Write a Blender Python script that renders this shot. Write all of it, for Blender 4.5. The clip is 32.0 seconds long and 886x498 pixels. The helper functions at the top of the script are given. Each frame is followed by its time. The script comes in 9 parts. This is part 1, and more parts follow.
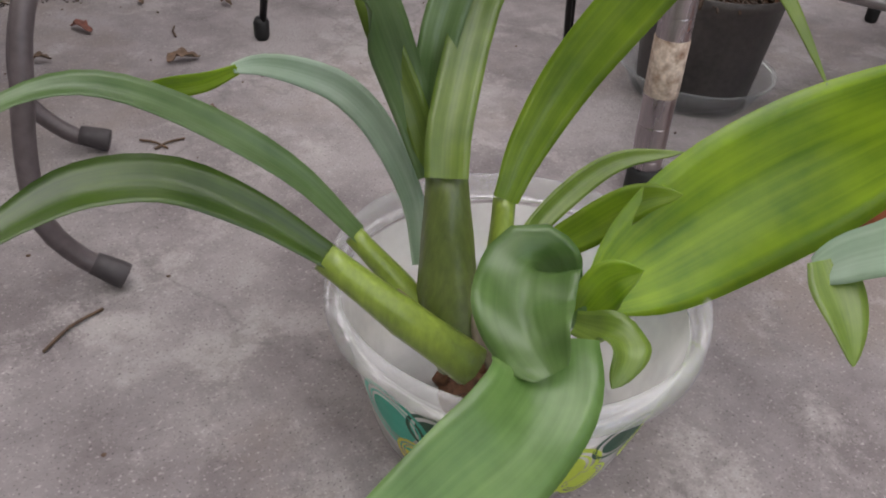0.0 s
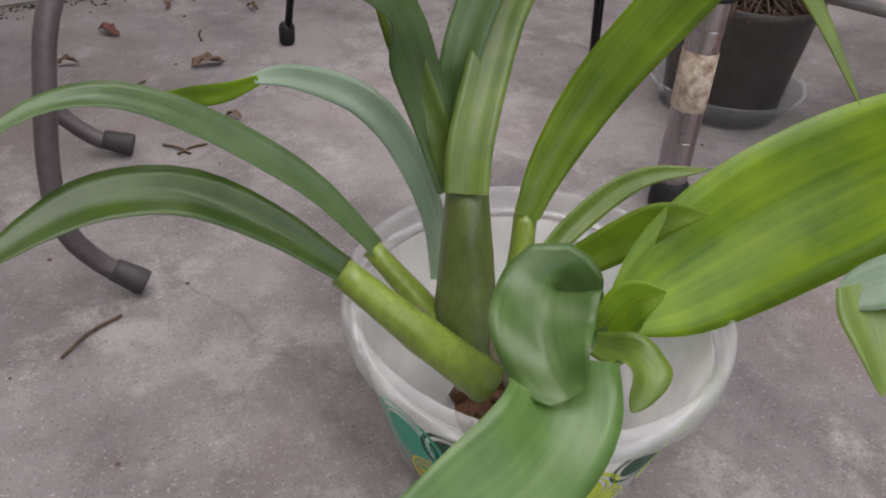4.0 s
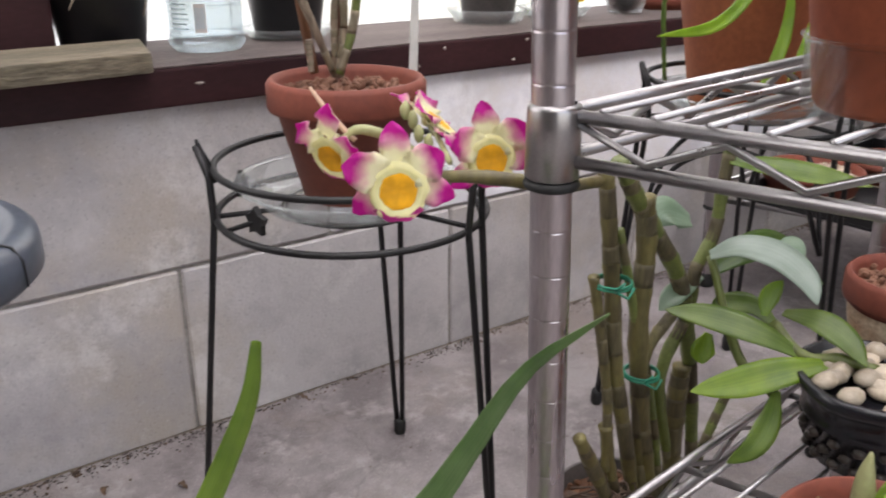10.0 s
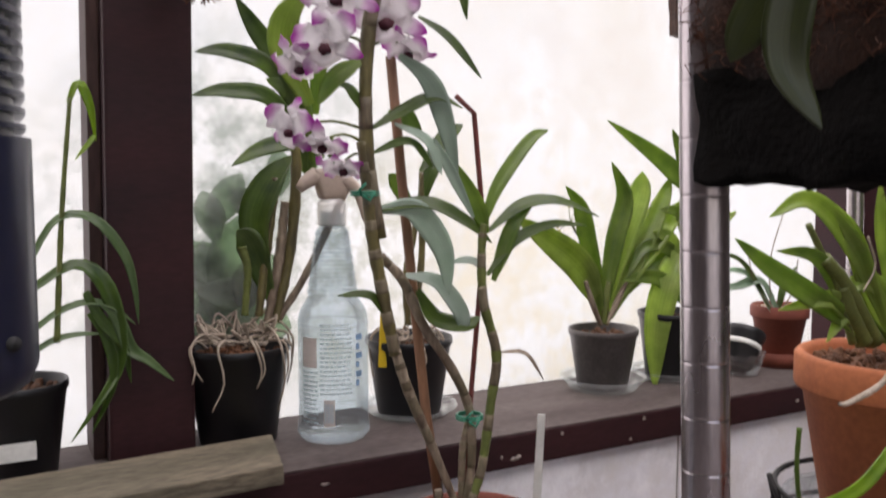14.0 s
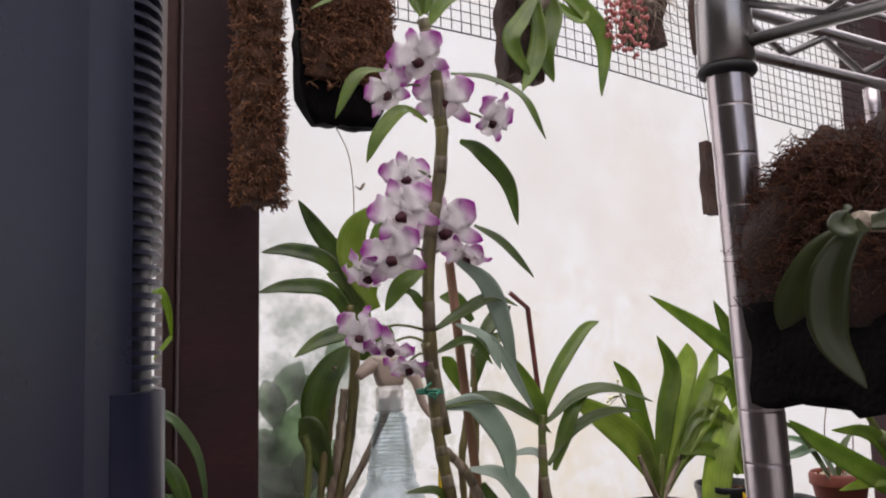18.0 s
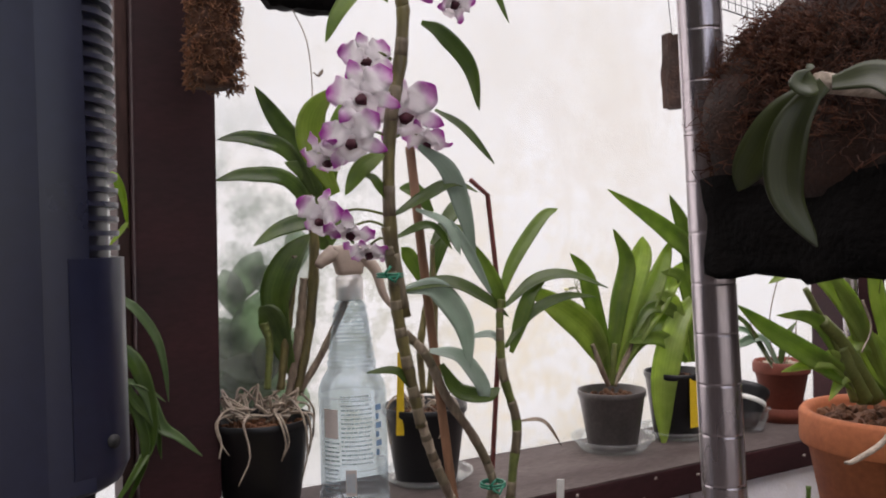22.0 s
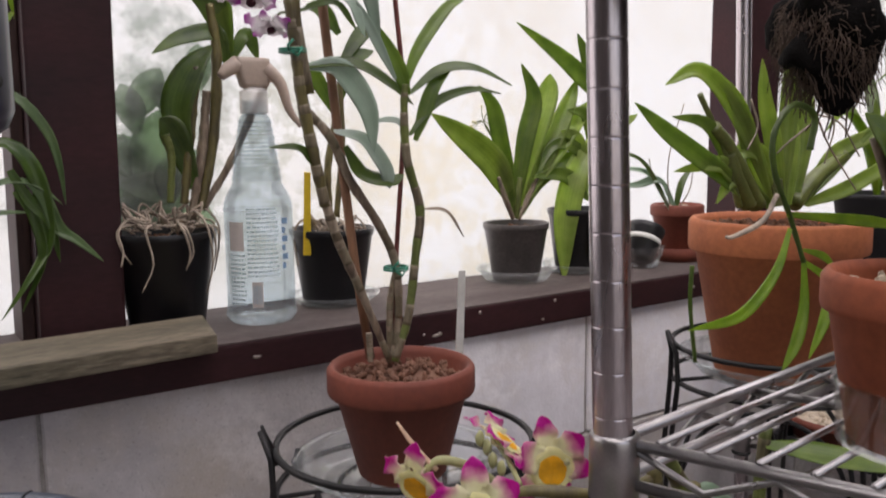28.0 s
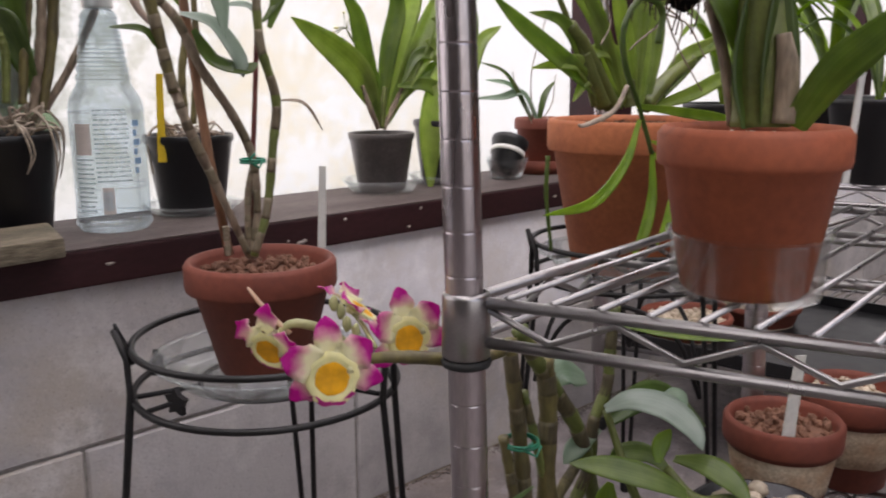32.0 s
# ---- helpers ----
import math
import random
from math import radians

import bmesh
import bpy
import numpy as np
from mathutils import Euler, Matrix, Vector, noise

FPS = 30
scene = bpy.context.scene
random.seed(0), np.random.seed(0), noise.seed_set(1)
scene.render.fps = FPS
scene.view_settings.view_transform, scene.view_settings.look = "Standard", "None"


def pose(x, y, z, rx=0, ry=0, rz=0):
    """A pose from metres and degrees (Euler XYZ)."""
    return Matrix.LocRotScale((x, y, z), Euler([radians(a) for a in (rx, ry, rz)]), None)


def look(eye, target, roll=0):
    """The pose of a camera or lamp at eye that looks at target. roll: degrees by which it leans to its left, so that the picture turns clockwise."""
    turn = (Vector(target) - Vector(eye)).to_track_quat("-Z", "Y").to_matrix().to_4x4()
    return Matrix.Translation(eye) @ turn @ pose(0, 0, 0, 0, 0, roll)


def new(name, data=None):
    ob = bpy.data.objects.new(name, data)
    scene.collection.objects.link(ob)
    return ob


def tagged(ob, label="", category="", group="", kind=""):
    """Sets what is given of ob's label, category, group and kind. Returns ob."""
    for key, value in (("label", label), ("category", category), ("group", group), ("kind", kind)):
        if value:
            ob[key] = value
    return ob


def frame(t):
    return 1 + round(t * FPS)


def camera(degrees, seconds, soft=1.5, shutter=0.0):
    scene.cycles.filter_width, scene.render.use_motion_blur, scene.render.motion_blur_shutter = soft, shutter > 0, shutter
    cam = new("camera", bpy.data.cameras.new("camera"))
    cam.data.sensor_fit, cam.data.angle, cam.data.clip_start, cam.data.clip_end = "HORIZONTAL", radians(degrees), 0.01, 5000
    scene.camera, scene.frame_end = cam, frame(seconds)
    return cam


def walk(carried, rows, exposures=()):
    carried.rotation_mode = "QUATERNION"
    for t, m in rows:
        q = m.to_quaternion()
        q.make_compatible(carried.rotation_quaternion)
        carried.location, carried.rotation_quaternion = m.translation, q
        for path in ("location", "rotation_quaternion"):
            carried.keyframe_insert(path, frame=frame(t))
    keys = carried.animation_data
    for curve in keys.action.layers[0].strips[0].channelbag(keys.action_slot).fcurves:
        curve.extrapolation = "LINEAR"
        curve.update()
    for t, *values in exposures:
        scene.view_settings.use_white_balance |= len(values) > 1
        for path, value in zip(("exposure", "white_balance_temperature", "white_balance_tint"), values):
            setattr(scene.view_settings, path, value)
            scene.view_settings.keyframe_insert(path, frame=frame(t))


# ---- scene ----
cam = camera(55.7, 32.0, soft=1.9, shutter=0.4)
PATH = [
    (0, (-0.389, -0.859, 0.312), (0.657, 0.369, -0.871), 5.1),
    (0.5, (-0.385, -0.858, 0.311), (0.647, 0.364, -0.89), 4.6),
    (1, (-0.383, -0.857, 0.312), (0.65, 0.356, -0.897), 4.7),
    (1.5, (-0.383, -0.858, 0.314), (0.659, 0.359, -0.883), 5.3),
    (2, (-0.382, -0.856, 0.314), (0.668, 0.36, -0.878), 5.6),
    (2.5, (-0.382, -0.856, 0.313), (0.663, 0.358, -0.885), 5.5),
    (3, (-0.383, -0.857, 0.314), (0.649, 0.369, -0.883), 5.3),
    (3.5, (-0.382, -0.857, 0.314), (0.635, 0.384, -0.88), 5.0),
    (4, (-0.383, -0.854, 0.314), (0.619, 0.409, -0.869), 5.0),
    (4.5, (-0.384, -0.849, 0.317), (0.601, 0.431, -0.863), 5.0),
    (6.5, (-0.367, -0.837, 0.32), (0.514, 0.445, -0.937), 3.4),
    (7, (-0.324, -0.828, 0.392), (0.563, 0.458, -0.858), 3.4),
    (7.5, (-0.293, -0.835, 0.455), (0.635, 0.561, -0.636), 1.5),
    (8, (-0.278, -0.847, 0.499), (0.718, 0.595, -0.465), 1.2),
    (8.5, (-0.254, -0.844, 0.52), (0.737, 0.647, -0.372), 0.6),
    (9, (-0.254, -0.845, 0.544), (0.701, 0.712, -0.27), -0.2),
    (9.5, (-0.253, -0.852, 0.561), (0.722, 0.719, -0.199), -0.3),
    (10, (-0.25, -0.856, 0.564), (0.826, 0.66, -0.173), 0.1),
    (10.5, (-0.238, -0.857, 0.564), (0.923, 0.609, -0.143), -0.2),
    (11, (-0.24, -0.86, 0.565), (0.934, 0.597, -0.14), -0.2),
    (11.5, (-0.245, -0.86, 0.568), (0.879, 0.651, -0.105), -0.5),
    (12, (-0.26, -0.853, 0.606), (0.736, 0.779, 0.017), -1.3),
    (12.5, (-0.264, -0.844, 0.639), (0.684, 0.834, 0.104), -1.2),
    (13, (-0.251, -0.819, 0.656), (0.734, 0.853, 0.17), -0.6),
    (13.5, (-0.254, -0.815, 0.687), (0.734, 0.887, 0.33), -0.4),
    (14, (-0.258, -0.823, 0.723), (0.697, 0.927, 0.561), 0.1),
    (14.5, (-0.263, -0.826, 0.728), (0.693, 0.929, 0.653), 0.8),
    (15, (-0.267, -0.827, 0.733), (0.656, 0.947, 0.691), 1.4),
    (15.5, (-0.276, -0.833, 0.743), (0.628, 0.951, 0.789), 1.3),
    (17.5, (-0.294, -0.853, 0.759), (0.579, 0.925, 1.032), -1.4),
    (18, (-0.295, -0.852, 0.757), (0.588, 0.931, 0.966), -1.8),
    (18.5, (-0.298, -0.853, 0.757), (0.585, 0.934, 0.918), -1.6),
    (19, (-0.296, -0.855, 0.756), (0.578, 0.939, 0.887), -1.1),
    (19.5, (-0.293, -0.854, 0.755), (0.598, 0.936, 0.808), -0.9),
    (20, (-0.292, -0.85, 0.754), (0.652, 0.913, 0.756), -1.4),
    (20.5, (-0.29, -0.848, 0.739), (0.759, 0.854, 0.696), -1.0),
    (21, (-0.29, -0.848, 0.736), (0.799, 0.829, 0.683), -0.6),
    (21.5, (-0.292, -0.849, 0.739), (0.741, 0.864, 0.701), -1.1),
    (22, (-0.296, -0.85, 0.743), (0.673, 0.9, 0.716), -1.5),
    (22.5, (-0.291, -0.846, 0.743), (0.662, 0.912, 0.707), -1.9),
    (23, (-0.29, -0.846, 0.741), (0.66, 0.913, 0.702), -2.0),
    (23.5, (-0.293, -0.847, 0.739), (0.669, 0.906, 0.691), -1.9),
    (24, (-0.29, -0.846, 0.735), (0.681, 0.902, 0.679), -2.0),
    (24.5, (-0.287, -0.845, 0.735), (0.687, 0.9, 0.671), -2.0),
    (26.5, (-0.281, -0.846, 0.671), (0.767, 0.852, 0.533), -2.4),
    (27, (-0.276, -0.851, 0.657), (0.817, 0.814, 0.48), -2.6),
    (27.5, (-0.286, -0.865, 0.645), (0.834, 0.782, 0.47), -1.8),
    (28, (-0.298, -0.865, 0.641), (0.832, 0.764, 0.379), -0.6),
    (28.5, (-0.29, -0.862, 0.627), (0.871, 0.73, 0.283), -0.6),
    (29, (-0.304, -0.858, 0.627), (0.891, 0.689, 0.207), 0.5),
    (29.5, (-0.303, -0.859, 0.626), (0.908, 0.672, 0.188), 0.9),
    (30, (-0.306, -0.857, 0.624), (0.898, 0.678, 0.18), 0.4),
    (30.5, (-0.306, -0.856, 0.623), (0.882, 0.688, 0.171), -0.3),
    (31, (-0.298, -0.856, 0.617), (0.884, 0.691, 0.159), -0.7),
    (31.5, (-0.292, -0.868, 0.614), (0.946, 0.638, 0.166), -0.9),
    (32, (-0.291, -0.877, 0.599), (1.052, 0.547, 0.191), -0.2),
]
EXPOSURES = [(0, 0.05, 6500, 10), (4.5, 0.05, 6500, 10), (7.0, 0.22, 6500, 10), (8.0, 0.34, 6500, 10), (9.0, 0.33, 6500, 10), (11.0, 0.2, 6500, 11), (11.6, 0.1, 6520, 12), (12.2, -0.1, 6560, 13), (13, -0.3, 6600, 14),
             (14, -0.44, 6600, 14), (15.5, -0.68, 6600, 14), (17.5, -0.74, 6600, 15), (24.5, -0.58, 6600, 14), (26.5, -0.56, 6600, 14), (28, -0.54, 6600, 14), (29.5, -0.46, 6600, 14), (32, -0.4, 6600, 14)]
walk(cam, [(t, look(e, g, r)) for t, e, g, r in PATH], EXPOSURES)

# ---- world, sun and light ----
world = bpy.data.worlds.new("world")
scene.world = world
world.use_nodes = True
wn = world.node_tree.nodes
sky = wn.new("ShaderNodeTexSky")
sky.sky_type = "NISHITA"
sky.sun_disc = False
sky.sun_elevation = radians(48)
sky.sun_rotation = radians(210)
wn["Background"].inputs[1].default_value = 0.15
world.node_tree.links.new(sky.outputs[0], wn["Background"].inputs[0])
sun = new("sun", bpy.data.lights.new("sun", "SUN"))
sun.data.energy = 1.3
sun.data.angle = radians(40)
sun.data.color = (1.0, 0.95, 0.88)
sun.matrix_world = look((-0.9, -1.6, 2.6), (0, -0.3, 0))


def area_lamp(name, eye, target, sx, sy, power, color):
    lamp = new(name, bpy.data.lights.new(name, "AREA"))
    lamp.data.shape = "RECTANGLE"
    lamp.data.size, lamp.data.size_y = sx, sy
    lamp.data.energy = power
    lamp.data.color = color
    lamp.matrix_world = look(eye, target)
    return lamp


area_lamp("window_daylight", (0.45, 0.235, 1.10), (0.45, -1.0, 1.10), 5.0, 1.34, 32.0, (1.0, 0.94, 0.975))
# Added fill from overhead, out of view, to brighten floor and tops
area_lamp("overhead_fill", (0.40, -0.60, 2.1), (0.40, -0.45, 0.0), 2.2, 2.0, 55.0, (1.0, 0.935, 0.985))
# Added fill from behind the camera for the fronts; no known source there
area_lamp("camera_side_fill", (-0.1, -2.46, 1.15), (0.0, 0.0, 0.75), 2.0, 2.0, 10.0, (1.0, 0.94, 0.97))

# ---- materials ----
MATS = {}


def mat(name, base=(0.5, 0.5, 0.5), rough=0.6, metal=0.0, var=0.15, scale=20.0, fine=200.0, bump=0.15, dist=0.0006,
        dark=None, trans=0.0, sub=0.0, alpha=1.0, vary=0.0, spec=0.5, stretch=(1, 1, 1), mix=0.5, sheen=0.0):
    """A surface with a coarse stain and a fine grain, and relief from the grain."""
    if name in MATS:
        return MATS[name]
    m = bpy.data.materials.new(name)
    m.use_nodes = True
    nt, nd = m.node_tree, m.node_tree.nodes
    bsdf = nd["Principled BSDF"]
    link = nt.links.new
    tc = nd.new("ShaderNodeTexCoord")
    mp = nd.new("ShaderNodeMapping")
    mp.inputs["Scale"].default_value = stretch
    link(tc.outputs["Object"], mp.inputs[0])
    n1, n2 = nd.new("ShaderNodeTexNoise"), nd.new("ShaderNodeTexNoise")
    n1.inputs["Scale"].default_value, n1.inputs["Detail"].default_value = scale, 6
    n2.inputs["Scale"].default_value, n2.inputs["Detail"].default_value = fine, 4
    link(mp.outputs[0], n1.inputs["Vector"]), link(mp.outputs[0], n2.inputs["Vector"])
    lo = dark or tuple(c * (1 - 2.2 * var) for c in base)
    ramp = nd.new("ShaderNodeValToRGB")
    ramp.color_ramp.elements[0].position, ramp.color_ramp.elements[1].position = mix - 0.22, mix + 0.2
    ramp.color_ramp.elements[0].color = (*lo, 1)
    ramp.color_ramp.elements[1].color = (*base, 1)
    link(n1.outputs[0], ramp.inputs[0])
    mul = nd.new("ShaderNodeMix")
    mul.data_type, mul.blend_type = "RGBA", "MULTIPLY"
    mul.inputs[0].default_value = 1.0
    r2 = nd.new("ShaderNodeMapRange")
    r2.inputs[1].default_value, r2.inputs[2].default_value = 0.3, 0.7
    r2.inputs[3].default_value, r2.inputs[4].default_value = 1 - 1.4 * var, 1 + 0.5 * var
    link(n2.outputs[0], r2.inputs[0])
    comb = nd.new("ShaderNodeCombineColor")
    for k in range(3):
        link(r2.outputs[0], comb.inputs[k])
    link(ramp.outputs[0], mul.inputs[6]), link(comb.outputs[0], mul.inputs[7])
    col = mul.outputs[2]
    if vary:
        oi, hs = nd.new("ShaderNodeObjectInfo"), nd.new("ShaderNodeHueSaturation")
        mr = nd.new("ShaderNodeMapRange")
        mr.inputs[3].default_value, mr.inputs[4].default_value = 1 - vary, 1 + vary
        link(oi.outputs["Random"], mr.inputs[0]), link(mr.outputs[0], hs.inputs["Value"]), link(col, hs.inputs["Color"])
        col = hs.outputs[0]
    link(col, bsdf.inputs["Base Color"])
    rr = nd.new("ShaderNodeMapRange")
    rr.inputs[3].default_value, rr.inputs[4].default_value = max(0.02, rough - 0.12), min(1, rough + 0.12)
    link(n1.outputs[0], rr.inputs[0]), link(rr.outputs[0], bsdf.inputs["Roughness"])
    bsdf.inputs["Metallic"].default_value = metal
    bsdf.inputs["Specular IOR Level"].default_value = spec
    bsdf.inputs["Transmission Weight"].default_value = trans
    bsdf.inputs["Alpha"].default_value = alpha
    if sheen:
        bsdf.inputs["Coat Weight"].default_value, bsdf.inputs["Coat Roughness"].default_value = sheen, 0.25
    if bump:
        bp = nd.new("ShaderNodeBump")
        bp.inputs["Strength"].default_value, bp.inputs["Distance"].default_value = bump, dist or 0.0006
        link(n2.outputs[0], bp.inputs["Height"]), link(bp.outputs[0], bsdf.inputs["Normal"])
    if sub:
        out, tr, mx = nd["Material Output"], nd.new("ShaderNodeBsdfTranslucent"), nd.new("ShaderNodeMixShader")
        link(col, tr.inputs[0])
        mx.inputs[0].default_value = sub
        link(bsdf.outputs[0], mx.inputs[1]), link(tr.outputs[0], mx.inputs[2]), link(mx.outputs[0], out.inputs[0])
    MATS[name] = m
    return m


def leaf_mat(name, base, dark, edge=None, rough=0.38, sub=0.42, rib=0.45):
    """A leaf: long veins along the blade (the x of its UV runs across, y along), mottling, gloss and light through it."""
    if name in MATS:
        return MATS[name]
    m = bpy.data.materials.new(name)
    m.use_nodes = True
    nt, nd = m.node_tree, m.node_tree.nodes
    link = nt.links.new
    bsdf = nd["Principled BSDF"]
    uv = nd.new("ShaderNodeUVMap")
    mp = nd.new("ShaderNodeMapping")
    mp.inputs["Scale"].default_value = (9.0, 0.7, 1.0)
    link(uv.outputs[0], mp.inputs[0])
    veins = nd.new("ShaderNodeTexNoise")
    veins.inputs["Scale"].default_value, veins.inputs["Detail"].default_value = 1.6, 3
    link(mp.outputs[0], veins.inputs["Vector"])
    tc = nd.new("ShaderNodeTexCoord")
    blot = nd.new("ShaderNodeTexNoise")
    blot.inputs["Scale"].default_value, blot.inputs["Detail"].default_value = 38.0, 5
    link(tc.outputs["Object"], blot.inputs["Vector"])
    add = nd.new("ShaderNodeMath")
    add.operation = "ADD"
    half = nd.new("ShaderNodeMath")
    half.operation = "MULTIPLY"
    half.inputs[1].default_value = 0.75
    link(blot.outputs[0], half.inputs[0])
    soft = nd.new("ShaderNodeMath")
    soft.operation = "MULTIPLY"
    soft.inputs[1].default_value = rib
    link(veins.outputs[0], soft.inputs[0])
    link(soft.outputs[0], add.inputs[0]), link(half.outputs[0], add.inputs[1])
    ramp = nd.new("ShaderNodeValToRGB")
    ramp.color_ramp.elements[0].position, ramp.color_ramp.elements[1].position = 0.175 + 0.5 * rib, min(1.0, 0.575 + 0.5 * rib)
    ramp.color_ramp.elements[0].color, ramp.color_ramp.elements[1].color = (*dark, 1), (*base, 1)
    link(add.outputs[0], ramp.inputs[0])
    oi, hs, mr = nd.new("ShaderNodeObjectInfo"), nd.new("ShaderNodeHueSaturation"), nd.new("ShaderNodeMapRange")
    mr.inputs[3].default_value, mr.inputs[4].default_value = 0.8, 1.15
    link(oi.outputs["Random"], mr.inputs[0]), link(mr.outputs[0], hs.inputs["Value"]), link(ramp.outputs[0], hs.inputs["Color"])
    link(hs.outputs[0], bsdf.inputs["Base Color"])
    bsdf.inputs["Roughness"].default_value = rough
    bsdf.inputs["Coat Weight"].default_value, bsdf.inputs["Coat Roughness"].default_value = 0.25, 0.22
    bp = nd.new("ShaderNodeBump")
    bp.inputs["Strength"].default_value, bp.inputs["Distance"].default_value = 0.22 + 0.5 * max(0.0, rib - 0.45), 0.0005
    link(veins.outputs[0], bp.inputs["Height"]), link(bp.outputs[0], bsdf.inputs["Normal"])
    out, tr, mx = nd["Material Output"], nd.new("ShaderNodeBsdfTranslucent"), nd.new("ShaderNodeMixShader")
    bright = nd.new("ShaderNodeHueSaturation")
    bright.inputs["Value"].default_value, bright.inputs["Saturation"].default_value = 2.3, 1.05
    link(hs.outputs[0], bright.inputs["Color"]), link(bright.outputs[0], tr.inputs[0])
    mx.inputs[0].default_value = sub
    link(bsdf.outputs[0], mx.inputs[1]), link(tr.outputs[0], mx.inputs[2]), link(mx.outputs[0], out.inputs[0])
    MATS[name] = m
    return m


def petal_mat(name, base, tip, start, end, sub=0.58):
    """A petal: its pigment runs from the base colour to the tip colour along the blade."""
    m = bpy.data.materials.new(name)
    m.use_nodes = True
    nt, nd = m.node_tree, m.node_tree.nodes
    link = nt.links.new
    bsdf = nd["Principled BSDF"]
    uv, sep = nd.new("ShaderNodeUVMap"), nd.new("ShaderNodeSeparateXYZ")
    noi, tc = nd.new("ShaderNodeTexNoise"), nd.new("ShaderNodeTexCoord")
    noi.inputs["Scale"].default_value, noi.inputs["Detail"].default_value = 130.0, 4
    link(tc.outputs["Object"], noi.inputs["Vector"]), link(uv.outputs[0], sep.inputs[0])
    add, sc = nd.new("ShaderNodeMath"), nd.new("ShaderNodeMath")
    add.operation, sc.operation = "ADD", "MULTIPLY_ADD"
    sc.inputs[1].default_value, sc.inputs[2].default_value = 0.35, -0.175
    link(noi.outputs[0], sc.inputs[0]), link(sep.outputs[1], add.inputs[0]), link(sc.outputs[0], add.inputs[1])
    ramp = nd.new("ShaderNodeValToRGB")
    ramp.color_ramp.elements[0].position, ramp.color_ramp.elements[1].position = start, end
    ramp.color_ramp.elements[0].color, ramp.color_ramp.elements[1].color = (*base, 1), (*tip, 1)
    link(add.outputs[0], ramp.inputs[0]), link(ramp.outputs[0], bsdf.inputs["Base Color"])
    bsdf.inputs["Roughness"].default_value = 0.5
    bp = nd.new("ShaderNodeBump")
    bp.inputs["Strength"].default_value, bp.inputs["Distance"].default_value = 0.25, 0.0005
    link(noi.outputs[0], bp.inputs["Height"]), link(bp.outputs[0], bsdf.inputs["Normal"])
    out, tr, mx = nd["Material Output"], nd.new("ShaderNodeBsdfTranslucent"), nd.new("ShaderNodeMixShader")
    link(ramp.outputs[0], tr.inputs[0])
    mx.inputs[0].default_value = sub
    link(bsdf.outputs[0], mx.inputs[1]), link(tr.outputs[0], mx.inputs[2]), link(mx.outputs[0], out.inputs[0])
    return m


def clear_mat(name, tint=(0.95, 0.97, 0.97), haze=0.12, rough=0.15, gloss=1.35):
    """Thin clear plastic: mostly see-through, a little milky, with gloss that grows at grazing angles."""
    if name in MATS:
        return MATS[name]
    m = bpy.data.materials.new(name)
    m.use_nodes = True
    nt, nd = m.node_tree, m.node_tree.nodes
    link = nt.links.new
    out = nd["Material Output"]
    bsdf = nd["Principled BSDF"]
    bsdf.inputs["Base Color"].default_value = (*tint, 1)
    bsdf.inputs["Roughness"].default_value = rough
    tr, gl = nd.new("ShaderNodeBsdfTransparent"), nd.new("ShaderNodeBsdfGlossy")
    gl.inputs["Roughness"].default_value = 0.08
    tr.inputs[0].default_value = (*tint, 1)
    noi, tc, mr = nd.new("ShaderNodeTexNoise"), nd.new("ShaderNodeTexCoord"), nd.new("ShaderNodeMapRange")
    noi.inputs["Scale"].default_value, noi.inputs["Detail"].default_value = 45.0, 5
    link(tc.outputs["Object"], noi.inputs["Vector"]), link(noi.outputs[0], mr.inputs[0])
    mr.inputs[1].default_value, mr.inputs[2].default_value = 0.3, 0.75
    mr.inputs[3].default_value, mr.inputs[4].default_value = haze * 0.85, haze * 1.2
    m1, m2, fr = nd.new("ShaderNodeMixShader"), nd.new("ShaderNodeMixShader"), nd.new("ShaderNodeFresnel")
    fr.inputs[0].default_value = gloss
    link(mr.outputs[0], m1.inputs[0]), link(tr.outputs[0], m1.inputs[1]), link(bsdf.outputs[0], m1.inputs[2])
    cut = nd.new("ShaderNodeMath")
    cut.name, cut.operation = "cut_gloss", "MULTIPLY"
    cut.inputs[1].default_value = 0.4
    link(fr.outputs[0], cut.inputs[0]), link(cut.outputs[0], m2.inputs[0]), link(m1.outputs[0], m2.inputs[1]), link(gl.outputs[0], m2.inputs[2])
    link(m2.outputs[0], out.inputs[0])
    MATS[name] = m
    return m


def glow_mat(name, strength, low, high):
    """A distant bright haze with soft clouding."""
    m = bpy.data.materials.new(name)
    m.use_nodes = True
    nt, nd = m.node_tree, m.node_tree.nodes
    link = nt.links.new
    nd.remove(nd["Principled BSDF"])
    em, noi, tc, ramp = nd.new("ShaderNodeEmission"), nd.new("ShaderNodeTexNoise"), nd.new("ShaderNodeTexCoord"), nd.new("ShaderNodeValToRGB")
    noi.inputs["Scale"].default_value, noi.inputs["Detail"].default_value = 1.6, 3
    ramp.color_ramp.elements[0].position, ramp.color_ramp.elements[1].position = 0.35, 0.65
    ramp.color_ramp.elements[0].color, ramp.color_ramp.elements[1].color = (*low, 1), (*high, 1)
    link(tc.outputs["Object"], noi.inputs["Vector"]), link(noi.outputs[0], ramp.inputs[0]), link(ramp.outputs[0], em.inputs[0])
    em.inputs[1].default_value = strength
    link(em.outputs[0], nd["Material Output"].inputs[0])
    return m


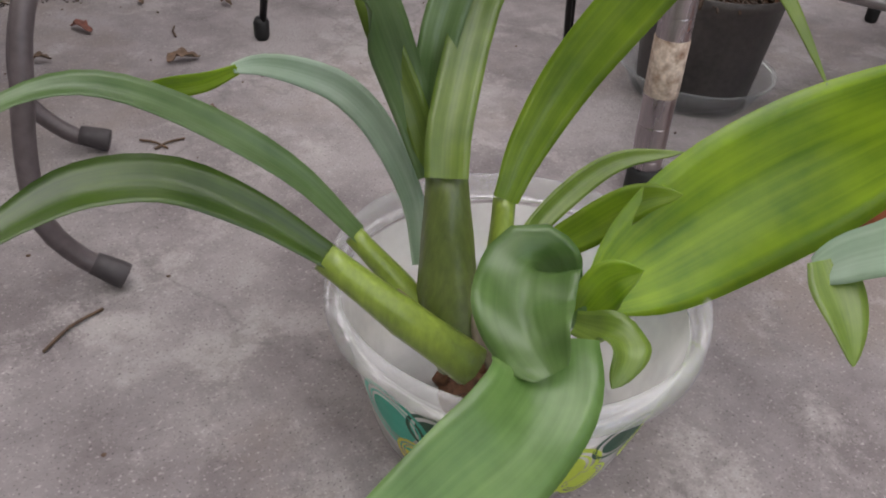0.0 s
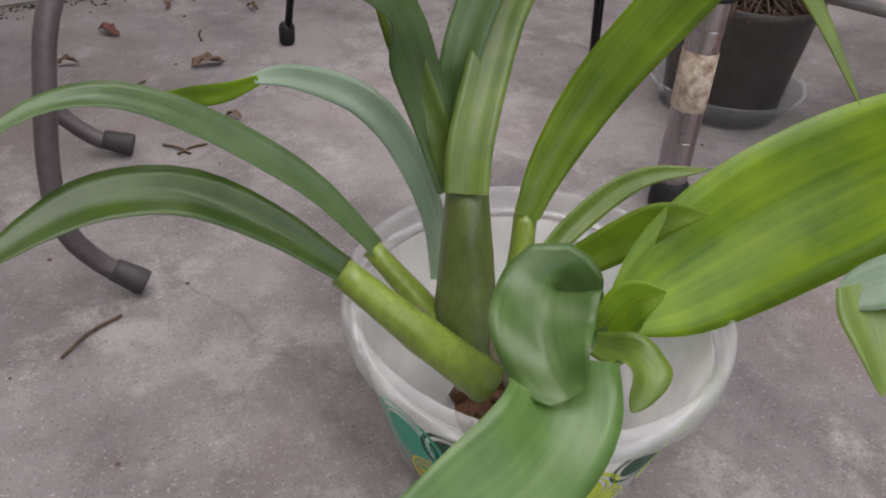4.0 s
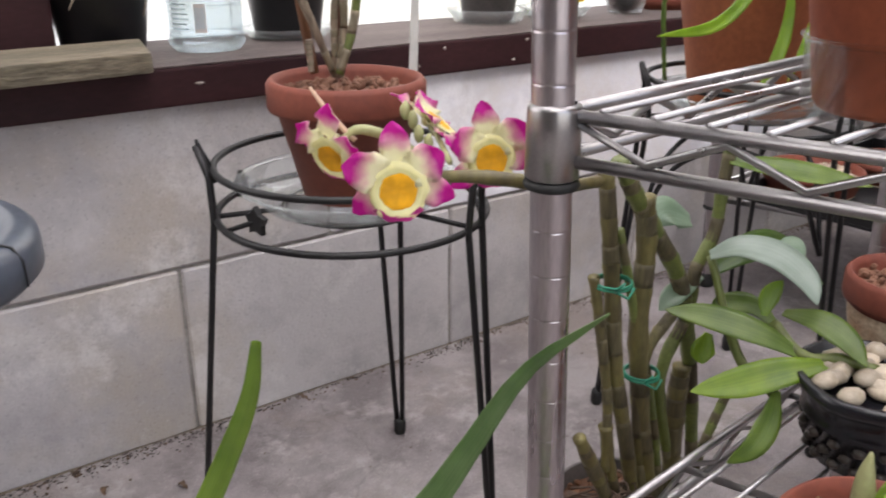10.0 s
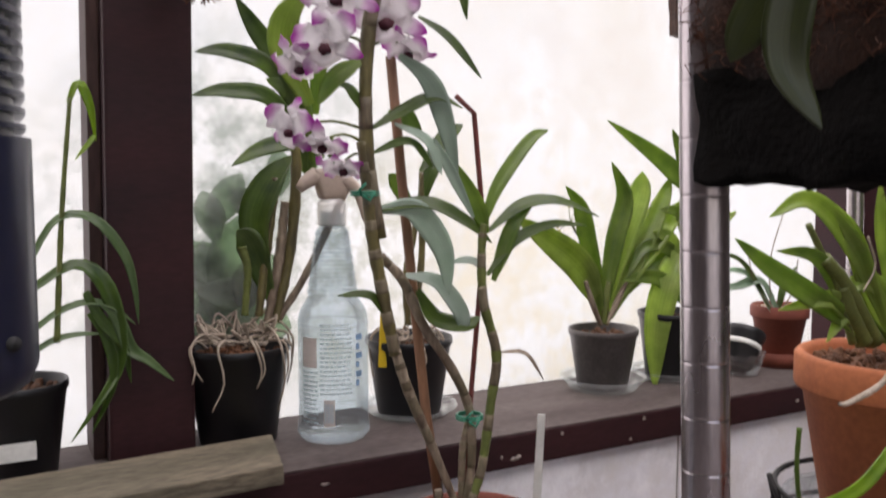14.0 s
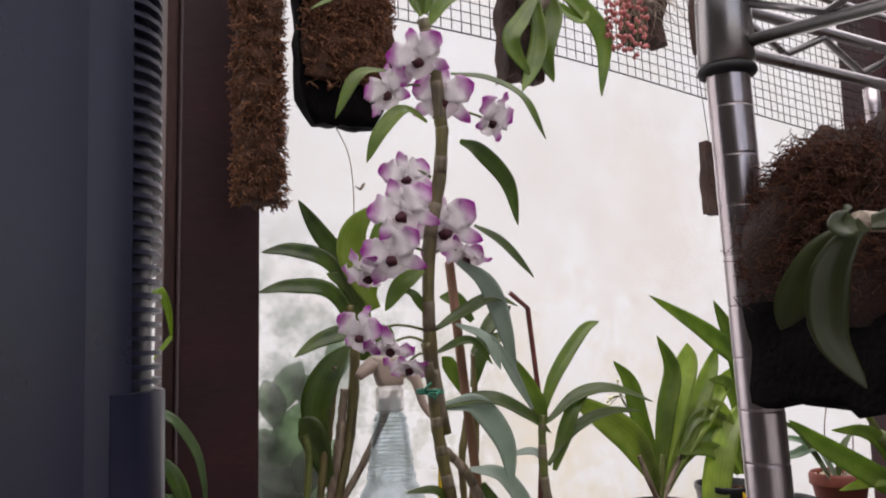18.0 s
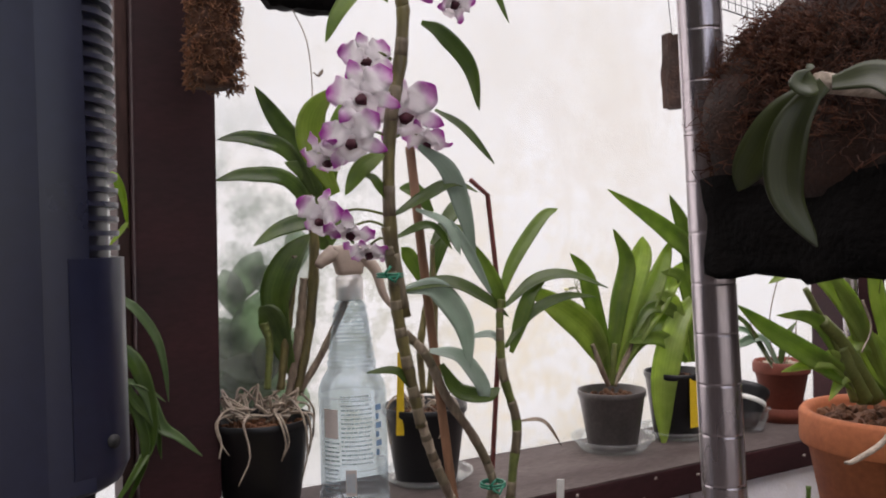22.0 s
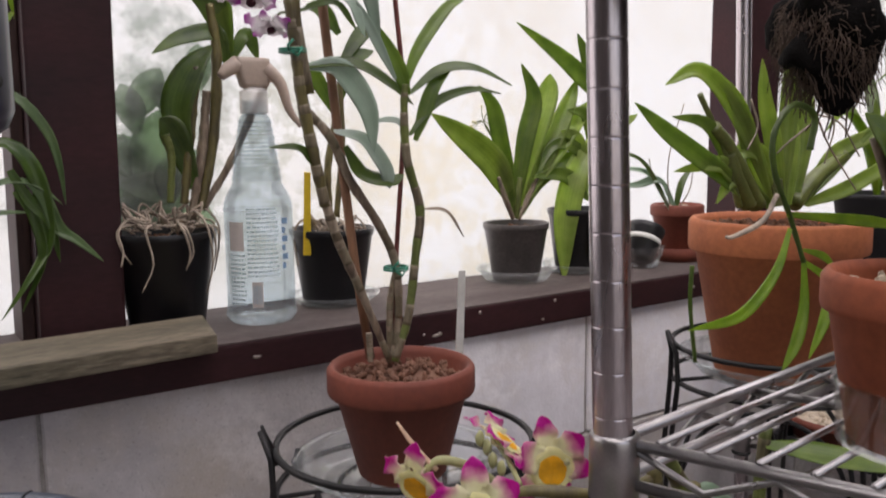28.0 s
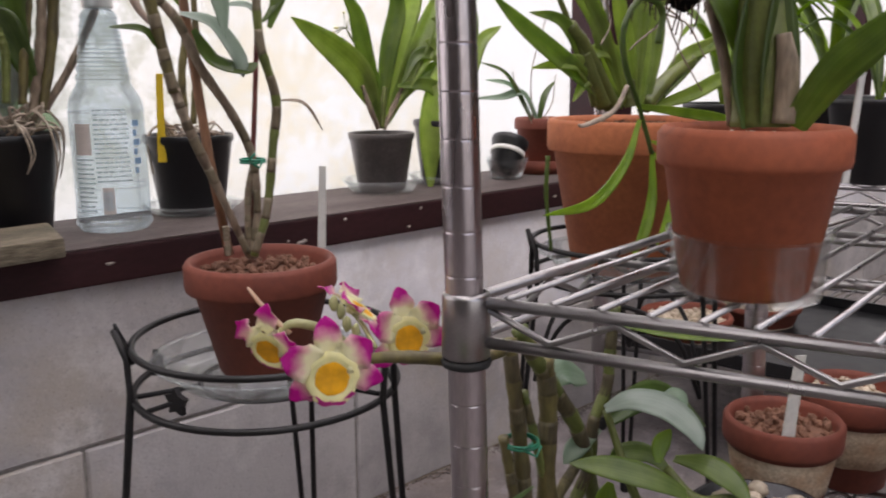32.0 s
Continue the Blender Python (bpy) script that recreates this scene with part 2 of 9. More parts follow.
def panel_mat(name, tint, clear, stain, algae=()):
    """Weathered translucent sheet: light comes through, with algae stains and scratches of its own."""
    m = bpy.data.materials.new(name)
    m.use_nodes = True
    nt, nd = m.node_tree, m.node_tree.nodes
    link = nt.links.new
    out = nd["Material Output"]
    nd.remove(nd["Principled BSDF"])
    tc = nd.new("ShaderNodeTexCoord")
    n1, n2 = nd.new("ShaderNodeTexNoise"), nd.new("ShaderNodeTexNoise")
    n1.inputs["Scale"].default_value, n1.inputs["Detail"].default_value = 4.5, 8
    n2.inputs["Scale"].default_value, n2.inputs["Detail"].default_value = 60.0, 6
    link(tc.outputs["Object"], n1.inputs["Vector"]), link(tc.outputs["Object"], n2.inputs["Vector"])
    ramp = nd.new("ShaderNodeValToRGB")
    ramp.color_ramp.elements[0].position, ramp.color_ramp.elements[1].position = 0.36, 0.6
    ramp.color_ramp.elements[0].color, ramp.color_ramp.elements[1].color = (*stain, 1), (*tint, 1)
    mx = nd.new("ShaderNodeMix")
    mx.data_type = "FLOAT"
    mx.inputs[0].default_value = 0.22
    link(n1.outputs[0], mx.inputs[2]), link(n2.outputs[0], mx.inputs[3]), link(mx.outputs[0], ramp.inputs[0])
    colour = ramp.outputs[0]
    for spot, reach, tone in algae:
        far, near, cloud, mask, lay = nd.new("ShaderNodeVectorMath"), nd.new("ShaderNodeMapRange"), nd.new("ShaderNodeMapRange"), nd.new("ShaderNodeMath"), nd.new("ShaderNodeMix")
        n3 = nd.new("ShaderNodeTexNoise")
        n3.inputs["Scale"].default_value, n3.inputs["Detail"].default_value, n3.inputs["Roughness"].default_value = 13.0, 8, 0.7
        link(tc.outputs["Object"], n3.inputs["Vector"])
        far.operation, mask.operation, lay.data_type = "DISTANCE", "MULTIPLY", "RGBA"
        far.inputs[1].default_value = spot
        link(tc.outputs["Object"], far.inputs[0]), link(far.outputs["Value"], near.inputs[0])
        near.inputs[1].default_value, near.inputs[2].default_value, near.inputs[3].default_value, near.inputs[4].default_value = reach * 0.3, reach, 1.0, 0.0
        cloud.inputs[1].default_value, cloud.inputs[2].default_value = 0.44, 0.62
        link(n3.outputs[0], cloud.inputs[0]), link(near.outputs[0], mask.inputs[0]), link(cloud.outputs[0], mask.inputs[1])
        link(mask.outputs[0], lay.inputs[0]), link(colour, lay.inputs[6])
        lay.inputs[7].default_value = (*tone, 1)
        colour = lay.outputs[2]
    tr, tl, df = nd.new("ShaderNodeBsdfTransparent"), nd.new("ShaderNodeBsdfTranslucent"), nd.new("ShaderNodeBsdfDiffuse")
    for s in (tr, tl, df):
        link(colour, s.inputs[0])
    a, b = nd.new("ShaderNodeMixShader"), nd.new("ShaderNodeMixShader")
    a.inputs[0].default_value, b.inputs[0].default_value = 0.35, clear
    link(tl.outputs[0], a.inputs[1]), link(df.outputs[0], a.inputs[2])
    link(a.outputs[0], b.inputs[1]), link(tr.outputs[0], b.inputs[2]), link(b.outputs[0], out.inputs[0])
    return m


def concrete_mat(name, base, dark, stain, pale, coarse, grit, cracks=0.0, vary=0.0, bump=0.5, pitted=0.75, flecks=0.2):
    """Old cement: blotches, a stain of another colour, pale bloom, fine pits and hairline cracks."""
    m = bpy.data.materials.new(name)
    m.use_nodes = True
    nt, nd = m.node_tree, m.node_tree.nodes
    link = nt.links.new
    bsdf = nd["Principled BSDF"]
    tc = nd.new("ShaderNodeTexCoord")
    shift = nd.new("ShaderNodeVectorMath")
    shift.operation = "ADD"
    oi = nd.new("ShaderNodeObjectInfo")
    spread = nd.new("ShaderNodeMath")
    spread.operation = "MULTIPLY"
    spread.inputs[1].default_value = 40.0 if vary else 0.0
    link(oi.outputs["Random"], spread.inputs[0])
    link(tc.outputs["Object"], shift.inputs[0]), link(spread.outputs[0], shift.inputs[1])

    def cloud(scale, detail, lo, hi, rough=0.6, off=0.0):
        n, r, v = nd.new("ShaderNodeTexNoise"), nd.new("ShaderNodeMapRange"), nd.new("ShaderNodeVectorMath")
        v.operation = "ADD"
        v.inputs[1].default_value = (off, off * 0.7, off * 0.3)
        link(shift.outputs[0], v.inputs[0]), link(v.outputs[0], n.inputs["Vector"])
        n.inputs["Scale"].default_value, n.inputs["Detail"].default_value, n.inputs["Roughness"].default_value = scale, detail, rough
        r.inputs[1].default_value, r.inputs[2].default_value = lo, hi
        link(n.outputs[0], r.inputs[0])
        return r.outputs[0]

    def over(under, color, fac):
        mx = nd.new("ShaderNodeMix")
        mx.data_type = "RGBA"
        link(fac, mx.inputs[0])
        if isinstance(under, tuple):
            mx.inputs[6].default_value = (*under, 1)
        else:
            link(under, mx.inputs[6])
        mx.inputs[7].default_value = (*color, 1)
        return mx.outputs[2]

    def some(fac, share):
        k = nd.new("ShaderNodeMath")
        k.operation = "MULTIPLY"
        k.inputs[1].default_value = share
        link(fac, k.inputs[0])
        return k.outputs[0]

    col = over(base, dark, cloud(coarse, 9, 0.42, 0.60, 0.70))
    col = over(col, stain, some(cloud(coarse * 0.6, 7, 0.50, 0.62, 0.68, 7.0), 0.75))
    col = over(col, pale, some(cloud(coarse * 1.7, 10, 0.54, 0.64, 0.75, 13.0), 0.75))
    pits = cloud(grit, 3, 0.60, 0.72, 0.5, 3.0)
    col = over(col, tuple(c * 0.45 for c in dark), some(pits, pitted))
    col = over(col, tuple(min(1, c * 1.35) for c in pale), some(cloud(grit * 0.8, 3, 0.60, 0.72, 0.5, 21.0), flecks))
    if cracks:
        vo, cr = nd.new("ShaderNodeTexVoronoi"), nd.new("ShaderNodeMapRange")
        vo.feature = "DISTANCE_TO_EDGE"
        vo.inputs["Scale"].default_value = cracks
        wob, sc = nd.new("ShaderNodeTexNoise"), nd.new("ShaderNodeVectorMath")
        wob.inputs["Scale"].default_value, wob.inputs["Detail"].default_value = 9.0, 6
        sc.operation = "MULTIPLY_ADD"
        sc.inputs[1].default_value = (0.25, 0.25, 0.25)
        link(shift.outputs[0], wob.inputs["Vector"]), link(wob.outputs["Color"], sc.inputs[0]), link(shift.outputs[0], sc.inputs[2]), link(sc.outputs[0], vo.inputs["Vector"])
        cr.inputs[1].default_value, cr.inputs[2].default_value, cr.inputs[3].default_value, cr.inputs[4].default_value = 0.0, 0.006, 0.28, 0.0
        link(vo.outputs["Distance"], cr.inputs[0])
        col = over(col, tuple(c * 0.5 for c in dark), cr.outputs[0])
    link(col, bsdf.inputs["Base Color"])
    bsdf.inputs["Roughness"].default_value = 0.9
    bsdf.inputs["Specular IOR Level"].default_value = 0.3
    n3, n4, ad, bp = nd.new("ShaderNodeTexNoise"), nd.new("ShaderNodeTexNoise"), nd.new("ShaderNodeMath"), nd.new("ShaderNodeBump")
    n3.inputs["Scale"].default_value, n3.inputs["Detail"].default_value = grit * 0.8, 5
    n4.inputs["Scale"].default_value, n4.inputs["Detail"].default_value = grit * 0.12, 6
    link(shift.outputs[0], n3.inputs["Vector"]), link(shift.outputs[0], n4.inputs["Vector"])
    ad.operation = "MULTIPLY_ADD"
    ad.inputs[1].default_value = 1.6
    link(n4.outputs[0], ad.inputs[0]), link(n3.outputs[0], ad.inputs[2])
    bp.inputs["Strength"].default_value, bp.inputs["Distance"].default_value = bump, 0.0016
    link(ad.outputs[0], bp.inputs["Height"]), link(bp.outputs[0], bsdf.inputs["Normal"])
    return m


TERRA = mat("terracotta", (0.19, 0.045, 0.024), 0.75, var=0.12, scale=14, fine=160, bump=0.12, dark=(0.135, 0.031, 0.017))
TERRA_MID = mat("worn_terracotta", (0.36, 0.095, 0.036), 0.75, var=0.14, scale=12, fine=160, bump=0.12, dark=(0.25, 0.058, 0.024))
TERRA_PALE = mat("pale_terracotta", (0.50, 0.165, 0.062), 0.75, var=0.12, scale=10, fine=160, bump=0.12, dark=(0.32, 0.088, 0.034))
BLACKPOT = mat("black_plastic", (0.008, 0.008, 0.0095), 0.42, var=0.2, scale=30, bump=0.05)
GREYPOT = mat("dark_grey_plastic", (0.085, 0.074, 0.07), 0.45, var=0.2, scale=30, bump=0.05)
IRON = mat("black_painted_iron", (0.014, 0.013, 0.014), 0.48, metal=0.2, var=0.3, scale=60, fine=500, bump=0.2)
CHROME = mat("chrome_steel", (0.40, 0.385, 0.385), 0.31, metal=1.0, var=0.06, scale=40, fine=700, bump=0.03)
POLE = mat("polished_pole", (0.52, 0.47, 0.485), 0.29, metal=1.0, var=0.10, scale=30, fine=700, bump=0.05, stretch=(1, 1, 0.15))
RUBBER = mat("black_rubber", (0.01, 0.01, 0.01), 0.7, var=0.2)
BARK = mat("bark_chips", (0.17, 0.075, 0.035), 0.9, var=0.25, scale=50, fine=400, bump=0.4, vary=0.5)
PUMICE = mat("pumice_chips", (0.30, 0.145, 0.09), 0.9, var=0.2, scale=70, fine=500, bump=0.4, vary=0.35)
PEBBLE = mat("pale_pebbles", (0.50, 0.42, 0.32), 0.45, var=0.15, scale=60, fine=400, bump=0.1, vary=0.35)
ROOT = mat("dry_roots", (0.50, 0.41, 0.32), 0.8, var=0.25, scale=80, fine=600, bump=0.3)
CANE = mat("ripe_cane", (0.17, 0.145, 0.045), 0.5, var=0.2, scale=70, fine=300, bump=0.2, dark=(0.06, 0.045, 0.022), stretch=(1, 1, 0.3))
CANE_DRY = mat("dry_sheathed_cane", (0.31, 0.25, 0.18), 0.7, var=0.3, scale=70, fine=300, bump=0.3, dark=(0.11, 0.07, 0.045), stretch=(1, 1, 0.25))
BULB_GREEN = mat("striped_bulb", (0.115, 0.15, 0.035), 0.4, var=0.18, scale=60, fine=500, bump=0.2, dark=(0.05, 0.072, 0.016), stretch=(1, 1, 0.06), sheen=0.2)
STALK_GREEN = mat("green_stalk", (0.20, 0.27, 0.035), 0.38, var=0.14, scale=50, fine=400, bump=0.15, dark=(0.11, 0.16, 0.02), stretch=(1, 1, 0.3), sheen=0.2)
CANE_GREEN = mat("green_cane", (0.145, 0.17, 0.042), 0.45, var=0.15, scale=40, fine=300, bump=0.15, dark=(0.08, 0.10, 0.022))
CANE_PALE = mat("pale_stalk", (0.42, 0.42, 0.20), 0.5, var=0.12, scale=60, bump=0.1, sub=0.2)
LEAF_BRIGHT = leaf_mat("bright_leaf", (0.225, 0.32, 0.022), (0.10, 0.175, 0.010))
LEAF_RIB = leaf_mat("ribbed_bright_leaf", (0.23, 0.33, 0.008), (0.095, 0.18, 0.004), rib=0.7)
LEAF_CREASED = leaf_mat("creased_leaf", (0.15, 0.245, 0.075), (0.075, 0.145, 0.035), rough=0.3)
LEAF_DEEP = leaf_mat("deep_green_leaf", (0.085, 0.145, 0.024), (0.034, 0.07, 0.012), rough=0.32, sub=0.34)
LEAF_OLIVE = leaf_mat("olive_leaf", (0.046, 0.058, 0.013), (0.018, 0.026, 0.006), rough=0.42, sub=0.26)
# Greyed green base: some of the gloss is put into the colour
LEAF_SHEEN = leaf_mat("green_sheen_leaf", (0.135, 0.20, 0.085), (0.065, 0.115, 0.038), rough=0.3, sub=0.36)
# Lit copy of the green leaf: window light is put into its colour
LEAF_LIT = leaf_mat("window_lit_leaf", (0.27, 0.335, 0.085), (0.145, 0.205, 0.04), rough=0.34, sub=0.45)
# Silver here is sky reflected off green leaves, painted into the base colour
LEAF_SILVERSHEEN = leaf_mat("silver_sheen_leaf", (0.37, 0.44, 0.38), (0.25, 0.32, 0.25), rough=0.28, sub=0.3)
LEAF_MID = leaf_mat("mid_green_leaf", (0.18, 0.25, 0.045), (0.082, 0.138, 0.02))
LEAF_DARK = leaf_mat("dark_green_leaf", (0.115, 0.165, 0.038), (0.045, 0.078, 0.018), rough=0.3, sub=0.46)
SHRUBLEAF = leaf_mat("shrub_leaf", (0.20, 0.265, 0.175), (0.13, 0.185, 0.115), rough=0.5, sub=0.58)
# Pale blue-green base paints the sky's sheen on green leaves
LEAF_BLUESHEEN = leaf_mat("blue_sheen_leaf", (0.27, 0.345, 0.265), (0.17, 0.24, 0.16), rough=0.3, sub=0.34)
CLEAR = clear_mat("clear_plastic", haze=0.05, gloss=1.2)
MILKY = clear_mat("milky_plastic", (0.93, 0.92, 0.90), 0.42, 0.3, 1.25)
RIMCLEAR = clear_mat("cloudy_rim_plastic", (0.95, 0.95, 0.955), 0.16, 0.25, 1.4)
SHEATH = mat("papery_sheath", (0.22, 0.185, 0.12), 0.65, var=0.25, scale=60, fine=400, bump=0.3, dark=(0.085, 0.06, 0.033), stretch=(1, 1, 0.2))
SHEATH_OLIVE = mat("olive_sheath", (0.135, 0.115, 0.055), 0.65, var=0.3, scale=60, fine=400, bump=0.3, dark=(0.05, 0.036, 0.018), stretch=(1, 1, 0.2))
FROSTED = clear_mat("frosted_plastic", (0.985, 0.985, 0.98), 0.0, 0.14, 1.12)
LINER = mat("black_liner", (0.0055, 0.0045, 0.004), 0.95, var=0.3, scale=50, fine=300, bump=0.6, dist=0.003, spec=0.1)
FIBRE = mat("loose_coir", (0.135, 0.044, 0.017), 0.9, var=0.3, scale=90, bump=0, dark=(0.05, 0.015, 0.006))
COIR = mat("coir_fibre", (0.042, 0.016, 0.0075), 0.95, var=0.3, scale=60, fine=500, bump=0.6, dist=0.002)
MOSS = mat("dry_moss", (0.12, 0.052, 0.024), 0.95, var=0.3, scale=60, fine=500, bump=0.6, dist=0.002, dark=(0.04, 0.015, 0.007))
MOSSHAIR = mat("moss_strands", (0.26, 0.115, 0.052), 0.9, var=0.3, scale=70, bump=0, dark=(0.10, 0.04, 0.018))

# ---- building helpers ----


def finish(name, bm, material, smooth=True):
    bmesh.ops.recalc_face_normals(bm, faces=bm.faces[:])
    me = bpy.data.meshes.new(name)
    bm.to_mesh(me)
    bm.free()
    for p in me.polygons:
        p.use_smooth = smooth
    if material:
        me.materials.append(material)
    return me


def part(name, bm, material, parent, label="", smooth=True):
    """Links a bmesh as one mesh object under a thing or under a part."""
    ob = new(name, bm if isinstance(bm, bpy.types.Mesh) else finish(name, bm, material, smooth))
    ob.parent = parent
    return tagged(ob, label)


def thing(name, label, category, at=(0, 0, 0), rz=0.0, group=""):
    ob = new(name)
    ob.empty_display_size = 0.02
    ob.matrix_world = pose(*at, 0, 0, rz)
    return tagged(ob, label, category, group)


def solo(name, bm, material, label="", category="", group="", kind="", smooth=True):
    return tagged(new(name, finish(name, bm, material, smooth)), label, category, group, kind)


def lathe(profile, segs=40, bm=None, center=(0, 0, 0), wobble=0.0):
    """A turned form from (radius, height) pairs."""
    bm = bm or bmesh.new()
    rings = []
    for r, z in profile:
        if r <= 1e-6:
            rings.append([bm.verts.new((center[0], center[1], center[2] + z))])
        else:
            rings.append([bm.verts.new((center[0] + r * math.cos(2 * math.pi * k / segs) * (1 + wobble * math.sin(3 * k + 40 * z)),
                                        center[1] + r * math.sin(2 * math.pi * k / segs), center[2] + z)) for k in range(segs)])
    for a, b in zip(rings, rings[1:]):
        if len(a) == 1 and len(b) == 1:
            continue
        for k in range(segs):
            q = (k + 1) % segs
            if len(a) == 1:
                bm.faces.new((a[0], b[k], b[q]))
            elif len(b) == 1:
                bm.faces.new((a[k], b[0], a[q]))
            else:
                bm.faces.new((a[k], b[k], b[q], a[q]))
    return bm


def spline(pts, n=16):
    """A smooth run of n + 1 points through the given ones."""
    P = [Vector(p) for p in pts]
    if len(P) == 2:
        return [P[0].lerp(P[1], k / n) for k in range(n + 1)]
    P = [P[0] * 2 - P[1]] + P + [P[-1] * 2 - P[-2]]
    out, m = [], len(P) - 3
    for k in range(n + 1):
        s = k / n * m
        i = min(int(s), m - 1)
        u = s - i
        a, b, c, d = P[i:i + 4]
        out.append(0.5 * ((2 * b) + (c - a) * u + (2 * a - 5 * b + 4 * c - d) * u * u + (3 * b - a - 3 * c + d) * u ** 3))
    return out


def tube(pts, radius, segs=8, bm=None, n=None, closed=False):
    """A round rod along points; radius is a number or one value per control point."""
    bm = bm or bmesh.new()
    run = [Vector(p) for p in pts] if n is None else spline(pts, n)
    m = len(run)
    if isinstance(radius, (int, float)):
        rad = [radius] * m
    else:
        rad = [float(np.interp(k / (m - 1), np.linspace(0, 1, len(radius)), radius)) for k in range(m)]
    up = Vector((0, 0, 1))
    rings = []
    side = None
    for k in range(m):
        if closed:
            d = run[(k + 1) % m] - run[k - 1]
        else:
            d = run[min(k + 1, m - 1)] - run[max(k - 1, 0)]
        d = d.normalized() if d.length > 1e-9 else up
        if side is None:
            side = d.cross(up if abs(d.z) < 0.9 else Vector((1, 0, 0))).normalized()
        side = (side - d * side.dot(d)).normalized()
        other = d.cross(side)
        rings.append([bm.verts.new(run[k] + (side * math.cos(2 * math.pi * j / segs) + other * math.sin(2 * math.pi * j / segs)) * rad[k])
                      for j in range(segs)])
    pairs = list(zip(rings, rings[1:])) + ([(rings[-1], rings[0])] if closed else [])
    for a, b in pairs:
        for j in range(segs):
            q = (j + 1) % segs
            bm.faces.new((a[j], b[j], b[q], a[q]))
    if not closed:
        bm.faces.new(rings[0][::-1])
        bm.faces.new(rings[-1])
    return bm


def ring(center, radius, wire, segs=48, bm=None, squash=1.0):
    c = Vector(center)
    return tube([c + Vector((radius * math.cos(2 * math.pi * k / segs), radius * squash * math.sin(2 * math.pi * k / segs), 0)) for k in range(segs)],
                wire, 8, bm, closed=True)


def block(x0, y0, z0, x1, y1, z1, bevel=0.0, bm=None, segs=2):
    bm = bm or bmesh.new()
    made = bmesh.ops.create_cube(bm, size=1)["verts"]
    for v in made:
        v.co = Vector((x0 + (v.co.x + 0.5) * (x1 - x0), y0 + (v.co.y + 0.5) * (y1 - y0), z0 + (v.co.z + 0.5) * (z1 - z0)))
    if bevel:
        edges = list({e for v in made for e in v.link_edges})
        bmesh.ops.bevel(bm, geom=edges, offset=bevel, segments=segs, profile=0.7, affect="EDGES")
    return bm


def blob(center, size, bm=None, rough=0.25, seed=0, sub=2):
    """A lump with an uneven surface."""
    bm = bm or bmesh.new()
    made = bmesh.ops.create_icosphere(bm, subdivisions=sub, radius=1)["verts"]
    c, s = Vector(center), Vector(size)
    for v in made:
        k = 1 + rough * noise.noise(v.co * 1.7 + Vector((seed * 3.1, seed * 1.7, 0)))
        v.co = c + Vector((v.co.x * s.x, v.co.y * s.y, v.co.z * s.z)) * k
    return bm


def leaf(pts, width, fold=0.25, face=(0, 0, 1), bm=None, n=18, peak=0.45, base=0.35, tip=0.04, ripple=0.0, seed=0, thick=0.0007, twist=0.0, across=7):
    """A blade along the control points: its width runs as base, full at peak, and a pointed tip; fold is the V of its midrib."""
    bm = bm or bmesh.new()
    layer = bm.loops.layers.uv.get("UVMap") or bm.loops.layers.uv.new("UVMap")
    run = spline(pts, n)
    up = Vector(face).normalized()
    rnd = random.Random(seed)
    ph = rnd.uniform(0, 6)
    top, bot = [], []
    for k, p in enumerate(run):
        s = k / n
        d = (run[min(k + 1, n)] - run[max(k - 1, 0)]).normalized()
        side = d.cross(up)
        side = side.normalized() if side.length > 1e-4 else Vector((1, 0, 0))
        nor = side.cross(d).normalized()
        if twist:
            q = Matrix.Rotation(twist * s, 3, d)
            side, nor = q @ side, q @ nor
        if s < peak:
            w = base + (1 - base) * math.sin(s / peak * math.pi / 2) ** 1.2
        else:
            w = tip + (1 - tip) * math.cos((s - peak) / (1 - peak) * math.pi / 2) ** 0.8
        w *= width / 2
        a, b = [], []
        for j in range(across):
            u = -1 + 2 * j / (across - 1)
            lift = fold * abs(u) * w + ripple * w * math.sin(s * 17 + ph + u * 2) * abs(u) ** 1.5
            q = p + side * (u * w) + nor * lift
            a.append(bm.verts.new(q + nor * thick * (1 - 0.7 * abs(u))))
            b.append(bm.verts.new(q - nor * thick * (1 - 0.7 * abs(u))))
        top.append(a), bot.append(b)

    def quad(vs, uvs):
        f = bm.faces.new(vs)
        for lp, c in zip(f.loops, uvs):
            lp[layer].uv = c
    for k in range(n):
        for j in range(across - 1):
            u0, u1, s0, s1 = j / (across - 1), (j + 1) / (across - 1), k / n, (k + 1) / n
            quad((top[k][j], top[k][j + 1], top[k + 1][j + 1], top[k + 1][j]), ((u0, s0), (u1, s0), (u1, s1), (u0, s1)))
            quad((bot[k][j], bot[k + 1][j], bot[k + 1][j + 1], bot[k][j + 1]), ((u0, s0), (u0, s1), (u1, s1), (u1, s0)))
        for j in (0, across - 1):
            quad((top[k][j], bot[k][j], bot[k + 1][j], top[k + 1][j]), ((0, 0),) * 4)
    return bm


def cane(pts, r, nodes=8, segs=9, bm=None, swell=0.18):
    """A jointed stem: swollen at each node, with a fine ridge."""
    n = nodes * 6
    run = spline(pts, n)
    rads = r if isinstance(r, (list, tuple)) else (r, r)
    out, rad = [], []
    for k, p in enumerate(run):
        s = k / n
        base = float(np.interp(s, np.linspace(0, 1, len(rads)), rads))
        q = (k % 6) / 6
        f = 1 + swell * (1 - min(q, 1 - q) * 4) if min(q, 1 - q) < 0.25 else 1.0
        out.append(p), rad.append(base * f)
    return tube(out, rad, segs, bm)


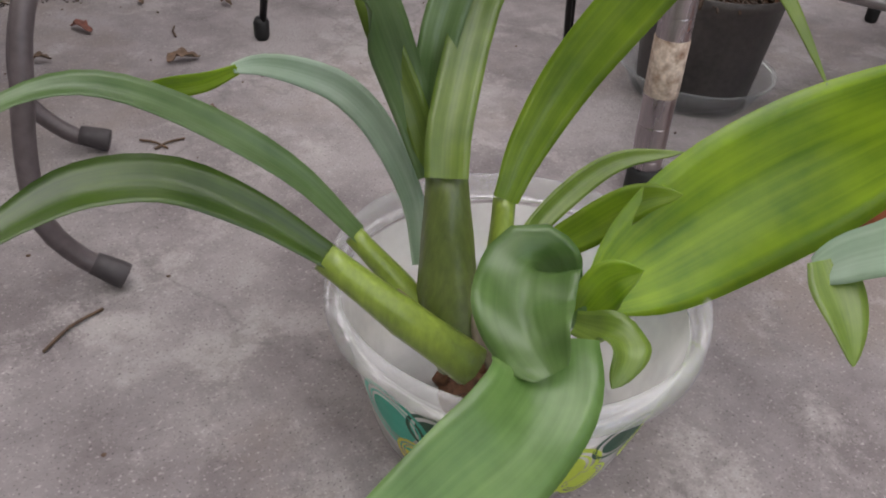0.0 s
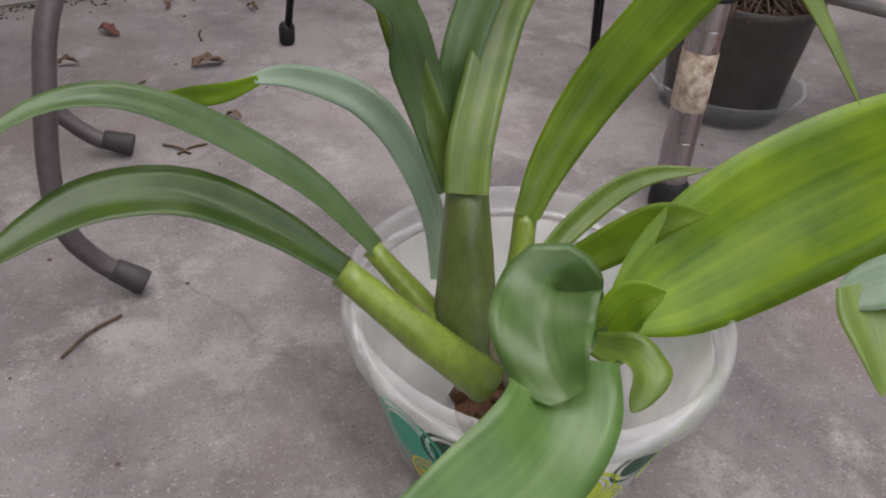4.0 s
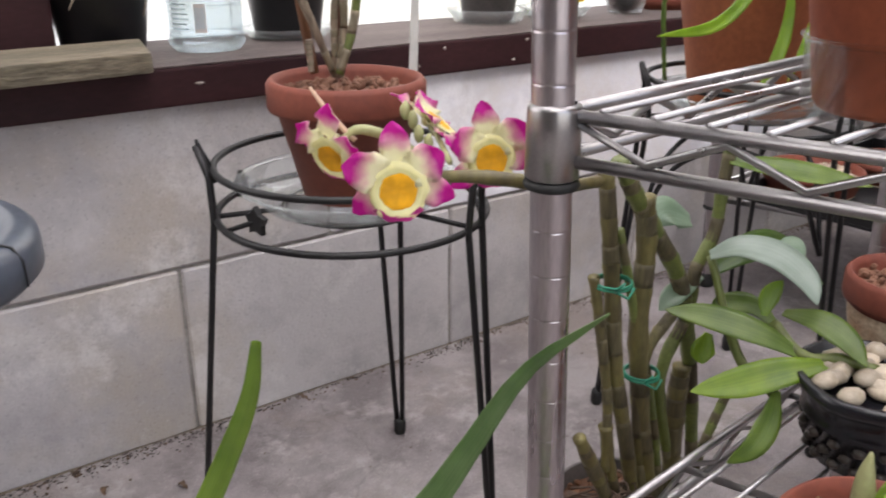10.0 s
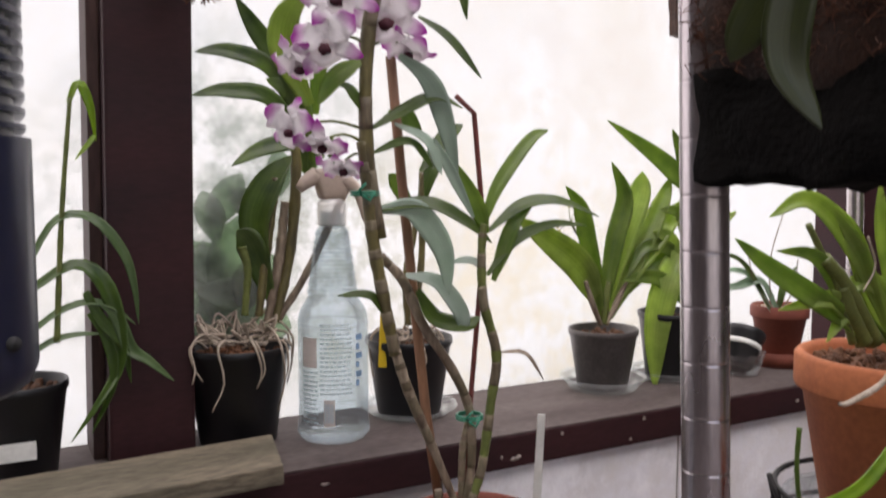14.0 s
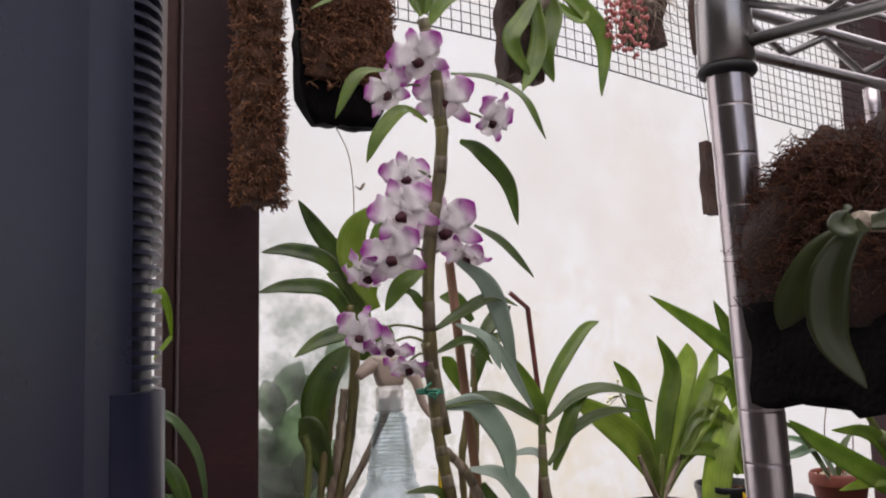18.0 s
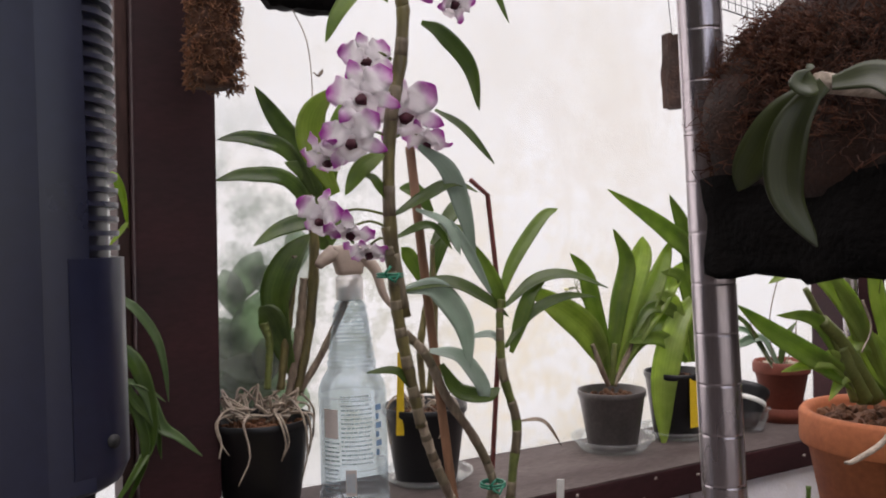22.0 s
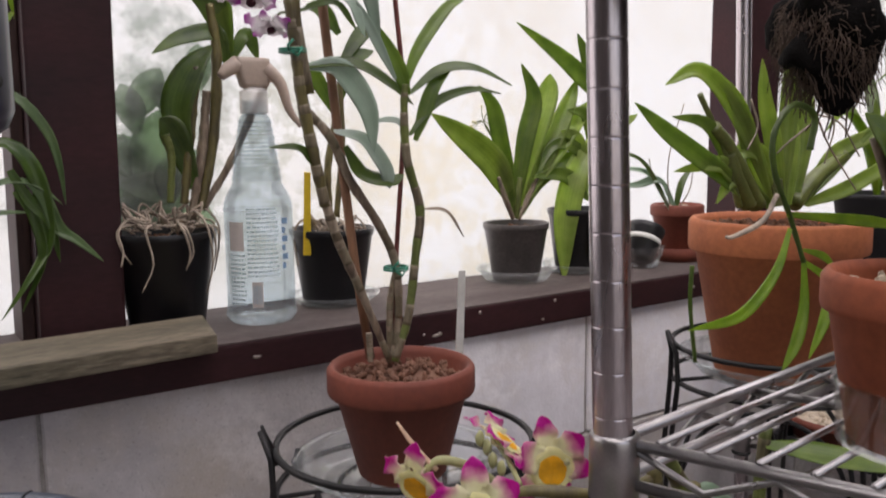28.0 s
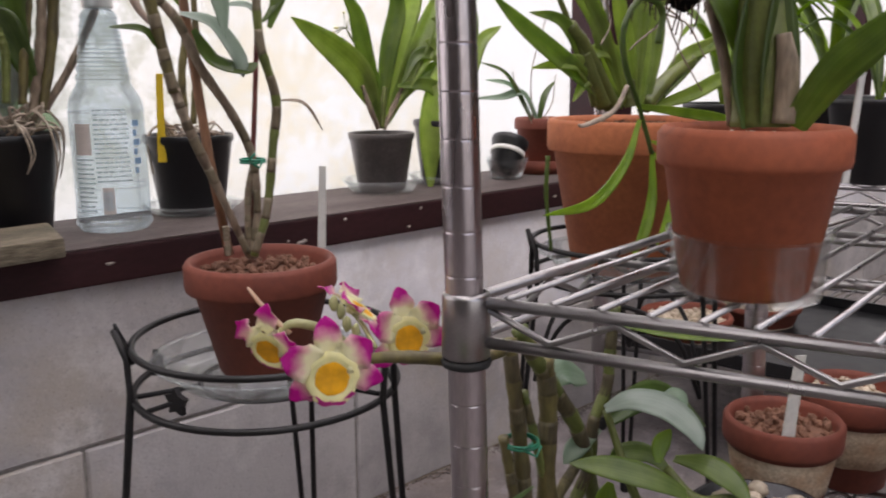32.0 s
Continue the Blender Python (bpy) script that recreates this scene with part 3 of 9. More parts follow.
def chips(radius, z, count, size, material, parent, name="medium", seed=1, dome=0.004, center=(0, 0)):
    """Loose potting chunks that fill a pot's mouth."""
    rnd = random.Random(seed)
    bm = lathe([(0, z - 0.004), (radius * 0.7, z - 0.004), (radius, z - 0.008), (radius * 0.96, z - 0.03), (0, z - 0.03)], 24)
    bmesh.ops.translate(bm, verts=bm.verts[:], vec=(center[0], center[1], 0))
    for k in range(count):
        a, r = rnd.uniform(0, 6.283), radius * 0.95 * math.sqrt(rnd.random())
        s = size * rnd.uniform(0.6, 1.3)
        c = Vector((center[0] + r * math.cos(a), center[1] + r * math.sin(a), z - s * 0.3 + dome * (1 - r / radius)))
        q = Euler((rnd.uniform(0, 3), rnd.uniform(0, 3), rnd.uniform(0, 3))).to_matrix()
        ext = Vector((s, s * rnd.uniform(0.5, 0.9), s * rnd.uniform(0.35, 0.7)))
        vs = bmesh.ops.create_icosphere(bm, subdivisions=1, radius=0.5)["verts"]
        for v in vs:
            v.co = c + q @ Vector((v.co.x * ext.x, v.co.y * ext.y, v.co.z * ext.z)) * (1 + rnd.uniform(-0.15, 0.15))
    return tagged(part(name, bm, material, parent, smooth=False), kind="stuff")


def clay_pot(at, r, h, material, label, rim=None, taper=0.68, group="terracotta pots", name="terracotta_pot"):
    """A flower pot with a collar rim, hollow, r the outer radius at the rim."""
    t = thing(name, label, "flower pot", at, group=group)
    rb, rimh, w = r * taper, rim or h * 0.27, r * 0.09
    under = rb + (r * 0.965 - rb) * ((h - rimh) / h) + r * 0.012
    prof = [(0, 0.0), (rb - 0.003, 0), (rb, 0.003), (under, h - rimh), (r * 0.985, h - rimh + 0.002), (r, h - rimh + 0.005), (r, h - 0.004),
            (r - 0.003, h), (r - w, h), (r - w - 0.003, h - 0.006), (rb - w, 0.012), (0, 0.012)]
    part("pot_body", lathe(prof, 56), material, t)
    return t


def plastic_pot(at, r, h, material, label, taper=0.72, lip=0.008, name="nursery_pot", group="nursery pots"):
    t = thing(name, label, "flower pot", at, group=group)
    rb = r * taper
    prof = [(0, 0.0), (rb - 0.002, 0), (rb, 0.003), (r * 0.95, h - lip * 1.4), (r, h - lip), (r, h - 0.001), (r - 0.001, h), (r - 0.003, h - 0.002),
            (rb - 0.003, 0.006), (0, 0.006)]
    part("pot_body", lathe(prof, 44), material, t)
    return t


def saucer(at, r, h, label, material=None, flare=0.72):
    t = thing("saucer", label, "plant saucer", at, group="clear saucers")
    dish = part("dish", lathe([(0, 0), (r * flare, 0), (r * (flare + 0.03), 0.001), (r * 0.95, h), (r * 0.938, h), (r * (flare + 0.01), 0.0022), (0, 0.0018)], 44), material or CLEAR, t)
    edge = part("rim", lathe([(r * 0.94, h), (r * 0.96, h - 0.0012), (r, h + 0.0006), (r, h + 0.002), (r * 0.96, h + 0.0016), (r * 0.94, h + 0.0004)], 44), material or CLEAR, t)
    dish.visible_shadow = edge.visible_shadow = False
    return t

# ---- large structure ----
CONCRETE = concrete_mat("concrete_floor", (0.258, 0.233, 0.232), (0.152, 0.133, 0.133), (0.205, 0.172, 0.155), (0.34, 0.315, 0.305), 7.0, 620.0, cracks=1.7, flecks=0.45, pitted=0.85)
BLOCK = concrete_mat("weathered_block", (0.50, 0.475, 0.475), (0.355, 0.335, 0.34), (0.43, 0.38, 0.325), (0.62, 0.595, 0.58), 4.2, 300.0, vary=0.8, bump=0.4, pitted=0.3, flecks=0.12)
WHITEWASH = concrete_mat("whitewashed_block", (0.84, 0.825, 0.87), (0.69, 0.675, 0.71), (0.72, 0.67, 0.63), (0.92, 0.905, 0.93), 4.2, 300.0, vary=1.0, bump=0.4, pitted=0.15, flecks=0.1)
MORTAR = mat("mortar", (0.40, 0.37, 0.345), 0.95, var=0.2, scale=30, fine=300, bump=0.5, dist=0.002)
MAROON = mat("maroon_paint", (0.041, 0.0115, 0.0130), 0.6, var=0.18, scale=9, fine=220, bump=0.3, dark=(0.017, 0.006, 0.0075), stretch=(0.4, 1, 1), spec=0.28)
OLDWOOD = mat("weathered_plank", (0.205, 0.168, 0.118), 0.88, var=0.35, scale=12, fine=240, bump=0.8, dist=0.002, dark=(0.062, 0.058, 0.034), stretch=(0.25, 1.4, 1.4))
OLDTRIM = mat("brown_worn_timber", (0.07, 0.036, 0.03), 0.7, var=0.25, scale=14, fine=200, bump=0.4, dark=(0.03, 0.014, 0.013), stretch=(1, 1, 0.2), spec=0.3)
SILLTOP = mat("worn_sill_top", (0.115, 0.092, 0.084), 0.85, var=0.28, scale=14, fine=200, bump=0.6, dist=0.0015, dark=(0.05, 0.032, 0.03), stretch=(0.35, 1.3, 1))
# Kept dark so the unseen walls bounce little light back
DARKWALL = mat("dark_unseen_boards", (0.085, 0.07, 0.062), 0.8, var=0.15, scale=6, fine=150, bump=0.2)
PANEL = panel_mat("translucent_panel", (0.965, 0.967, 0.975), 0.85, (0.935, 0.925, 0.91),
                  (((0.00, 0.19, 0.68), 0.26, (0.60, 0.63, 0.60)), ((0.17, 0.19, 0.60), 0.20, (0.74, 0.74, 0.68)), ((0.45, 0.19, 0.55), 0.36, (0.93, 0.895, 0.82)), ((0.62, 0.19, 0.90), 0.35, (0.93, 0.915, 0.90))))
ROOFPANEL = panel_mat("roof_panel", (0.95, 0.95, 0.92), 0.45, (0.85, 0.85, 0.8))

SILL, PANE_Y = 0.425, 0.188


def slab(name, x0, y0, z0, x1, y1, z1, m, kind="structure", bevel=0.0):
    return solo(name, block(x0, y0, z0, x1, y1, z1, bevel), m, kind=kind, smooth=False)


slab("ground", -60, -60, -0.35, 60, 60, -0.12, mat("soil", (0.16, 0.12, 0.08), 0.95, var=0.2, scale=2, fine=40))
floor = slab("floor", -2.2, -2.6, -0.12, 3.2, 0.0, 0.0, CONCRETE)
tagged(floor, "rough grey concrete floor slab with stains", "floor")
# Unseen walls and ceiling added round the room; south gap admits the fill lamp
slab("wall_south_1", -2.2, -2.6, 0.0, -1.1, -2.5, 2.3, DARKWALL)
slab("wall_south_2", 0.9, -2.6, 0.0, 3.2, -2.5, 2.3, DARKWALL)
slab("wall_south_3", -1.1, -2.6, 2.15, 0.9, -2.5, 2.3, DARKWALL)
slab("wall_west", -2.2, -2.5, 0.0, -2.1, 0.0, 2.3, DARKWALL)
slab("wall_east", 3.1, -2.5, 0.0, 3.2, 0.0, 2.3, DARKWALL)
ceiling = new("ceiling", finish("ceiling", block(-2.2, -2.6, 2.3, 3.2, 0.25, 2.306), ROOFPANEL, False))
tagged(ceiling, kind="structure").visible_shadow = False
slab("header_beam", -2.2, 0.1, 1.76, 3.2, 0.2, 1.86, MAROON)
window = solo("window_panel", block(-2.2, PANE_Y, SILL, 3.2, PANE_Y + 0.003, 1.76), PANEL, "weathered translucent plastic sheet behind the posts", "window", kind="structure", smooth=False)
window.visible_shadow = False
backdrop = solo("backdrop", block(-9, 1.5, -0.119, 12, 1.52, 9.0), glow_mat("outside_haze", 1.22, (0.95, 0.935, 0.90), (0.975, 0.985, 1.0)), kind="structure", smooth=False)
backdrop.visible_shadow = False

sill = thing("window_sill", "maroon-painted timber sill with a worn top on a block wall", "window sill")
tagged(sill, kind="structure")
part("sill_board", block(-2.2, -0.012, 0.384, 3.1, PANE_Y, SILL - 0.002, 0.003), MAROON, sill, smooth=False)
part("sill_top", block(-2.2, -0.010, SILL - 0.0018, 3.1, PANE_Y - 0.002, SILL, 0.0008), SILLTOP, sill, smooth=False)
for x in (-0.157, 1.06, 2.3, -1.37):
    lean = 0.012 if x == -0.157 else 0.0
    post = slab("timber_post", x + lean / 3, 0.098, SILL, x + 0.089 + lean / 3, PANE_Y - 0.001, 1.76, MAROON, bevel=0.004)
    for v in post.data.vertices:
        v.co.x += lean * (v.co.z - SILL)
    tagged(post, "maroon-painted timber post standing on the sill", "post", "window posts")

side = slab("trim_board", -0.1665, 0.122, SILL, -0.1535, PANE_Y - 0.001, 1.76, OLDTRIM, bevel=0.002)
for v in side.data.vertices:
    v.co.x += 0.012 * (v.co.z - SILL)

rnd = random.Random(23)
CHIPPED = mat("bare_chipped_wood", (0.42, 0.36, 0.32), 0.85, var=0.2, scale=90, bump=0.3)
for k in range(11):
    x, z = rnd.choice((rnd.gauss(0.33, 0.06), rnd.uniform(-0.4, 0.8))), rnd.uniform(0.392, 0.417)
    part("paint_chip", blob((x, -0.0121, z), (rnd.uniform(0.0015, 0.006), 0.0007, rnd.uniform(0.001, 0.0024)), rough=0.9, seed=k, sub=2), CHIPPED, sill)

# ---- wire shelf unit ----
CX, CY = 0.048, -0.556
UX, UY = 0.9945, 0.105
VX, VY = 0.35, -0.937
LX, LY = -0.026, 0.016


def shelf_at(u, v, z):
    return Vector((UX * u + VX * v + LX * z, UY * u + VY * v + LY * z, z))


def wire_unit(at, DEEP, LONG, SHELVES, height, label):
    """Chrome wire shelving: grooved poles, clip rings, collars, railed shelves of wires; it leans a little."""
    unit = thing("wire_shelf_unit", label, "shelf unit", at, group="wire shelf units")
    for u, v in ((0, 0), (DEEP, 0), (0, LONG), (DEEP, LONG)):
        c = (shelf_at(u, v, 0))
        prof = [(0, 0.022), (0.0092, 0.022), (0.0110, 0.024)]
        z = 0.03
        while z < height - 0.01:
            prof += [(0.0110, z - 0.0004), (0.0110, z), (0.01075, z + 0.0004), (0.01075, z + 0.0011), (0.0110, z + 0.0015), (0.0110, z + 0.0019)]
            z += 0.0254
        prof += [(0.0110, height), (0, height + 0.003)]
        bm = lathe(prof, 28, center=c)
        for q in bm.verts:
            q.co.x += LX * q.co.z
            q.co.y += LY * q.co.z
        pole = part("pole", bm, POLE, unit, "grooved chrome pole")
        part("foot", lathe([(0, 0), (0.0115, 0), (0.0125, 0.004), (0.0125, 0.02), (0.0105, 0.024), (0, 0.024)], 24, center=c), RUBBER, pole)
    for zs in SHELVES:
        top, low = zs + 0.0325, zs + 0.009
        shelf = part("shelf", ring((shelf_at(0, 0, zs - 0.004)), 0.0120, 0.0030, 24), RUBBER, unit, "black clip ring")
        for u, v in ((0, 0), (DEEP, 0), (0, LONG), (DEEP, LONG)):
            c = (shelf_at(u, v, zs))
            part("collar", lathe([(0.0113, -0.002), (0.0142, 0), (0.0140, 0.035), (0.0134, 0.037), (0.0113, 0.038)], 28, center=c), CHROME, shelf)
            if (u, v) != (0, 0):
                part("clip_ring", ring(c + Vector((0, 0, -0.004)), 0.0120, 0.0030, 20), RUBBER, shelf)
        for a, b in (((0, 0), (0, LONG)), ((0, 0), (DEEP, 0)), ((DEEP, 0), (DEEP, LONG)), ((0, LONG), (DEEP, LONG))):
            A, B = shelf_at(*a, zs), shelf_at(*b, zs)
            A.z = B.z = 0
            d = (B - A).normalized()
            A, B = A + d * 0.014, B - d * 0.014
            for zz in (top, low):
                part("rail", tube([A + Vector((0, 0, zz)), B + Vector((0, 0, zz))], 0.0034, 10), CHROME, shelf)
            n = max(4, round((B - A).length / 0.075)) * 2
            pts = [A.lerp(B, k / n) + Vector((0, 0, low + 0.004 if k % 2 else top - 0.004)) for k in range(n + 1)]
            part("truss_wire", tube(pts, 0.0022, 8), CHROME, shelf)
        k = 1
        while k * 0.0262 < LONG - 0.01:
            v = k * 0.0262
            part("shelf_wire", tube([(shelf_at(0.0, v, top + 0.0035)), (shelf_at(DEEP, v, top + 0.0035))], 0.0019, 8), CHROME, shelf)
            k += 1
        for uu in (0.15, 0.305):
            part("cross_rod", tube([(shelf_at(uu, 0.0, top - 0.003)), (shelf_at(uu, LONG, top - 0.003))], 0.0028, 8), CHROME, shelf)
    return unit


wire_unit((CX, CY, 0), 0.46, 0.90, (0.157, 0.440, 0.892), 1.33, "chrome wire shelving unit with grooved poles and pots on its shelves")
STICKER = mat("scuffed_sticker", (0.62, 0.52, 0.43), 0.6, var=0.2, scale=160, fine=420, bump=0.3, dark=(0.16, 0.075, 0.035), mix=0.40)
bm = lathe([(0.0112, 0.078), (0.0115, 0.0785), (0.0115, 0.117), (0.0112, 0.1175)], 28, center=(CX, CY, 0))
for q in bm.verts:
    q.co.x += LX * q.co.z
    q.co.y += LY * q.co.z
solo("worn_sticker", bm, STICKER, "scuffed beige sticker with rust spots round a chrome pole", "sticker")
wire_unit((0.835, -0.075, 0), 0.60, 0.75, (0.140, 0.405), 1.1, "chrome wire shelving unit against the far end of the wall")

# ---- black plant stand with the flowering orchid ----


def star(bm, c, r, thick, nrm):
    """A five-pointed cast ornament."""
    nrm = Vector(nrm).normalized()
    s = nrm.cross(Vector((0, 0, 1))).normalized()
    t = nrm.cross(s)
    front = [bm.verts.new(Vector(c) + nrm * thick + (s * math.sin(k * math.pi / 5) - t * math.cos(k * math.pi / 5)) * r * (1 if k % 2 == 0 else 0.62)) for k in range(10)]
    back = [bm.verts.new(v.co - nrm * thick * 2) for v in front]
    bm.faces.new(front), bm.faces.new(back[::-1])
    for k in range(10):
        bm.faces.new((front[k], back[k], back[(k + 1) % 10], front[(k + 1) % 10]))
    return bm


def plant_stand(at, r, feet, z_low, z_high, label, hoops=False, reach=None, plain=False):
    """Wrought-iron stand: two rings, hairpin legs with horned tops, stars on stubs."""
    st = thing("plant_stand", label, "plant stand", at, group="iron plant stands")
    part("upper_ring", ring((0, 0, z_high), r, 0.0031), IRON, st)
    part("lower_ring", ring((0, 0, z_low), r * 1.01, 0.0031), IRON, st)
    part("support_ring", ring((0, 0, z_low + 0.003), r * 0.52, 0.0026, 36), IRON, st)
    for k, a in enumerate(feet):
        ca, sa = math.cos(a), math.sin(a)
        out = Vector((ca, sa, 0))
        tan = Vector((-sa, ca, 0))
        foot = out * (r + (0.032 if reach is None else reach[k]))
        pts = [out * (r + 0.012) + tan * 0.0 + Vector((0, 0, z_high + 0.018)), out * (r + 0.004) + tan * 0.008 + Vector((0, 0, z_high - 0.006)),
               out * (r + 0.003) + tan * 0.0125 + Vector((0, 0, z_low)), foot + tan * 0.003 + Vector((0, 0, 0.006))]
        pts2 = [p - tan * 2 * p.dot(tan) for p in pts]
        leg = part("leg", tube(pts, 0.0030, 8), IRON, st)
        part("leg_rod", tube(pts2, 0.0030, 8), IRON, leg)
        part("foot_cap", lathe([(0, 0), (0.0055, 0), (0.007, 0.003), (0.0072, 0.016), (0.0055, 0.020), (0, 0.020)], 14, center=foot), RUBBER, leg)
        if not plain:
            part("horn", tube([out * (r - 0.002) + Vector((0, 0, z_high - 0.012)), out * (r + 0.006) + Vector((0, 0, z_high + 0.006)), out * (r + 0.011) + Vector((0, 0, z_high + 0.024))],
                              (0.0042, 0.004, 0.0014), 8, n=8), IRON, leg)
        if hoops:
            b = feet[(k + 1) % 3]
            nxt = Vector((math.cos(b), math.sin(b), 0)) * r
            here = out * r
            mid = (here + nxt) * 0.5
            part("hoop", tube([here + Vector((0, 0, z_low - 0.13)), here.lerp(mid, 0.35) + Vector((0, 0, z_low - 0.055)), mid + Vector((0, 0, z_low - 0.028)), nxt.lerp(mid, 0.35) + Vector((0, 0, z_low - 0.055)), nxt + Vector((0, 0, z_low - 0.13))], 0.0028, 8, n=20), IRON, st)
        part("brace", tube([out * r + Vector((0, 0, z_low)), out * r * 0.5 + Vector((0, 0, z_low + 0.003))], 0.0024, 8), IRON, st)
    for a in () if plain else (feet[0] + 0.62, feet[0] - 0.45, feet[1] + 0.5, feet[2] + 0.5):
        c = Vector((math.cos(a) * r * 0.9, math.sin(a) * r * 0.9, z_low + 0.014))
        orn = part("star_ornament", star(bmesh.new(), c, 0.0125, 0.0024, (math.cos(a), math.sin(a), 0)), IRON, st, smooth=False)
        part("star_stub", tube([(math.cos(a - 0.28) * r, math.sin(a - 0.28) * r, z_low), c], 0.0022, 8), IRON, orn)
    return st


plant_stand((0.088, -0.245, 0), 0.115, (math.atan2(0.057, -0.146), math.atan2(-0.127, 0.064), math.atan2(0.101, 0.106)), 0.329, 0.372,
            "black wrought-iron plant stand with star ornaments on the floor", reach=(0.041, 0.027, 0.031))
saucer((0.088, -0.238, 0.333), 0.098, 0.020, "clear plastic saucer on a black iron stand under a clay pot")
pot_a = clay_pot((0.092, -0.234, 0.3365), 0.0672, 0.103, TERRA, "red terracotta pot of chips with a tall flowering orchid", rim=0.027, taper=0.60)
chips(0.058, 0.094, 170, 0.009, PUMICE, pot_a, seed=3)

plant_stand((0.552, -0.305, 0), 0.112, (2.6, 0.5, -1.6), 0.362, 0.402, "black iron plant stand under a large clay pot", hoops=True, plain=True)
saucer((0.552, -0.305, 0.366), 0.105, 0.022, "clear plastic saucer on a black iron stand")
pot_b = clay_pot((0.552, -0.305, 0.3695), 0.097, 0.178, TERRA_PALE, "large orange terracotta pot of a leafy orchid on an iron stand", rim=0.038, taper=0.66)
chips(0.084, 0.170, 120, 0.016, BARK, pot_b, seed=4)

# ---- round table ----
TABLE = mat("grey_plastic_top", (0.066, 0.077, 0.098), 0.30, var=0.14, scale=9, fine=120, bump=0.1, dark=(0.055, 0.064, 0.082))
TABLELEG = mat("brown_grey_enamel", (0.105, 0.085, 0.088), 0.45, metal=0.1, var=0.15, scale=30, fine=200, bump=0.06)
LEGCAP = mat("grey_brown_rubber", (0.045, 0.038, 0.04), 0.6, var=0.15, scale=40, bump=0.1)
table = thing("side_table", "small grey plastic table with a rounded end on bent legs", "table", (-0.278, -0.297, 0))


def oval_top(profile, reach=0.34, segs=24):
    """A slab with a rounded end, from (inset, height) pairs."""
    bm = bmesh.new()
    rows = []
    for r, z in profile:
        row = [bm.verts.new((r * math.cos(a), r * math.sin(a), z)) for a in np.linspace(-math.pi / 2, math.pi / 2, segs)]
        row += [bm.verts.new((-reach + r * math.cos(a), r * math.sin(a), z)) for a in np.linspace(math.pi / 2, 1.5 * math.pi, segs)]
        rows.append(row)
    for a, b in zip(rows, rows[1:]):
        for k in range(len(a)):
            q = (k + 1) % len(a)
            bm.faces.new((a[k], b[k], b[q], a[q]))
    bm.faces.new(rows[0]), bm.faces.new(rows[-1][::-1])
    return bm


R = 0.108
part("tabletop", oval_top([(R - 0.03, 0.387), (R - 0.022, 0.388), (R - 0.014, 0.391), (R - 0.006, 0.390), (R - 0.001, 0.385), (R, 0.378), (R, 0.366), (R - 0.004, 0.362), (R - 0.014, 0.362), (R - 0.04, 0.346)]), TABLE, table)
for a in (-0.62, 0.9):
    part("seam", tube([Vector((math.cos(a) * q, math.sin(a) * q, z)) for q, z in ((R - 0.02, 0.3895), (R - 0.012, 0.3915), (R - 0.005, 0.3902), (R + 0.0002, 0.382), (R + 0.0004, 0.366))], 0.0008, 6), RUBBER, table)
LEG_A = ((-0.251, -0.366, 0.350), (-0.251, -0.372, 0.322), (-0.254, -0.385, 0.280), (-0.261, -0.400, 0.240), (-0.277, -0.415, 0.194), (-0.302, -0.431, 0.152), (-0.312, -0.442, 0.123), (-0.320, -0.447, 0.080), (-0.320, -0.451, 0.045), (-0.306, -0.457, 0.020), (-0.291, -0.467, 0.0095))
LEG_B = ((-0.214, -0.250, 0.350), (-0.218, -0.250, 0.292), (-0.224, -0.255, 0.238), (-0.239, -0.262, 0.182), (-0.260, -0.270, 0.124), (-0.281, -0.280, 0.073), (-0.285, -0.290, 0.039), (-0.265, -0.305, 0.0145), (-0.246, -0.316, 0.0095))
for line in (LEG_A, LEG_B):
    pts = [Vector(p) - Vector((-0.278, -0.297, 0)) for p in line]
    leg = part("leg", tube(pts, 0.0058, 12, n=30), TABLELEG, table)
    part("foot_cap", tube([pts[-2].lerp(pts[-1], 0.3), pts[-1], pts[-1] + (pts[-1] - pts[-2]).normalized() * 0.004], (0.0066, 0.0078, 0.0074), 12, n=6), LEGCAP, leg)
for fx, fy, hx, hy in ((-0.33, -0.15, -0.28, -0.05), (-0.36, 0.12, -0.28, 0.05)):
    f, h = Vector((fx, fy, 0)), Vector((hx, hy, 0))
    leg = part("leg", tube([h.lerp(f, 0.25) + Vector((0, 0, 0.352)), h.lerp(f, 0.42) + Vector((0, 0, 0.26)), h.lerp(f, 0.22) + Vector((0, 0, 0.16)), h.lerp(f, 0.16) + Vector((0, 0, 0.10)),
                            h.lerp(f, 0.42) + Vector((0, 0, 0.045)), h.lerp(f, 0.9) + Vector((0, 0, 0.012))], 0.0058, 12, n=26), TABLELEG, table)
    part("foot_cap", tube([h.lerp(f, 0.78) + Vector((0, 0, 0.020)), h.lerp(f, 0.93) + Vector((0, 0, 0.0105)), h.lerp(f, 1.03) + Vector((0, 0, 0.0105))], (0.0066, 0.0078, 0.0074), 12, n=6), LEGCAP, leg)

# ---- hanging appliance beside the post ----
HOUSING = mat("blue_grey_housing", (0.0105, 0.0125, 0.032), 0.30, var=0.12, scale=12, fine=160, bump=0.08, dark=(0.0075, 0.009, 0.022))
heater = thing("hanging_heater", "tall dark blue-grey finned appliance hanging beside the post", "heater", (-0.316, -0.45, 0.643))
CORNER = ((0.040, -0.0500), (0.050, -0.0490), (0.058, -0.0465), (0.065, -0.0420), (0.0705, -0.0350), (0.0735, -0.0260), (0.0745, -0.0150), (0.0745, 0.0400))


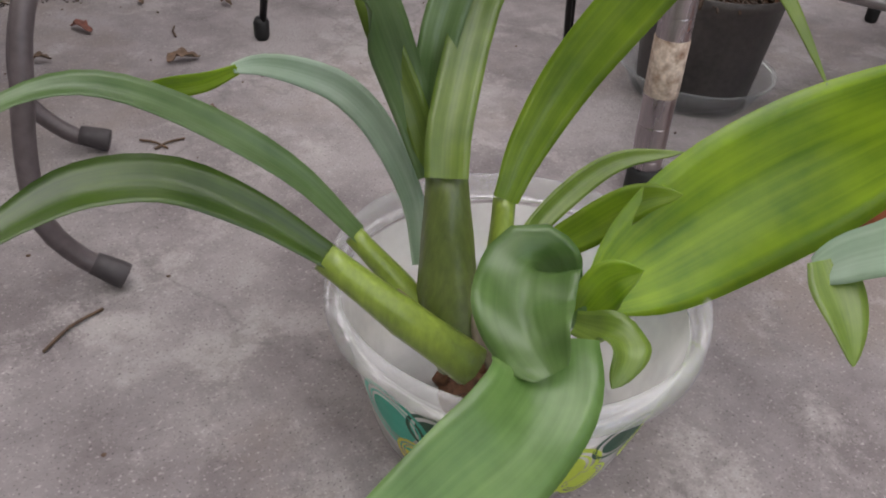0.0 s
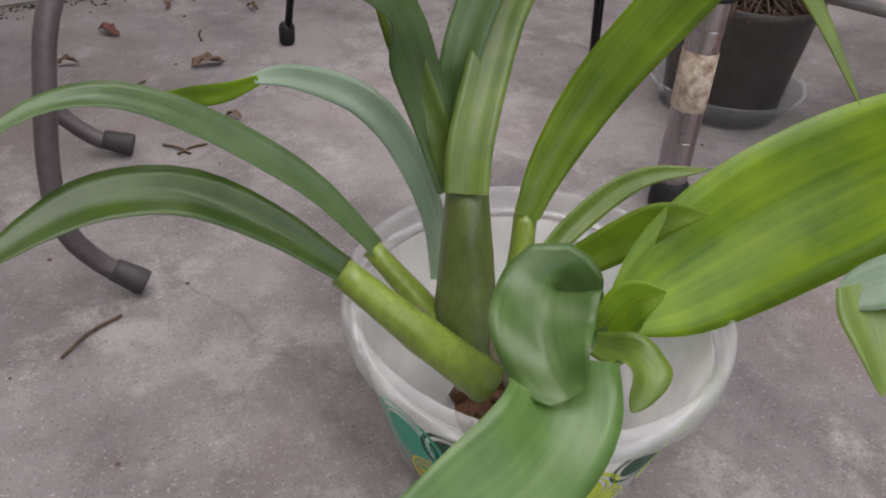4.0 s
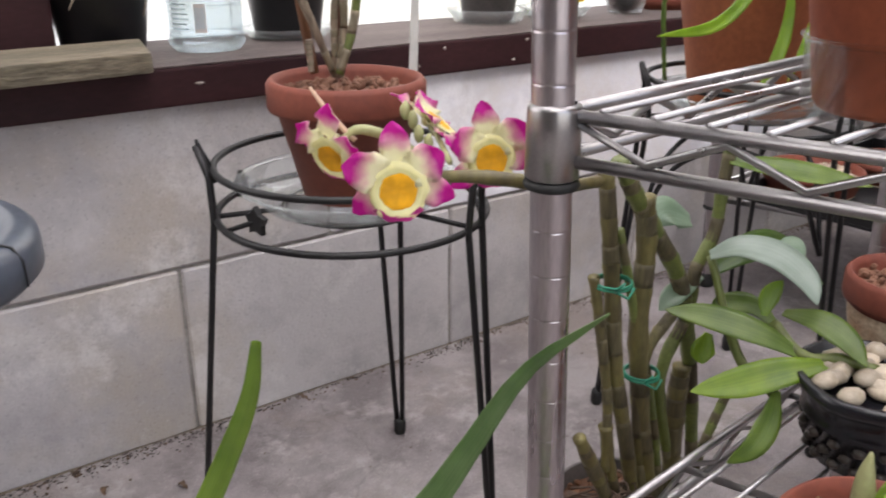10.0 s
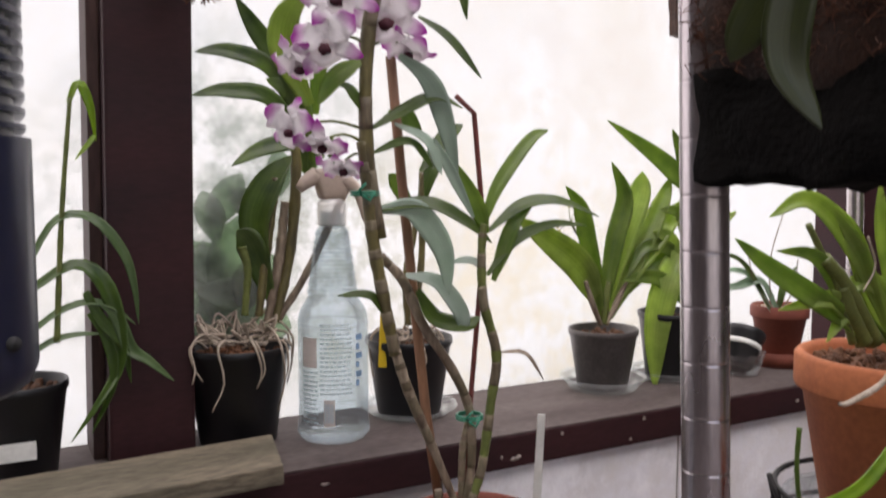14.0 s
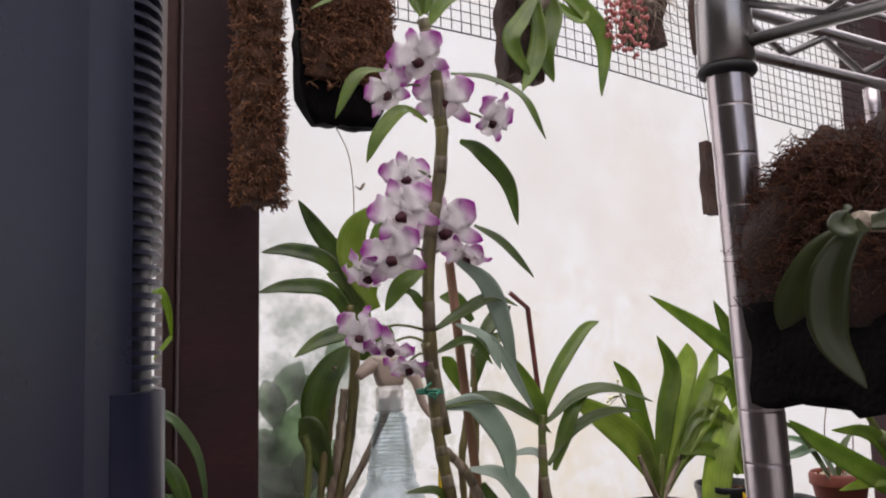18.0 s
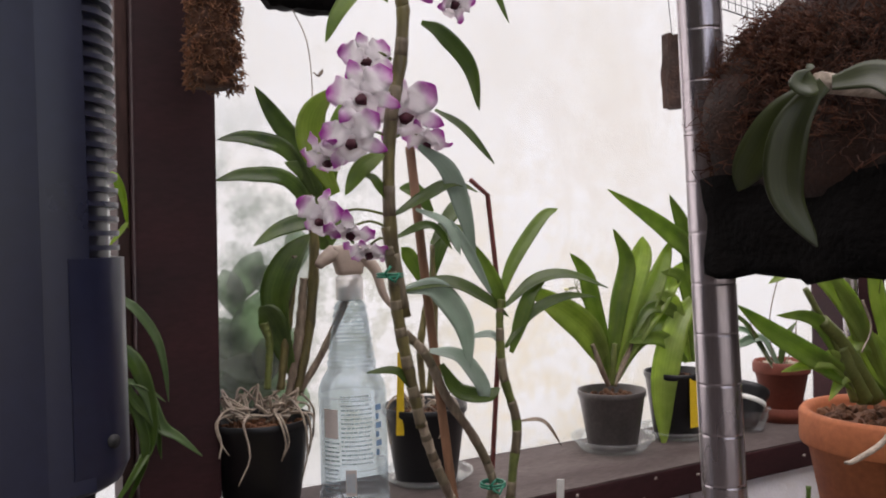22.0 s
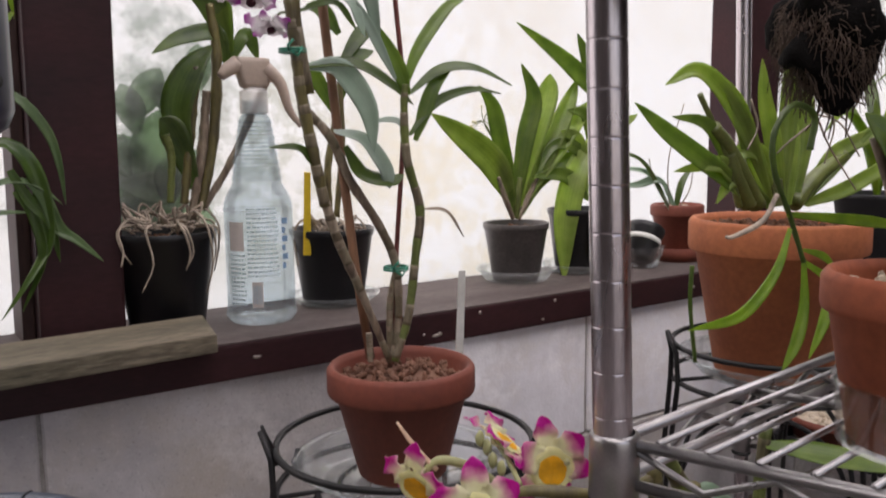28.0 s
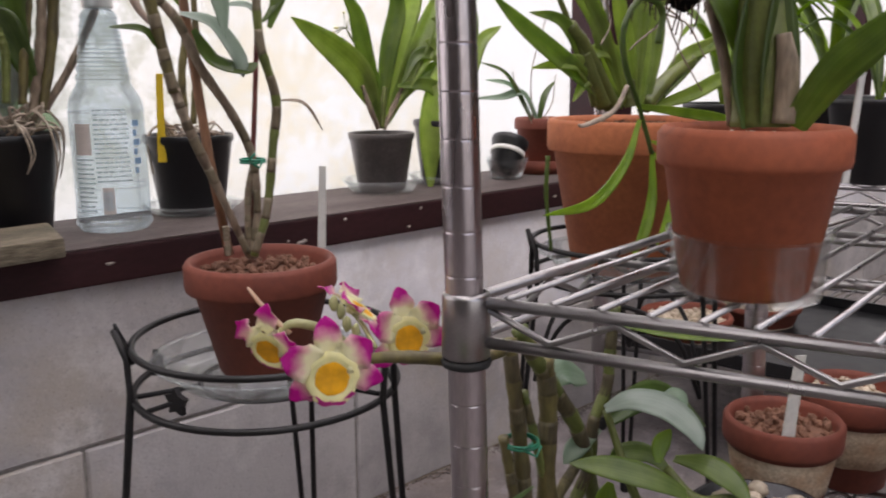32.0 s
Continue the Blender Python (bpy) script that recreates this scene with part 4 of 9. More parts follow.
def housing_shell(z0, z1, inset, start=0, stop=8, soft=0.0):
    """A tall form whose front corner is rounded in plan; soft draws its lower edge in."""
    line = [(x - inset * (k / 7), y + inset * (1 - k / 14)) for k, (x, y) in enumerate(CORNER)][start:stop]
    tail = [(0.060, 0.05), (-0.085, 0.05), (-0.085, -0.043)] if start == 0 and stop == 8 else [(0.050, 0.04), (0.040, -0.03)]
    plan = line + tail
    levels = [(z0, 0.90), (z0 + soft * 0.3, 0.96), (z0 + soft, 1.0), (z1, 1.0)] if soft else [(z0, 1.0), (z1, 1.0)]
    bm = bmesh.new()
    rows = [[bm.verts.new((x * f, y * f, z)) for x, y in plan] for z, f in levels]
    for a, b in zip(rows, rows[1:]):
        for k in range(len(plan)):
            q = (k + 1) % len(plan)
            bm.faces.new((a[k], a[q], b[q], b[k]))
    for row in (rows[0], rows[-1]):
        bm.faces.new(row)
    bmesh.ops.recalc_face_normals(bm, faces=bm.faces[:])
    for e in bm.edges:
        e.smooth = e.calc_face_angle() < 0.6
    return bm


part("body", housing_shell(0.004, 0.95, 0.007), HOUSING, heater)
bow = [(x, -0.0504 - 0.0075 * (1 - ((x + 0.022) / 0.0625) ** 2)) for x in np.linspace(-0.0845, 0.0405, 22)]
bm = bmesh.new()
outline = bow + [(0.0395, -0.042), (-0.0835, -0.042)]
low, high = ([bm.verts.new((x, y, z)) for x, y in outline] for z in (0.0, 0.948))
for k in range(len(outline)):
    q = (k + 1) % len(outline)
    bm.faces.new((low[k], low[q], high[q], high[k]))
bm.faces.new(low)
bm.faces.new(high)
bmesh.ops.recalc_face_normals(bm, faces=bm.faces[:])
for e in bm.edges:
    e.smooth = e.calc_face_angle() < 0.6
part("front_panel", bm, HOUSING, heater, "bowed front panel")
part("corner_strip", housing_shell(0.004, 0.945, 0.0006, start=0, stop=3), HOUSING, heater)
part("base_cap", housing_shell(0.001, 0.0955, 0.0, start=1, soft=0.010), HOUSING, heater)
part("screw", tube([(0.0655, -0.043, 0.022), (0.0635, -0.040, 0.022)], 0.0028, 12), RUBBER, heater)
for k in range(142):
    z = 0.0985 + k * 0.0059
    part("cooling_fin", housing_shell(z, z + 0.0020, 0.0020, start=2), HOUSING, heater)
part("hanger", tube([(0, 0, 0.94), (0, 0.0, 1.67)], 0.004, 8), IRON, heater)
slab("rafter", -0.36, -2.5, 2.22, -0.29, 0.1, 2.298, MAROON)

# ---- tub ----
TUB_AT = (-0.1675, -0.653, 0.0)
tub = thing("plastic_tub", "translucent white plastic tub printed with green and yellow circles", "plant tub", TUB_AT)
TR, TB, TH = 0.0868, 0.064, 0.083
wall = part("tub_wall", lathe([(0, 0), (TB - 0.004, 0), (TB, 0.003), (TR - 0.006, TH - 0.016), (TR - 0.0075, TH - 0.016), (TB - 0.0015, 0.004), (0, 0.002)], 72), MILKY, tub)
part("rim", lathe([(TR - 0.0075, TH - 0.0135), (TR - 0.0005, TH - 0.0145), (TR + 0.0008, TH - 0.0135), (TR + 0.0004, TH - 0.004), (TR - 0.0004, TH - 0.001), (TR - 0.0022, TH), (TR - 0.0042, TH - 0.0012), (TR - 0.0052, TH - 0.004), (TR - 0.0068, TH - 0.0135)], 72), RIMCLEAR, tub, "clear rolled rim")


def print_ring(a, z, r0, r1, m):
    """A printed circle that follows the tub's wall."""
    bm = bmesh.new()
    segs = 36
    rows = []
    for rr in (r0, r1):
        row = []
        for k in range(segs):
            t = 2 * math.pi * k / segs
            zz = z + rr * math.sin(t)
            rad = TB + (TR - 0.006 - TB) * (zz - 0.003) / (TH - 0.019) + 0.0006
            ang = a + rr * math.cos(t) / rad
            row.append(bm.verts.new((rad * math.cos(ang), rad * math.sin(ang), zz)))
        rows.append(row)
    for k in range(segs):
        q = (k + 1) % segs
        bm.faces.new((rows[0][k], rows[1][k], rows[1][q], rows[0][q]))
    part("printed_circle", bm, m, wall)


TEAL = mat("teal_ink", (0.06, 0.42, 0.30), 0.5, var=0.05, bump=0)
DGREEN = mat("dark_green_ink", (0.015, 0.075, 0.04), 0.5, var=0.05, bump=0)
LIME = mat("lime_ink", (0.50, 0.62, 0.05), 0.5, var=0.05, bump=0)
YELLOW = mat("yellow_ink", (0.72, 0.60, 0.06), 0.5, var=0.05, bump=0)
rnd = random.Random(5)
to_cam = math.atan2(-0.855 - TUB_AT[1], -0.385 - TUB_AT[0])
for off, z, r, m in ((-0.62, 0.040, 0.021, TEAL), (-0.30, 0.046, 0.0155, DGREEN), (-0.46, 0.018, 0.013, YELLOW), (0.42, 0.030, 0.021, LIME), (0.80, 0.046, 0.016, DGREEN), (0.66, 0.016, 0.012, LIME),
                     (0.05, 0.042, 0.018, TEAL), (1.2, 0.030, 0.02, LIME), (1.6, 0.044, 0.018, DGREEN), (2.1, 0.04, 0.021, TEAL), (2.6, 0.044, 0.02, TEAL), (3.2, 0.04, 0.018, LIME), (3.7, 0.042, 0.02, TEAL), (4.3, 0.03, 0.02, YELLOW), (4.9, 0.04, 0.016, DGREEN)):
    print_ring(to_cam + off, z, 0.0001, r * (0.70 if m is DGREEN else 0.62), m)
    if m is not DGREEN:
        print_ring(to_cam + off, z, r * 0.70, r * 0.76, m)
    print_ring(to_cam + off, z, r * 0.86, r, m)
chips(0.034, 0.010, 40, 0.011, BARK, tub, seed=8)

# ---- things on the sill ----
plank = thing("loose_plank", "short weathered grey-brown plank laid on the sill", "plank", (-0.118, 0.0, SILL), 4)
bm = block(-0.135, -0.052, 0.0005, 0.118, 0.052, 0.020, 0.003)
for v in bm.verts:
    v.co.x += 0.012 * noise.noise(v.co * 30) + (0.012 * v.co.y / 0.05 if v.co.x > 0 else 0)
part("board", bm, OLDWOOD, plank, smooth=False)

pot_c = plastic_pot((-0.012, 0.118, SILL), 0.060, 0.113, BLACKPOT, "black plastic pot overflowing with pale orchid roots")
chips(0.054, 0.102, 60, 0.014, BARK, pot_c, seed=11)
pot_d = plastic_pot((0.210, 0.125, SILL + 0.003), 0.056, 0.098, BLACKPOT, "black plastic pot of an orchid with a yellow label")
chips(0.050, 0.088, 50, 0.014, BARK, pot_d, seed=12)
saucer((0.210, 0.125, SILL), 0.062, 0.012, "clear plastic saucer on the sill")
pot_e = plastic_pot((0.513, 0.110, SILL + 0.003), 0.050, 0.086, GREYPOT, "dark grey plastic pot of a leafy orchid")
chips(0.044, 0.078, 40, 0.012, BARK, pot_e, seed=13)
saucer((0.513, 0.110, SILL), 0.062, 0.018, "clear plastic saucer under a grey pot")
pot_f = plastic_pot((0.645, 0.115, SILL + 0.003), 0.048, 0.100, BLACKPOT, "black plastic pot with a yellow sticker")
chips(0.042, 0.091, 40, 0.012, BARK, pot_f, seed=14)
saucer((0.645, 0.115, SILL), 0.058, 0.014, "clear plastic saucer under a black pot")
pot_g = plastic_pot((-0.235, 0.105, SILL), 0.046, 0.098, BLACKPOT, "black plastic pot with a white label on the sill")
chips(0.041, 0.09, 40, 0.012, BARK, pot_g, seed=15)
pot_h = clay_pot((0.875, 0.105, SILL + 0.018), 0.046, 0.080, TERRA, "small terracotta pot in a clay saucer on the sill")
chips(0.039, 0.075, 40, 0.010, PEBBLE, pot_h, seed=16)
part("clay_saucer", lathe([(0, -0.018), (0.044, -0.018), (0.052, 0.006), (0.048, 0.006), (0.040, -0.008), (0, -0.008)], 36), TERRA, pot_h)

# ---- kinds of plant parts and small things ----
mat("white_tag", (0.72, 0.72, 0.68), 0.4, var=0.08, bump=0.05)
mat("yellow_tag", (0.75, 0.52, 0.02), 0.45, var=0.08, bump=0.05)
TIE = mat("green_tie", (0.02, 0.22, 0.13), 0.4, var=0.1, bump=0.1)
PETAL = petal_mat("white_purple_petal", (0.88, 0.85, 0.86), (0.50, 0.06, 0.46), 0.52, 0.95)
PURPLE = petal_mat("purple_edged_lip", (0.80, 0.74, 0.76), (0.62, 0.34, 0.60), 0.6, 1.0)
MAROONLIP = mat("maroon_lip", (0.055, 0.002, 0.012), 0.75, var=0.1, bump=0.1)
CREAM = petal_mat("cream_magenta_petal", (0.86, 0.84, 0.62), (0.60, 0.012, 0.36), 0.46, 0.78)
CREAMLIP = mat("cream_lip", (0.84, 0.80, 0.42), 0.5, var=0.06, scale=60, bump=0.1, sub=0.3)
PINKTIP = petal_mat("pink_spur", (0.72, 0.55, 0.42), (0.62, 0.16, 0.30), 0.3, 0.9)
MAGENTA = mat("magenta_lip_edge", (0.55, 0.04, 0.28), 0.5, var=0.12, scale=60, bump=0.1, sub=0.3)
GOLD = mat("golden_lip", (0.86, 0.42, 0.004), 0.7, var=0.12, scale=80, bump=0.3, sub=0.15)
PINKFL = mat("coral_flower", (0.70, 0.24, 0.23), 0.5, var=0.15, bump=0.1, sub=0.3)
BARKSLAB = mat("dark_bark", (0.075, 0.04, 0.028), 0.95, var=0.3, scale=40, fine=300, bump=0.7, dist=0.003)


def shifted(plant, pts):
    o = plant.matrix_world.translation
    return [Vector(p) - o for p in pts]


COUNT = [0]


def blade(plant, m, w, pts, name="leaf", **kw):
    COUNT[0] += 1
    return part(name, leaf(shifted(plant, pts), w, seed=COUNT[0], **kw), m, plant)


def stem(plant, m, r, nodes, pts, name="cane", swell=0.16, sheath=None):
    """A jointed stem; sheath wraps the lower part of each joint in dry paper."""
    ob = part(name, cane(shifted(plant, pts), r, nodes, swell=swell), m, plant)
    if sheath:
        run = spline(shifted(plant, pts), nodes * 10)
        rads = r if isinstance(r, tuple) else (r, r)
        COUNT[0] += 1
        rnd = random.Random(COUNT[0])
        for k in range(nodes):
            i, j = k * 10 + 1, k * 10 + rnd.choice((4, 5, 6, 7, 8))
            if rnd.random() < 0.15:
                continue
            q = float(np.interp((i + j) / 2 / (nodes * 10), np.linspace(0, 1, len(rads)), rads))
            part("sheath", tube(run[i:j + 1], (q * 1.10, q * 1.07, q * 1.09), 9), sheath, ob)
    return ob


def frame_of(d):
    d = Vector(d).normalized()
    s = d.cross(Vector((0, 0, 1))).normalized()
    return s, s.cross(d).normalized(), d


def petal(c, axes, ang, length, width, m, curl, parent, seed=0):
    """One petal, a curved blade out from the flower's centre."""
    s, u, d = axes
    way = s * math.cos(ang) + u * math.sin(ang)
    pts = [c + way * length * q + d * (0.12 * length * math.sin(q * 3) + curl * length * q * q) for q in (0.03, 0.35, 0.7, 1.0)]
    return part("petal", leaf(pts, width, fold=0.12, face=d, n=12, peak=0.55, base=0.35, tip=0.07, ripple=0.34, seed=seed, thick=0.0004, across=7), m, parent)


def orchid_flower(plant, at, size, facing, seed):
    """A white orchid with purple tips and a dark maroon throat: three sepals, two broad petals and a rolled lip."""
    rnd = random.Random(seed + 40)
    c = Vector(at) - plant.matrix_world.translation
    d = Vector(facing) + Vector((rnd.uniform(-.3, .3), 0, rnd.uniform(-.25, .2)))
    axes = s, u, d = frame_of(d)
    roll = rnd.uniform(-0.35, 0.35)
    L = size / 2
    flower = part("flower", lathe([(0, -0.003), (0.0035, -0.002), (0.004, 0.002), (0, 0.005)], 10, center=c), PURPLE, plant, "white orchid flower with purple tips")
    for k, a in enumerate((90, 215, 325)):
        petal(c, axes, radians(a) + roll, L * rnd.uniform(1.0, 1.15), L * 0.46, PETAL, rnd.uniform(-.25, .2), flower, seed * 7 + k)
    for k, a in enumerate((25, 155)):
        petal(c + d * 0.0012, axes, radians(a) + roll, L * rnd.uniform(1.0, 1.1), L * 0.88, PETAL, rnd.uniform(-.1, .3), flower, seed * 7 + 3 + k)
    lip = bmesh.new()
    rows = []
    for i, (r, hh) in enumerate(((0.10, 0.02), (0.16, 0.08), (0.24, 0.15), (0.36, 0.19), (0.46, 0.17), (0.52, 0.10))):
        row = []
        for t in np.linspace(0, 2 * math.pi, 19)[:-1]:
            f = 1 + 0.10 * math.sin(5 * t + seed) * (i / 5) ** 2
            open_up = 0.55 + 0.45 * (1 - math.sin(t)) / 2
            row.append(lip.verts.new(c + d * (L * hh * open_up) - u * (L * 0.16 + L * 0.10 * i / 5) + (s * math.cos(t) + u * math.sin(t) * 0.82) * L * r * f * (0.7 + 0.3 * open_up)))
        rows.append(row)
    for p, q in zip(rows, rows[1:]):
        for k in range(18):
            e = (k + 1) % 18
            lip.faces.new((p[k], q[k], q[e], p[e]))
    part("lip", lip, PURPLE, flower)
    bm = blob((0, 0, 0.002), (L * 0.19, L * 0.16, 0.0035), rough=0.5, seed=seed, sub=2)
    part("throat", bm, MAROONLIP, flower, "dark maroon throat").matrix_basis = \
        Matrix.Translation(c + d * L * 0.12 - u * L * 0.20) @ d.to_track_quat("Z", "Y").to_matrix().to_4x4()
    return flower


def cup_of(profile, L, lobes, depth, segs=36):
    """A frilled shallow cup from (radius, height) pairs; the rim is uneven."""
    bm = bmesh.new()
    rows = []
    top = len(profile) - 1
    for i, (r, z) in enumerate(profile):
        row = []
        for t in np.linspace(0, 2 * math.pi, segs + 1)[:-1]:
            f = 1 + depth * (i / top) ** 2 * (math.sin(lobes * t) + 0.6 * math.sin((2 * lobes + 1) * t + 1.3))
            row.append(bm.verts.new((L * r * f * math.cos(t), L * r * f * math.sin(t), L * (z + 0.25 * depth * (i / top) * math.sin(lobes * t + 2)))))
        rows.append(row)
    bm.faces.new(rows[0][::-1])
    for p, q in zip(rows, rows[1:]):
        for k in range(segs):
            e = (k + 1) % segs
            bm.faces.new((p[k], q[k], q[e], p[e]))
    return bm


def magenta_flower(plant, at, size, facing, seed):
    """A cream orchid with magenta tips round a frilled cream lip with a golden heart."""
    rnd = random.Random(seed + 90)
    c = Vector(at) - plant.matrix_world.translation
    axes = s, u, d = frame_of(facing)
    L = size / 2
    turn = rnd.uniform(-0.2, 0.2)
    flower = part("flower", lathe([(0, -0.003), (0.003, -0.001), (0.003, 0.002), (0, 0.004)], 10, center=c), CREAMLIP, plant, "cream orchid flower with magenta tips and a golden lip")
    for k, a in enumerate((92, 208, 328)):
        petal(c - d * 0.001, axes, radians(a) + turn, L * rnd.uniform(1.12, 1.32), L * 0.64, CREAM, rnd.uniform(-.3, .25), flower, seed * 9 + k)
    for k, a in enumerate((24, 158)):
        petal(c + d * 0.0012, axes, radians(a) + turn, L * rnd.uniform(1.0, 1.18), L * 0.84, CREAM, rnd.uniform(0, .35), flower, seed * 9 + 3 + k)
    q = Matrix.Translation(c + d * L * 0.08 - u * L * 0.26) @ d.to_track_quat("Z", "Y").to_matrix().to_4x4()
    part("lip", cup_of(((0.05, 0.10), (0.20, 0.11), (0.34, 0.135), (0.46, 0.165), (0.55, 0.17), (0.60, 0.13)), L, 5, 0.05), CREAMLIP, flower).matrix_basis = q
    part("golden_heart", cup_of(((0.04, 0.135), (0.14, 0.145), (0.24, 0.158), (0.33, 0.168), (0.38, 0.163)), L, 6, 0.025), GOLD, flower, "golden yellow heart").matrix_basis = q
    bm = bmesh.new()
    rows = [[bm.verts.new((L * r * math.cos(t), L * r * math.sin(t) * (1 + 0.04 * math.sin(9 * t)), L * z)) for t in np.linspace(math.pi * 1.2, math.pi * 1.8, 14)] for r, z in ((0.52, 0.175), (0.58, 0.165), (0.65, 0.10))]
    for p, e in zip(rows, rows[1:]):
        for k in range(13):
            bm.faces.new((p[k], e[k], e[k + 1], p[k + 1]))
    way = q.to_3x3().inverted() @ (-u)
    part("lip_edge", bm, MAGENTA, flower).matrix_basis = q @ Matrix.Rotation(math.atan2(way.y, way.x) + math.pi / 2, 4, "Z")
    return flower


def bud(plant, at):
    c = Vector(at) - plant.matrix_world.translation
    part("flower_bud", blob(c, (0.0026, 0.0026, 0.0048), seed=int(at[0] * 999)), CANE_PALE, plant)


def twist_tie(plant, at, r):
    c = Vector(at) - plant.matrix_world.translation
    bm = ring(c, r, 0.0010, 20)
    tube([c + Vector((-r * 0.6, -r * 0.8, 0)), c + Vector((-r * 0.9, -r * 1.1, 0.004)), c + Vector((-r * 0.5, -r * 1.3, 0.009))], 0.0011, 6, bm)
    tube([c + Vector((-r * 0.6, -r * 0.8, 0)), c + Vector((-r * 0.2, -r * 1.3, -0.004)), c + Vector((0.2 * r, -r * 1.3, 0.003))], 0.0011, 6, bm)
    ring(c + Vector((0, 0, 0.0022)), r * 0.97, 0.0011, 20, bm)
    part("green_tie", bm, TIE, plant, "green plastic twist tie")


def plant_tag(at, height, width, m, label):
    bm = block(-width / 2, -0.0006, -0.02, width / 2, 0.0006, height, 0.0004, segs=1)
    for v in bm.verts:
        if v.co.z > height - 0.002:
            v.co.x *= 0.8
    ob = solo("plant_label", bm, m, label, "plant label", "plant labels", smooth=False)
    ob.matrix_world = pose(*at, 3, 2, -28)
    return ob


def tangled_roots(plant, at, r, count, seed):
    """Pale roots that creep over the rim and hang down the pot."""
    rnd = random.Random(seed)
    c = Vector(at) - plant.matrix_world.translation
    for k in range(count):
        a = rnd.uniform(0, 6.283)
        a2 = a + rnd.uniform(-0.7, 0.7)
        q = rnd.uniform(0.1, 0.7)
        p = [c + Vector((math.cos(a) * r * q, math.sin(a) * r * q, rnd.uniform(0.0, 0.016))),
             c + Vector((math.cos(a2) * r * 0.75, math.sin(a2) * r * 0.75, rnd.uniform(0.004, 0.034)))]
        if k % 4 == 0:
            drop = rnd.uniform(0.02, 0.07)
            p += [c + Vector((math.cos(a2) * r * 1.06, math.sin(a2) * r * 1.06, 0.006)), c + Vector((math.cos(a2 + .1) * r * 1.06, math.sin(a2 + .1) * r * 1.06, -drop * 0.5)),
                  c + Vector((math.cos(a2 + rnd.uniform(-.2, .3)) * r * 1.03, math.sin(a2 + .2) * r * 1.03, -drop))]
        else:
            p += [c + Vector((math.cos(a2 + .5) * r * 0.6, math.sin(a2 + .5) * r * 0.6, rnd.uniform(0.0, 0.02)))]
        part("root", tube(p, (0.0013, 0.0015, 0.0008), 6, n=12), ROOT, plant)


def roots_strands(plant, at, r, count, seed):
    rnd = random.Random(seed)
    c = Vector(at) - plant.matrix_world.translation
    for k in range(count):
        a, b = rnd.uniform(0, 6.283), rnd.uniform(0, 6.283)
        part("root", tube([c + Vector((math.cos(a) * r, math.sin(a) * r, 0)), c + Vector((rnd.uniform(-.02, .02), rnd.uniform(-.02, .02), rnd.uniform(0.008, 0.03))),
                           c + Vector((math.cos(b) * r * 0.9, math.sin(b) * r * 0.9, 0.002))], 0.0011, 5, n=8), DARKROOT, plant)


def blossom_sprig(plant, at):
    """A thin branching sprig of tiny cream buds."""
    rnd = random.Random(4)
    c = Vector(at) - plant.matrix_world.translation
    for k in range(9):
        e = c + Vector((rnd.uniform(-.035, .02), rnd.uniform(-.01, .01), rnd.uniform(-.02, .03)))
        tw = part("sprig", tube([c + Vector((0.02, 0, -0.03)), c, e], 0.0006, 5, n=6), CANE_GREEN, plant)
        part("tiny_bud", blob(e, (0.0022, 0.0022, 0.0022), sub=1), CREAMLIP, tw)


def tufts(bm, p, n, rnd, count, length, thick):
    """A clump of short curled strands round one root."""
    for k in range(count):
        d = (n * rnd.uniform(0.2, 1.0) + Vector((rnd.uniform(-1, 1), rnd.uniform(-1, 1), rnd.uniform(-1.5, 0.5)))).normalized()
        e = p + d * length * rnd.uniform(0.5, 1.0)
        mid = p.lerp(e, 0.55) + Vector((rnd.uniform(-1, 1), rnd.uniform(-1, 1), rnd.uniform(-1, 1))) * length * 0.3
        tube([p, mid, e], thick, 3, bm)


def moss_tube(xy, z0, z1, r):
    """A long pole wrapped in dry moss, hanging on the post's face."""
    rnd = random.Random(2)
    t = thing("moss_pole", "long pole of dry brown moss hanging against the post", "moss pole", (xy[0], xy[1], z0))
    h = z1 - z0
    prof = [(0, 0)] + [(r * 0.86, k * 0.005 + 0.001) for k in range(int(h / 0.005))] + [(0, h)]
    bm = lathe(prof, 36)
    for v in bm.verts:
        v.co += Vector((v.co.x, v.co.y, 0)) * (0.30 * noise.noise(v.co * 55) + 0.22 * noise.noise(v.co * 140 + Vector((3, 0, 0))))
    part("core", bm, MOSS, t)
    bm = bmesh.new()
    for k in range(1500):
        z, a = rnd.uniform(0.0, h), rnd.uniform(0, 6.283)
        n = Vector((math.cos(a), math.sin(a), 0))
        tufts(bm, n * r * rnd.uniform(0.80, 1.0) + Vector((0, 0, z)), n, rnd, 4, 0.0105, 0.00075)
    tagged(part("moss_fuzz", bm, MOSSHAIR, t), kind="stuff")
    part("hanging_wire", tube([(0, 0, h - 0.01), (0, 0.13 - xy[1], 1.764 - z0)], 0.001, 6), IRON, t)


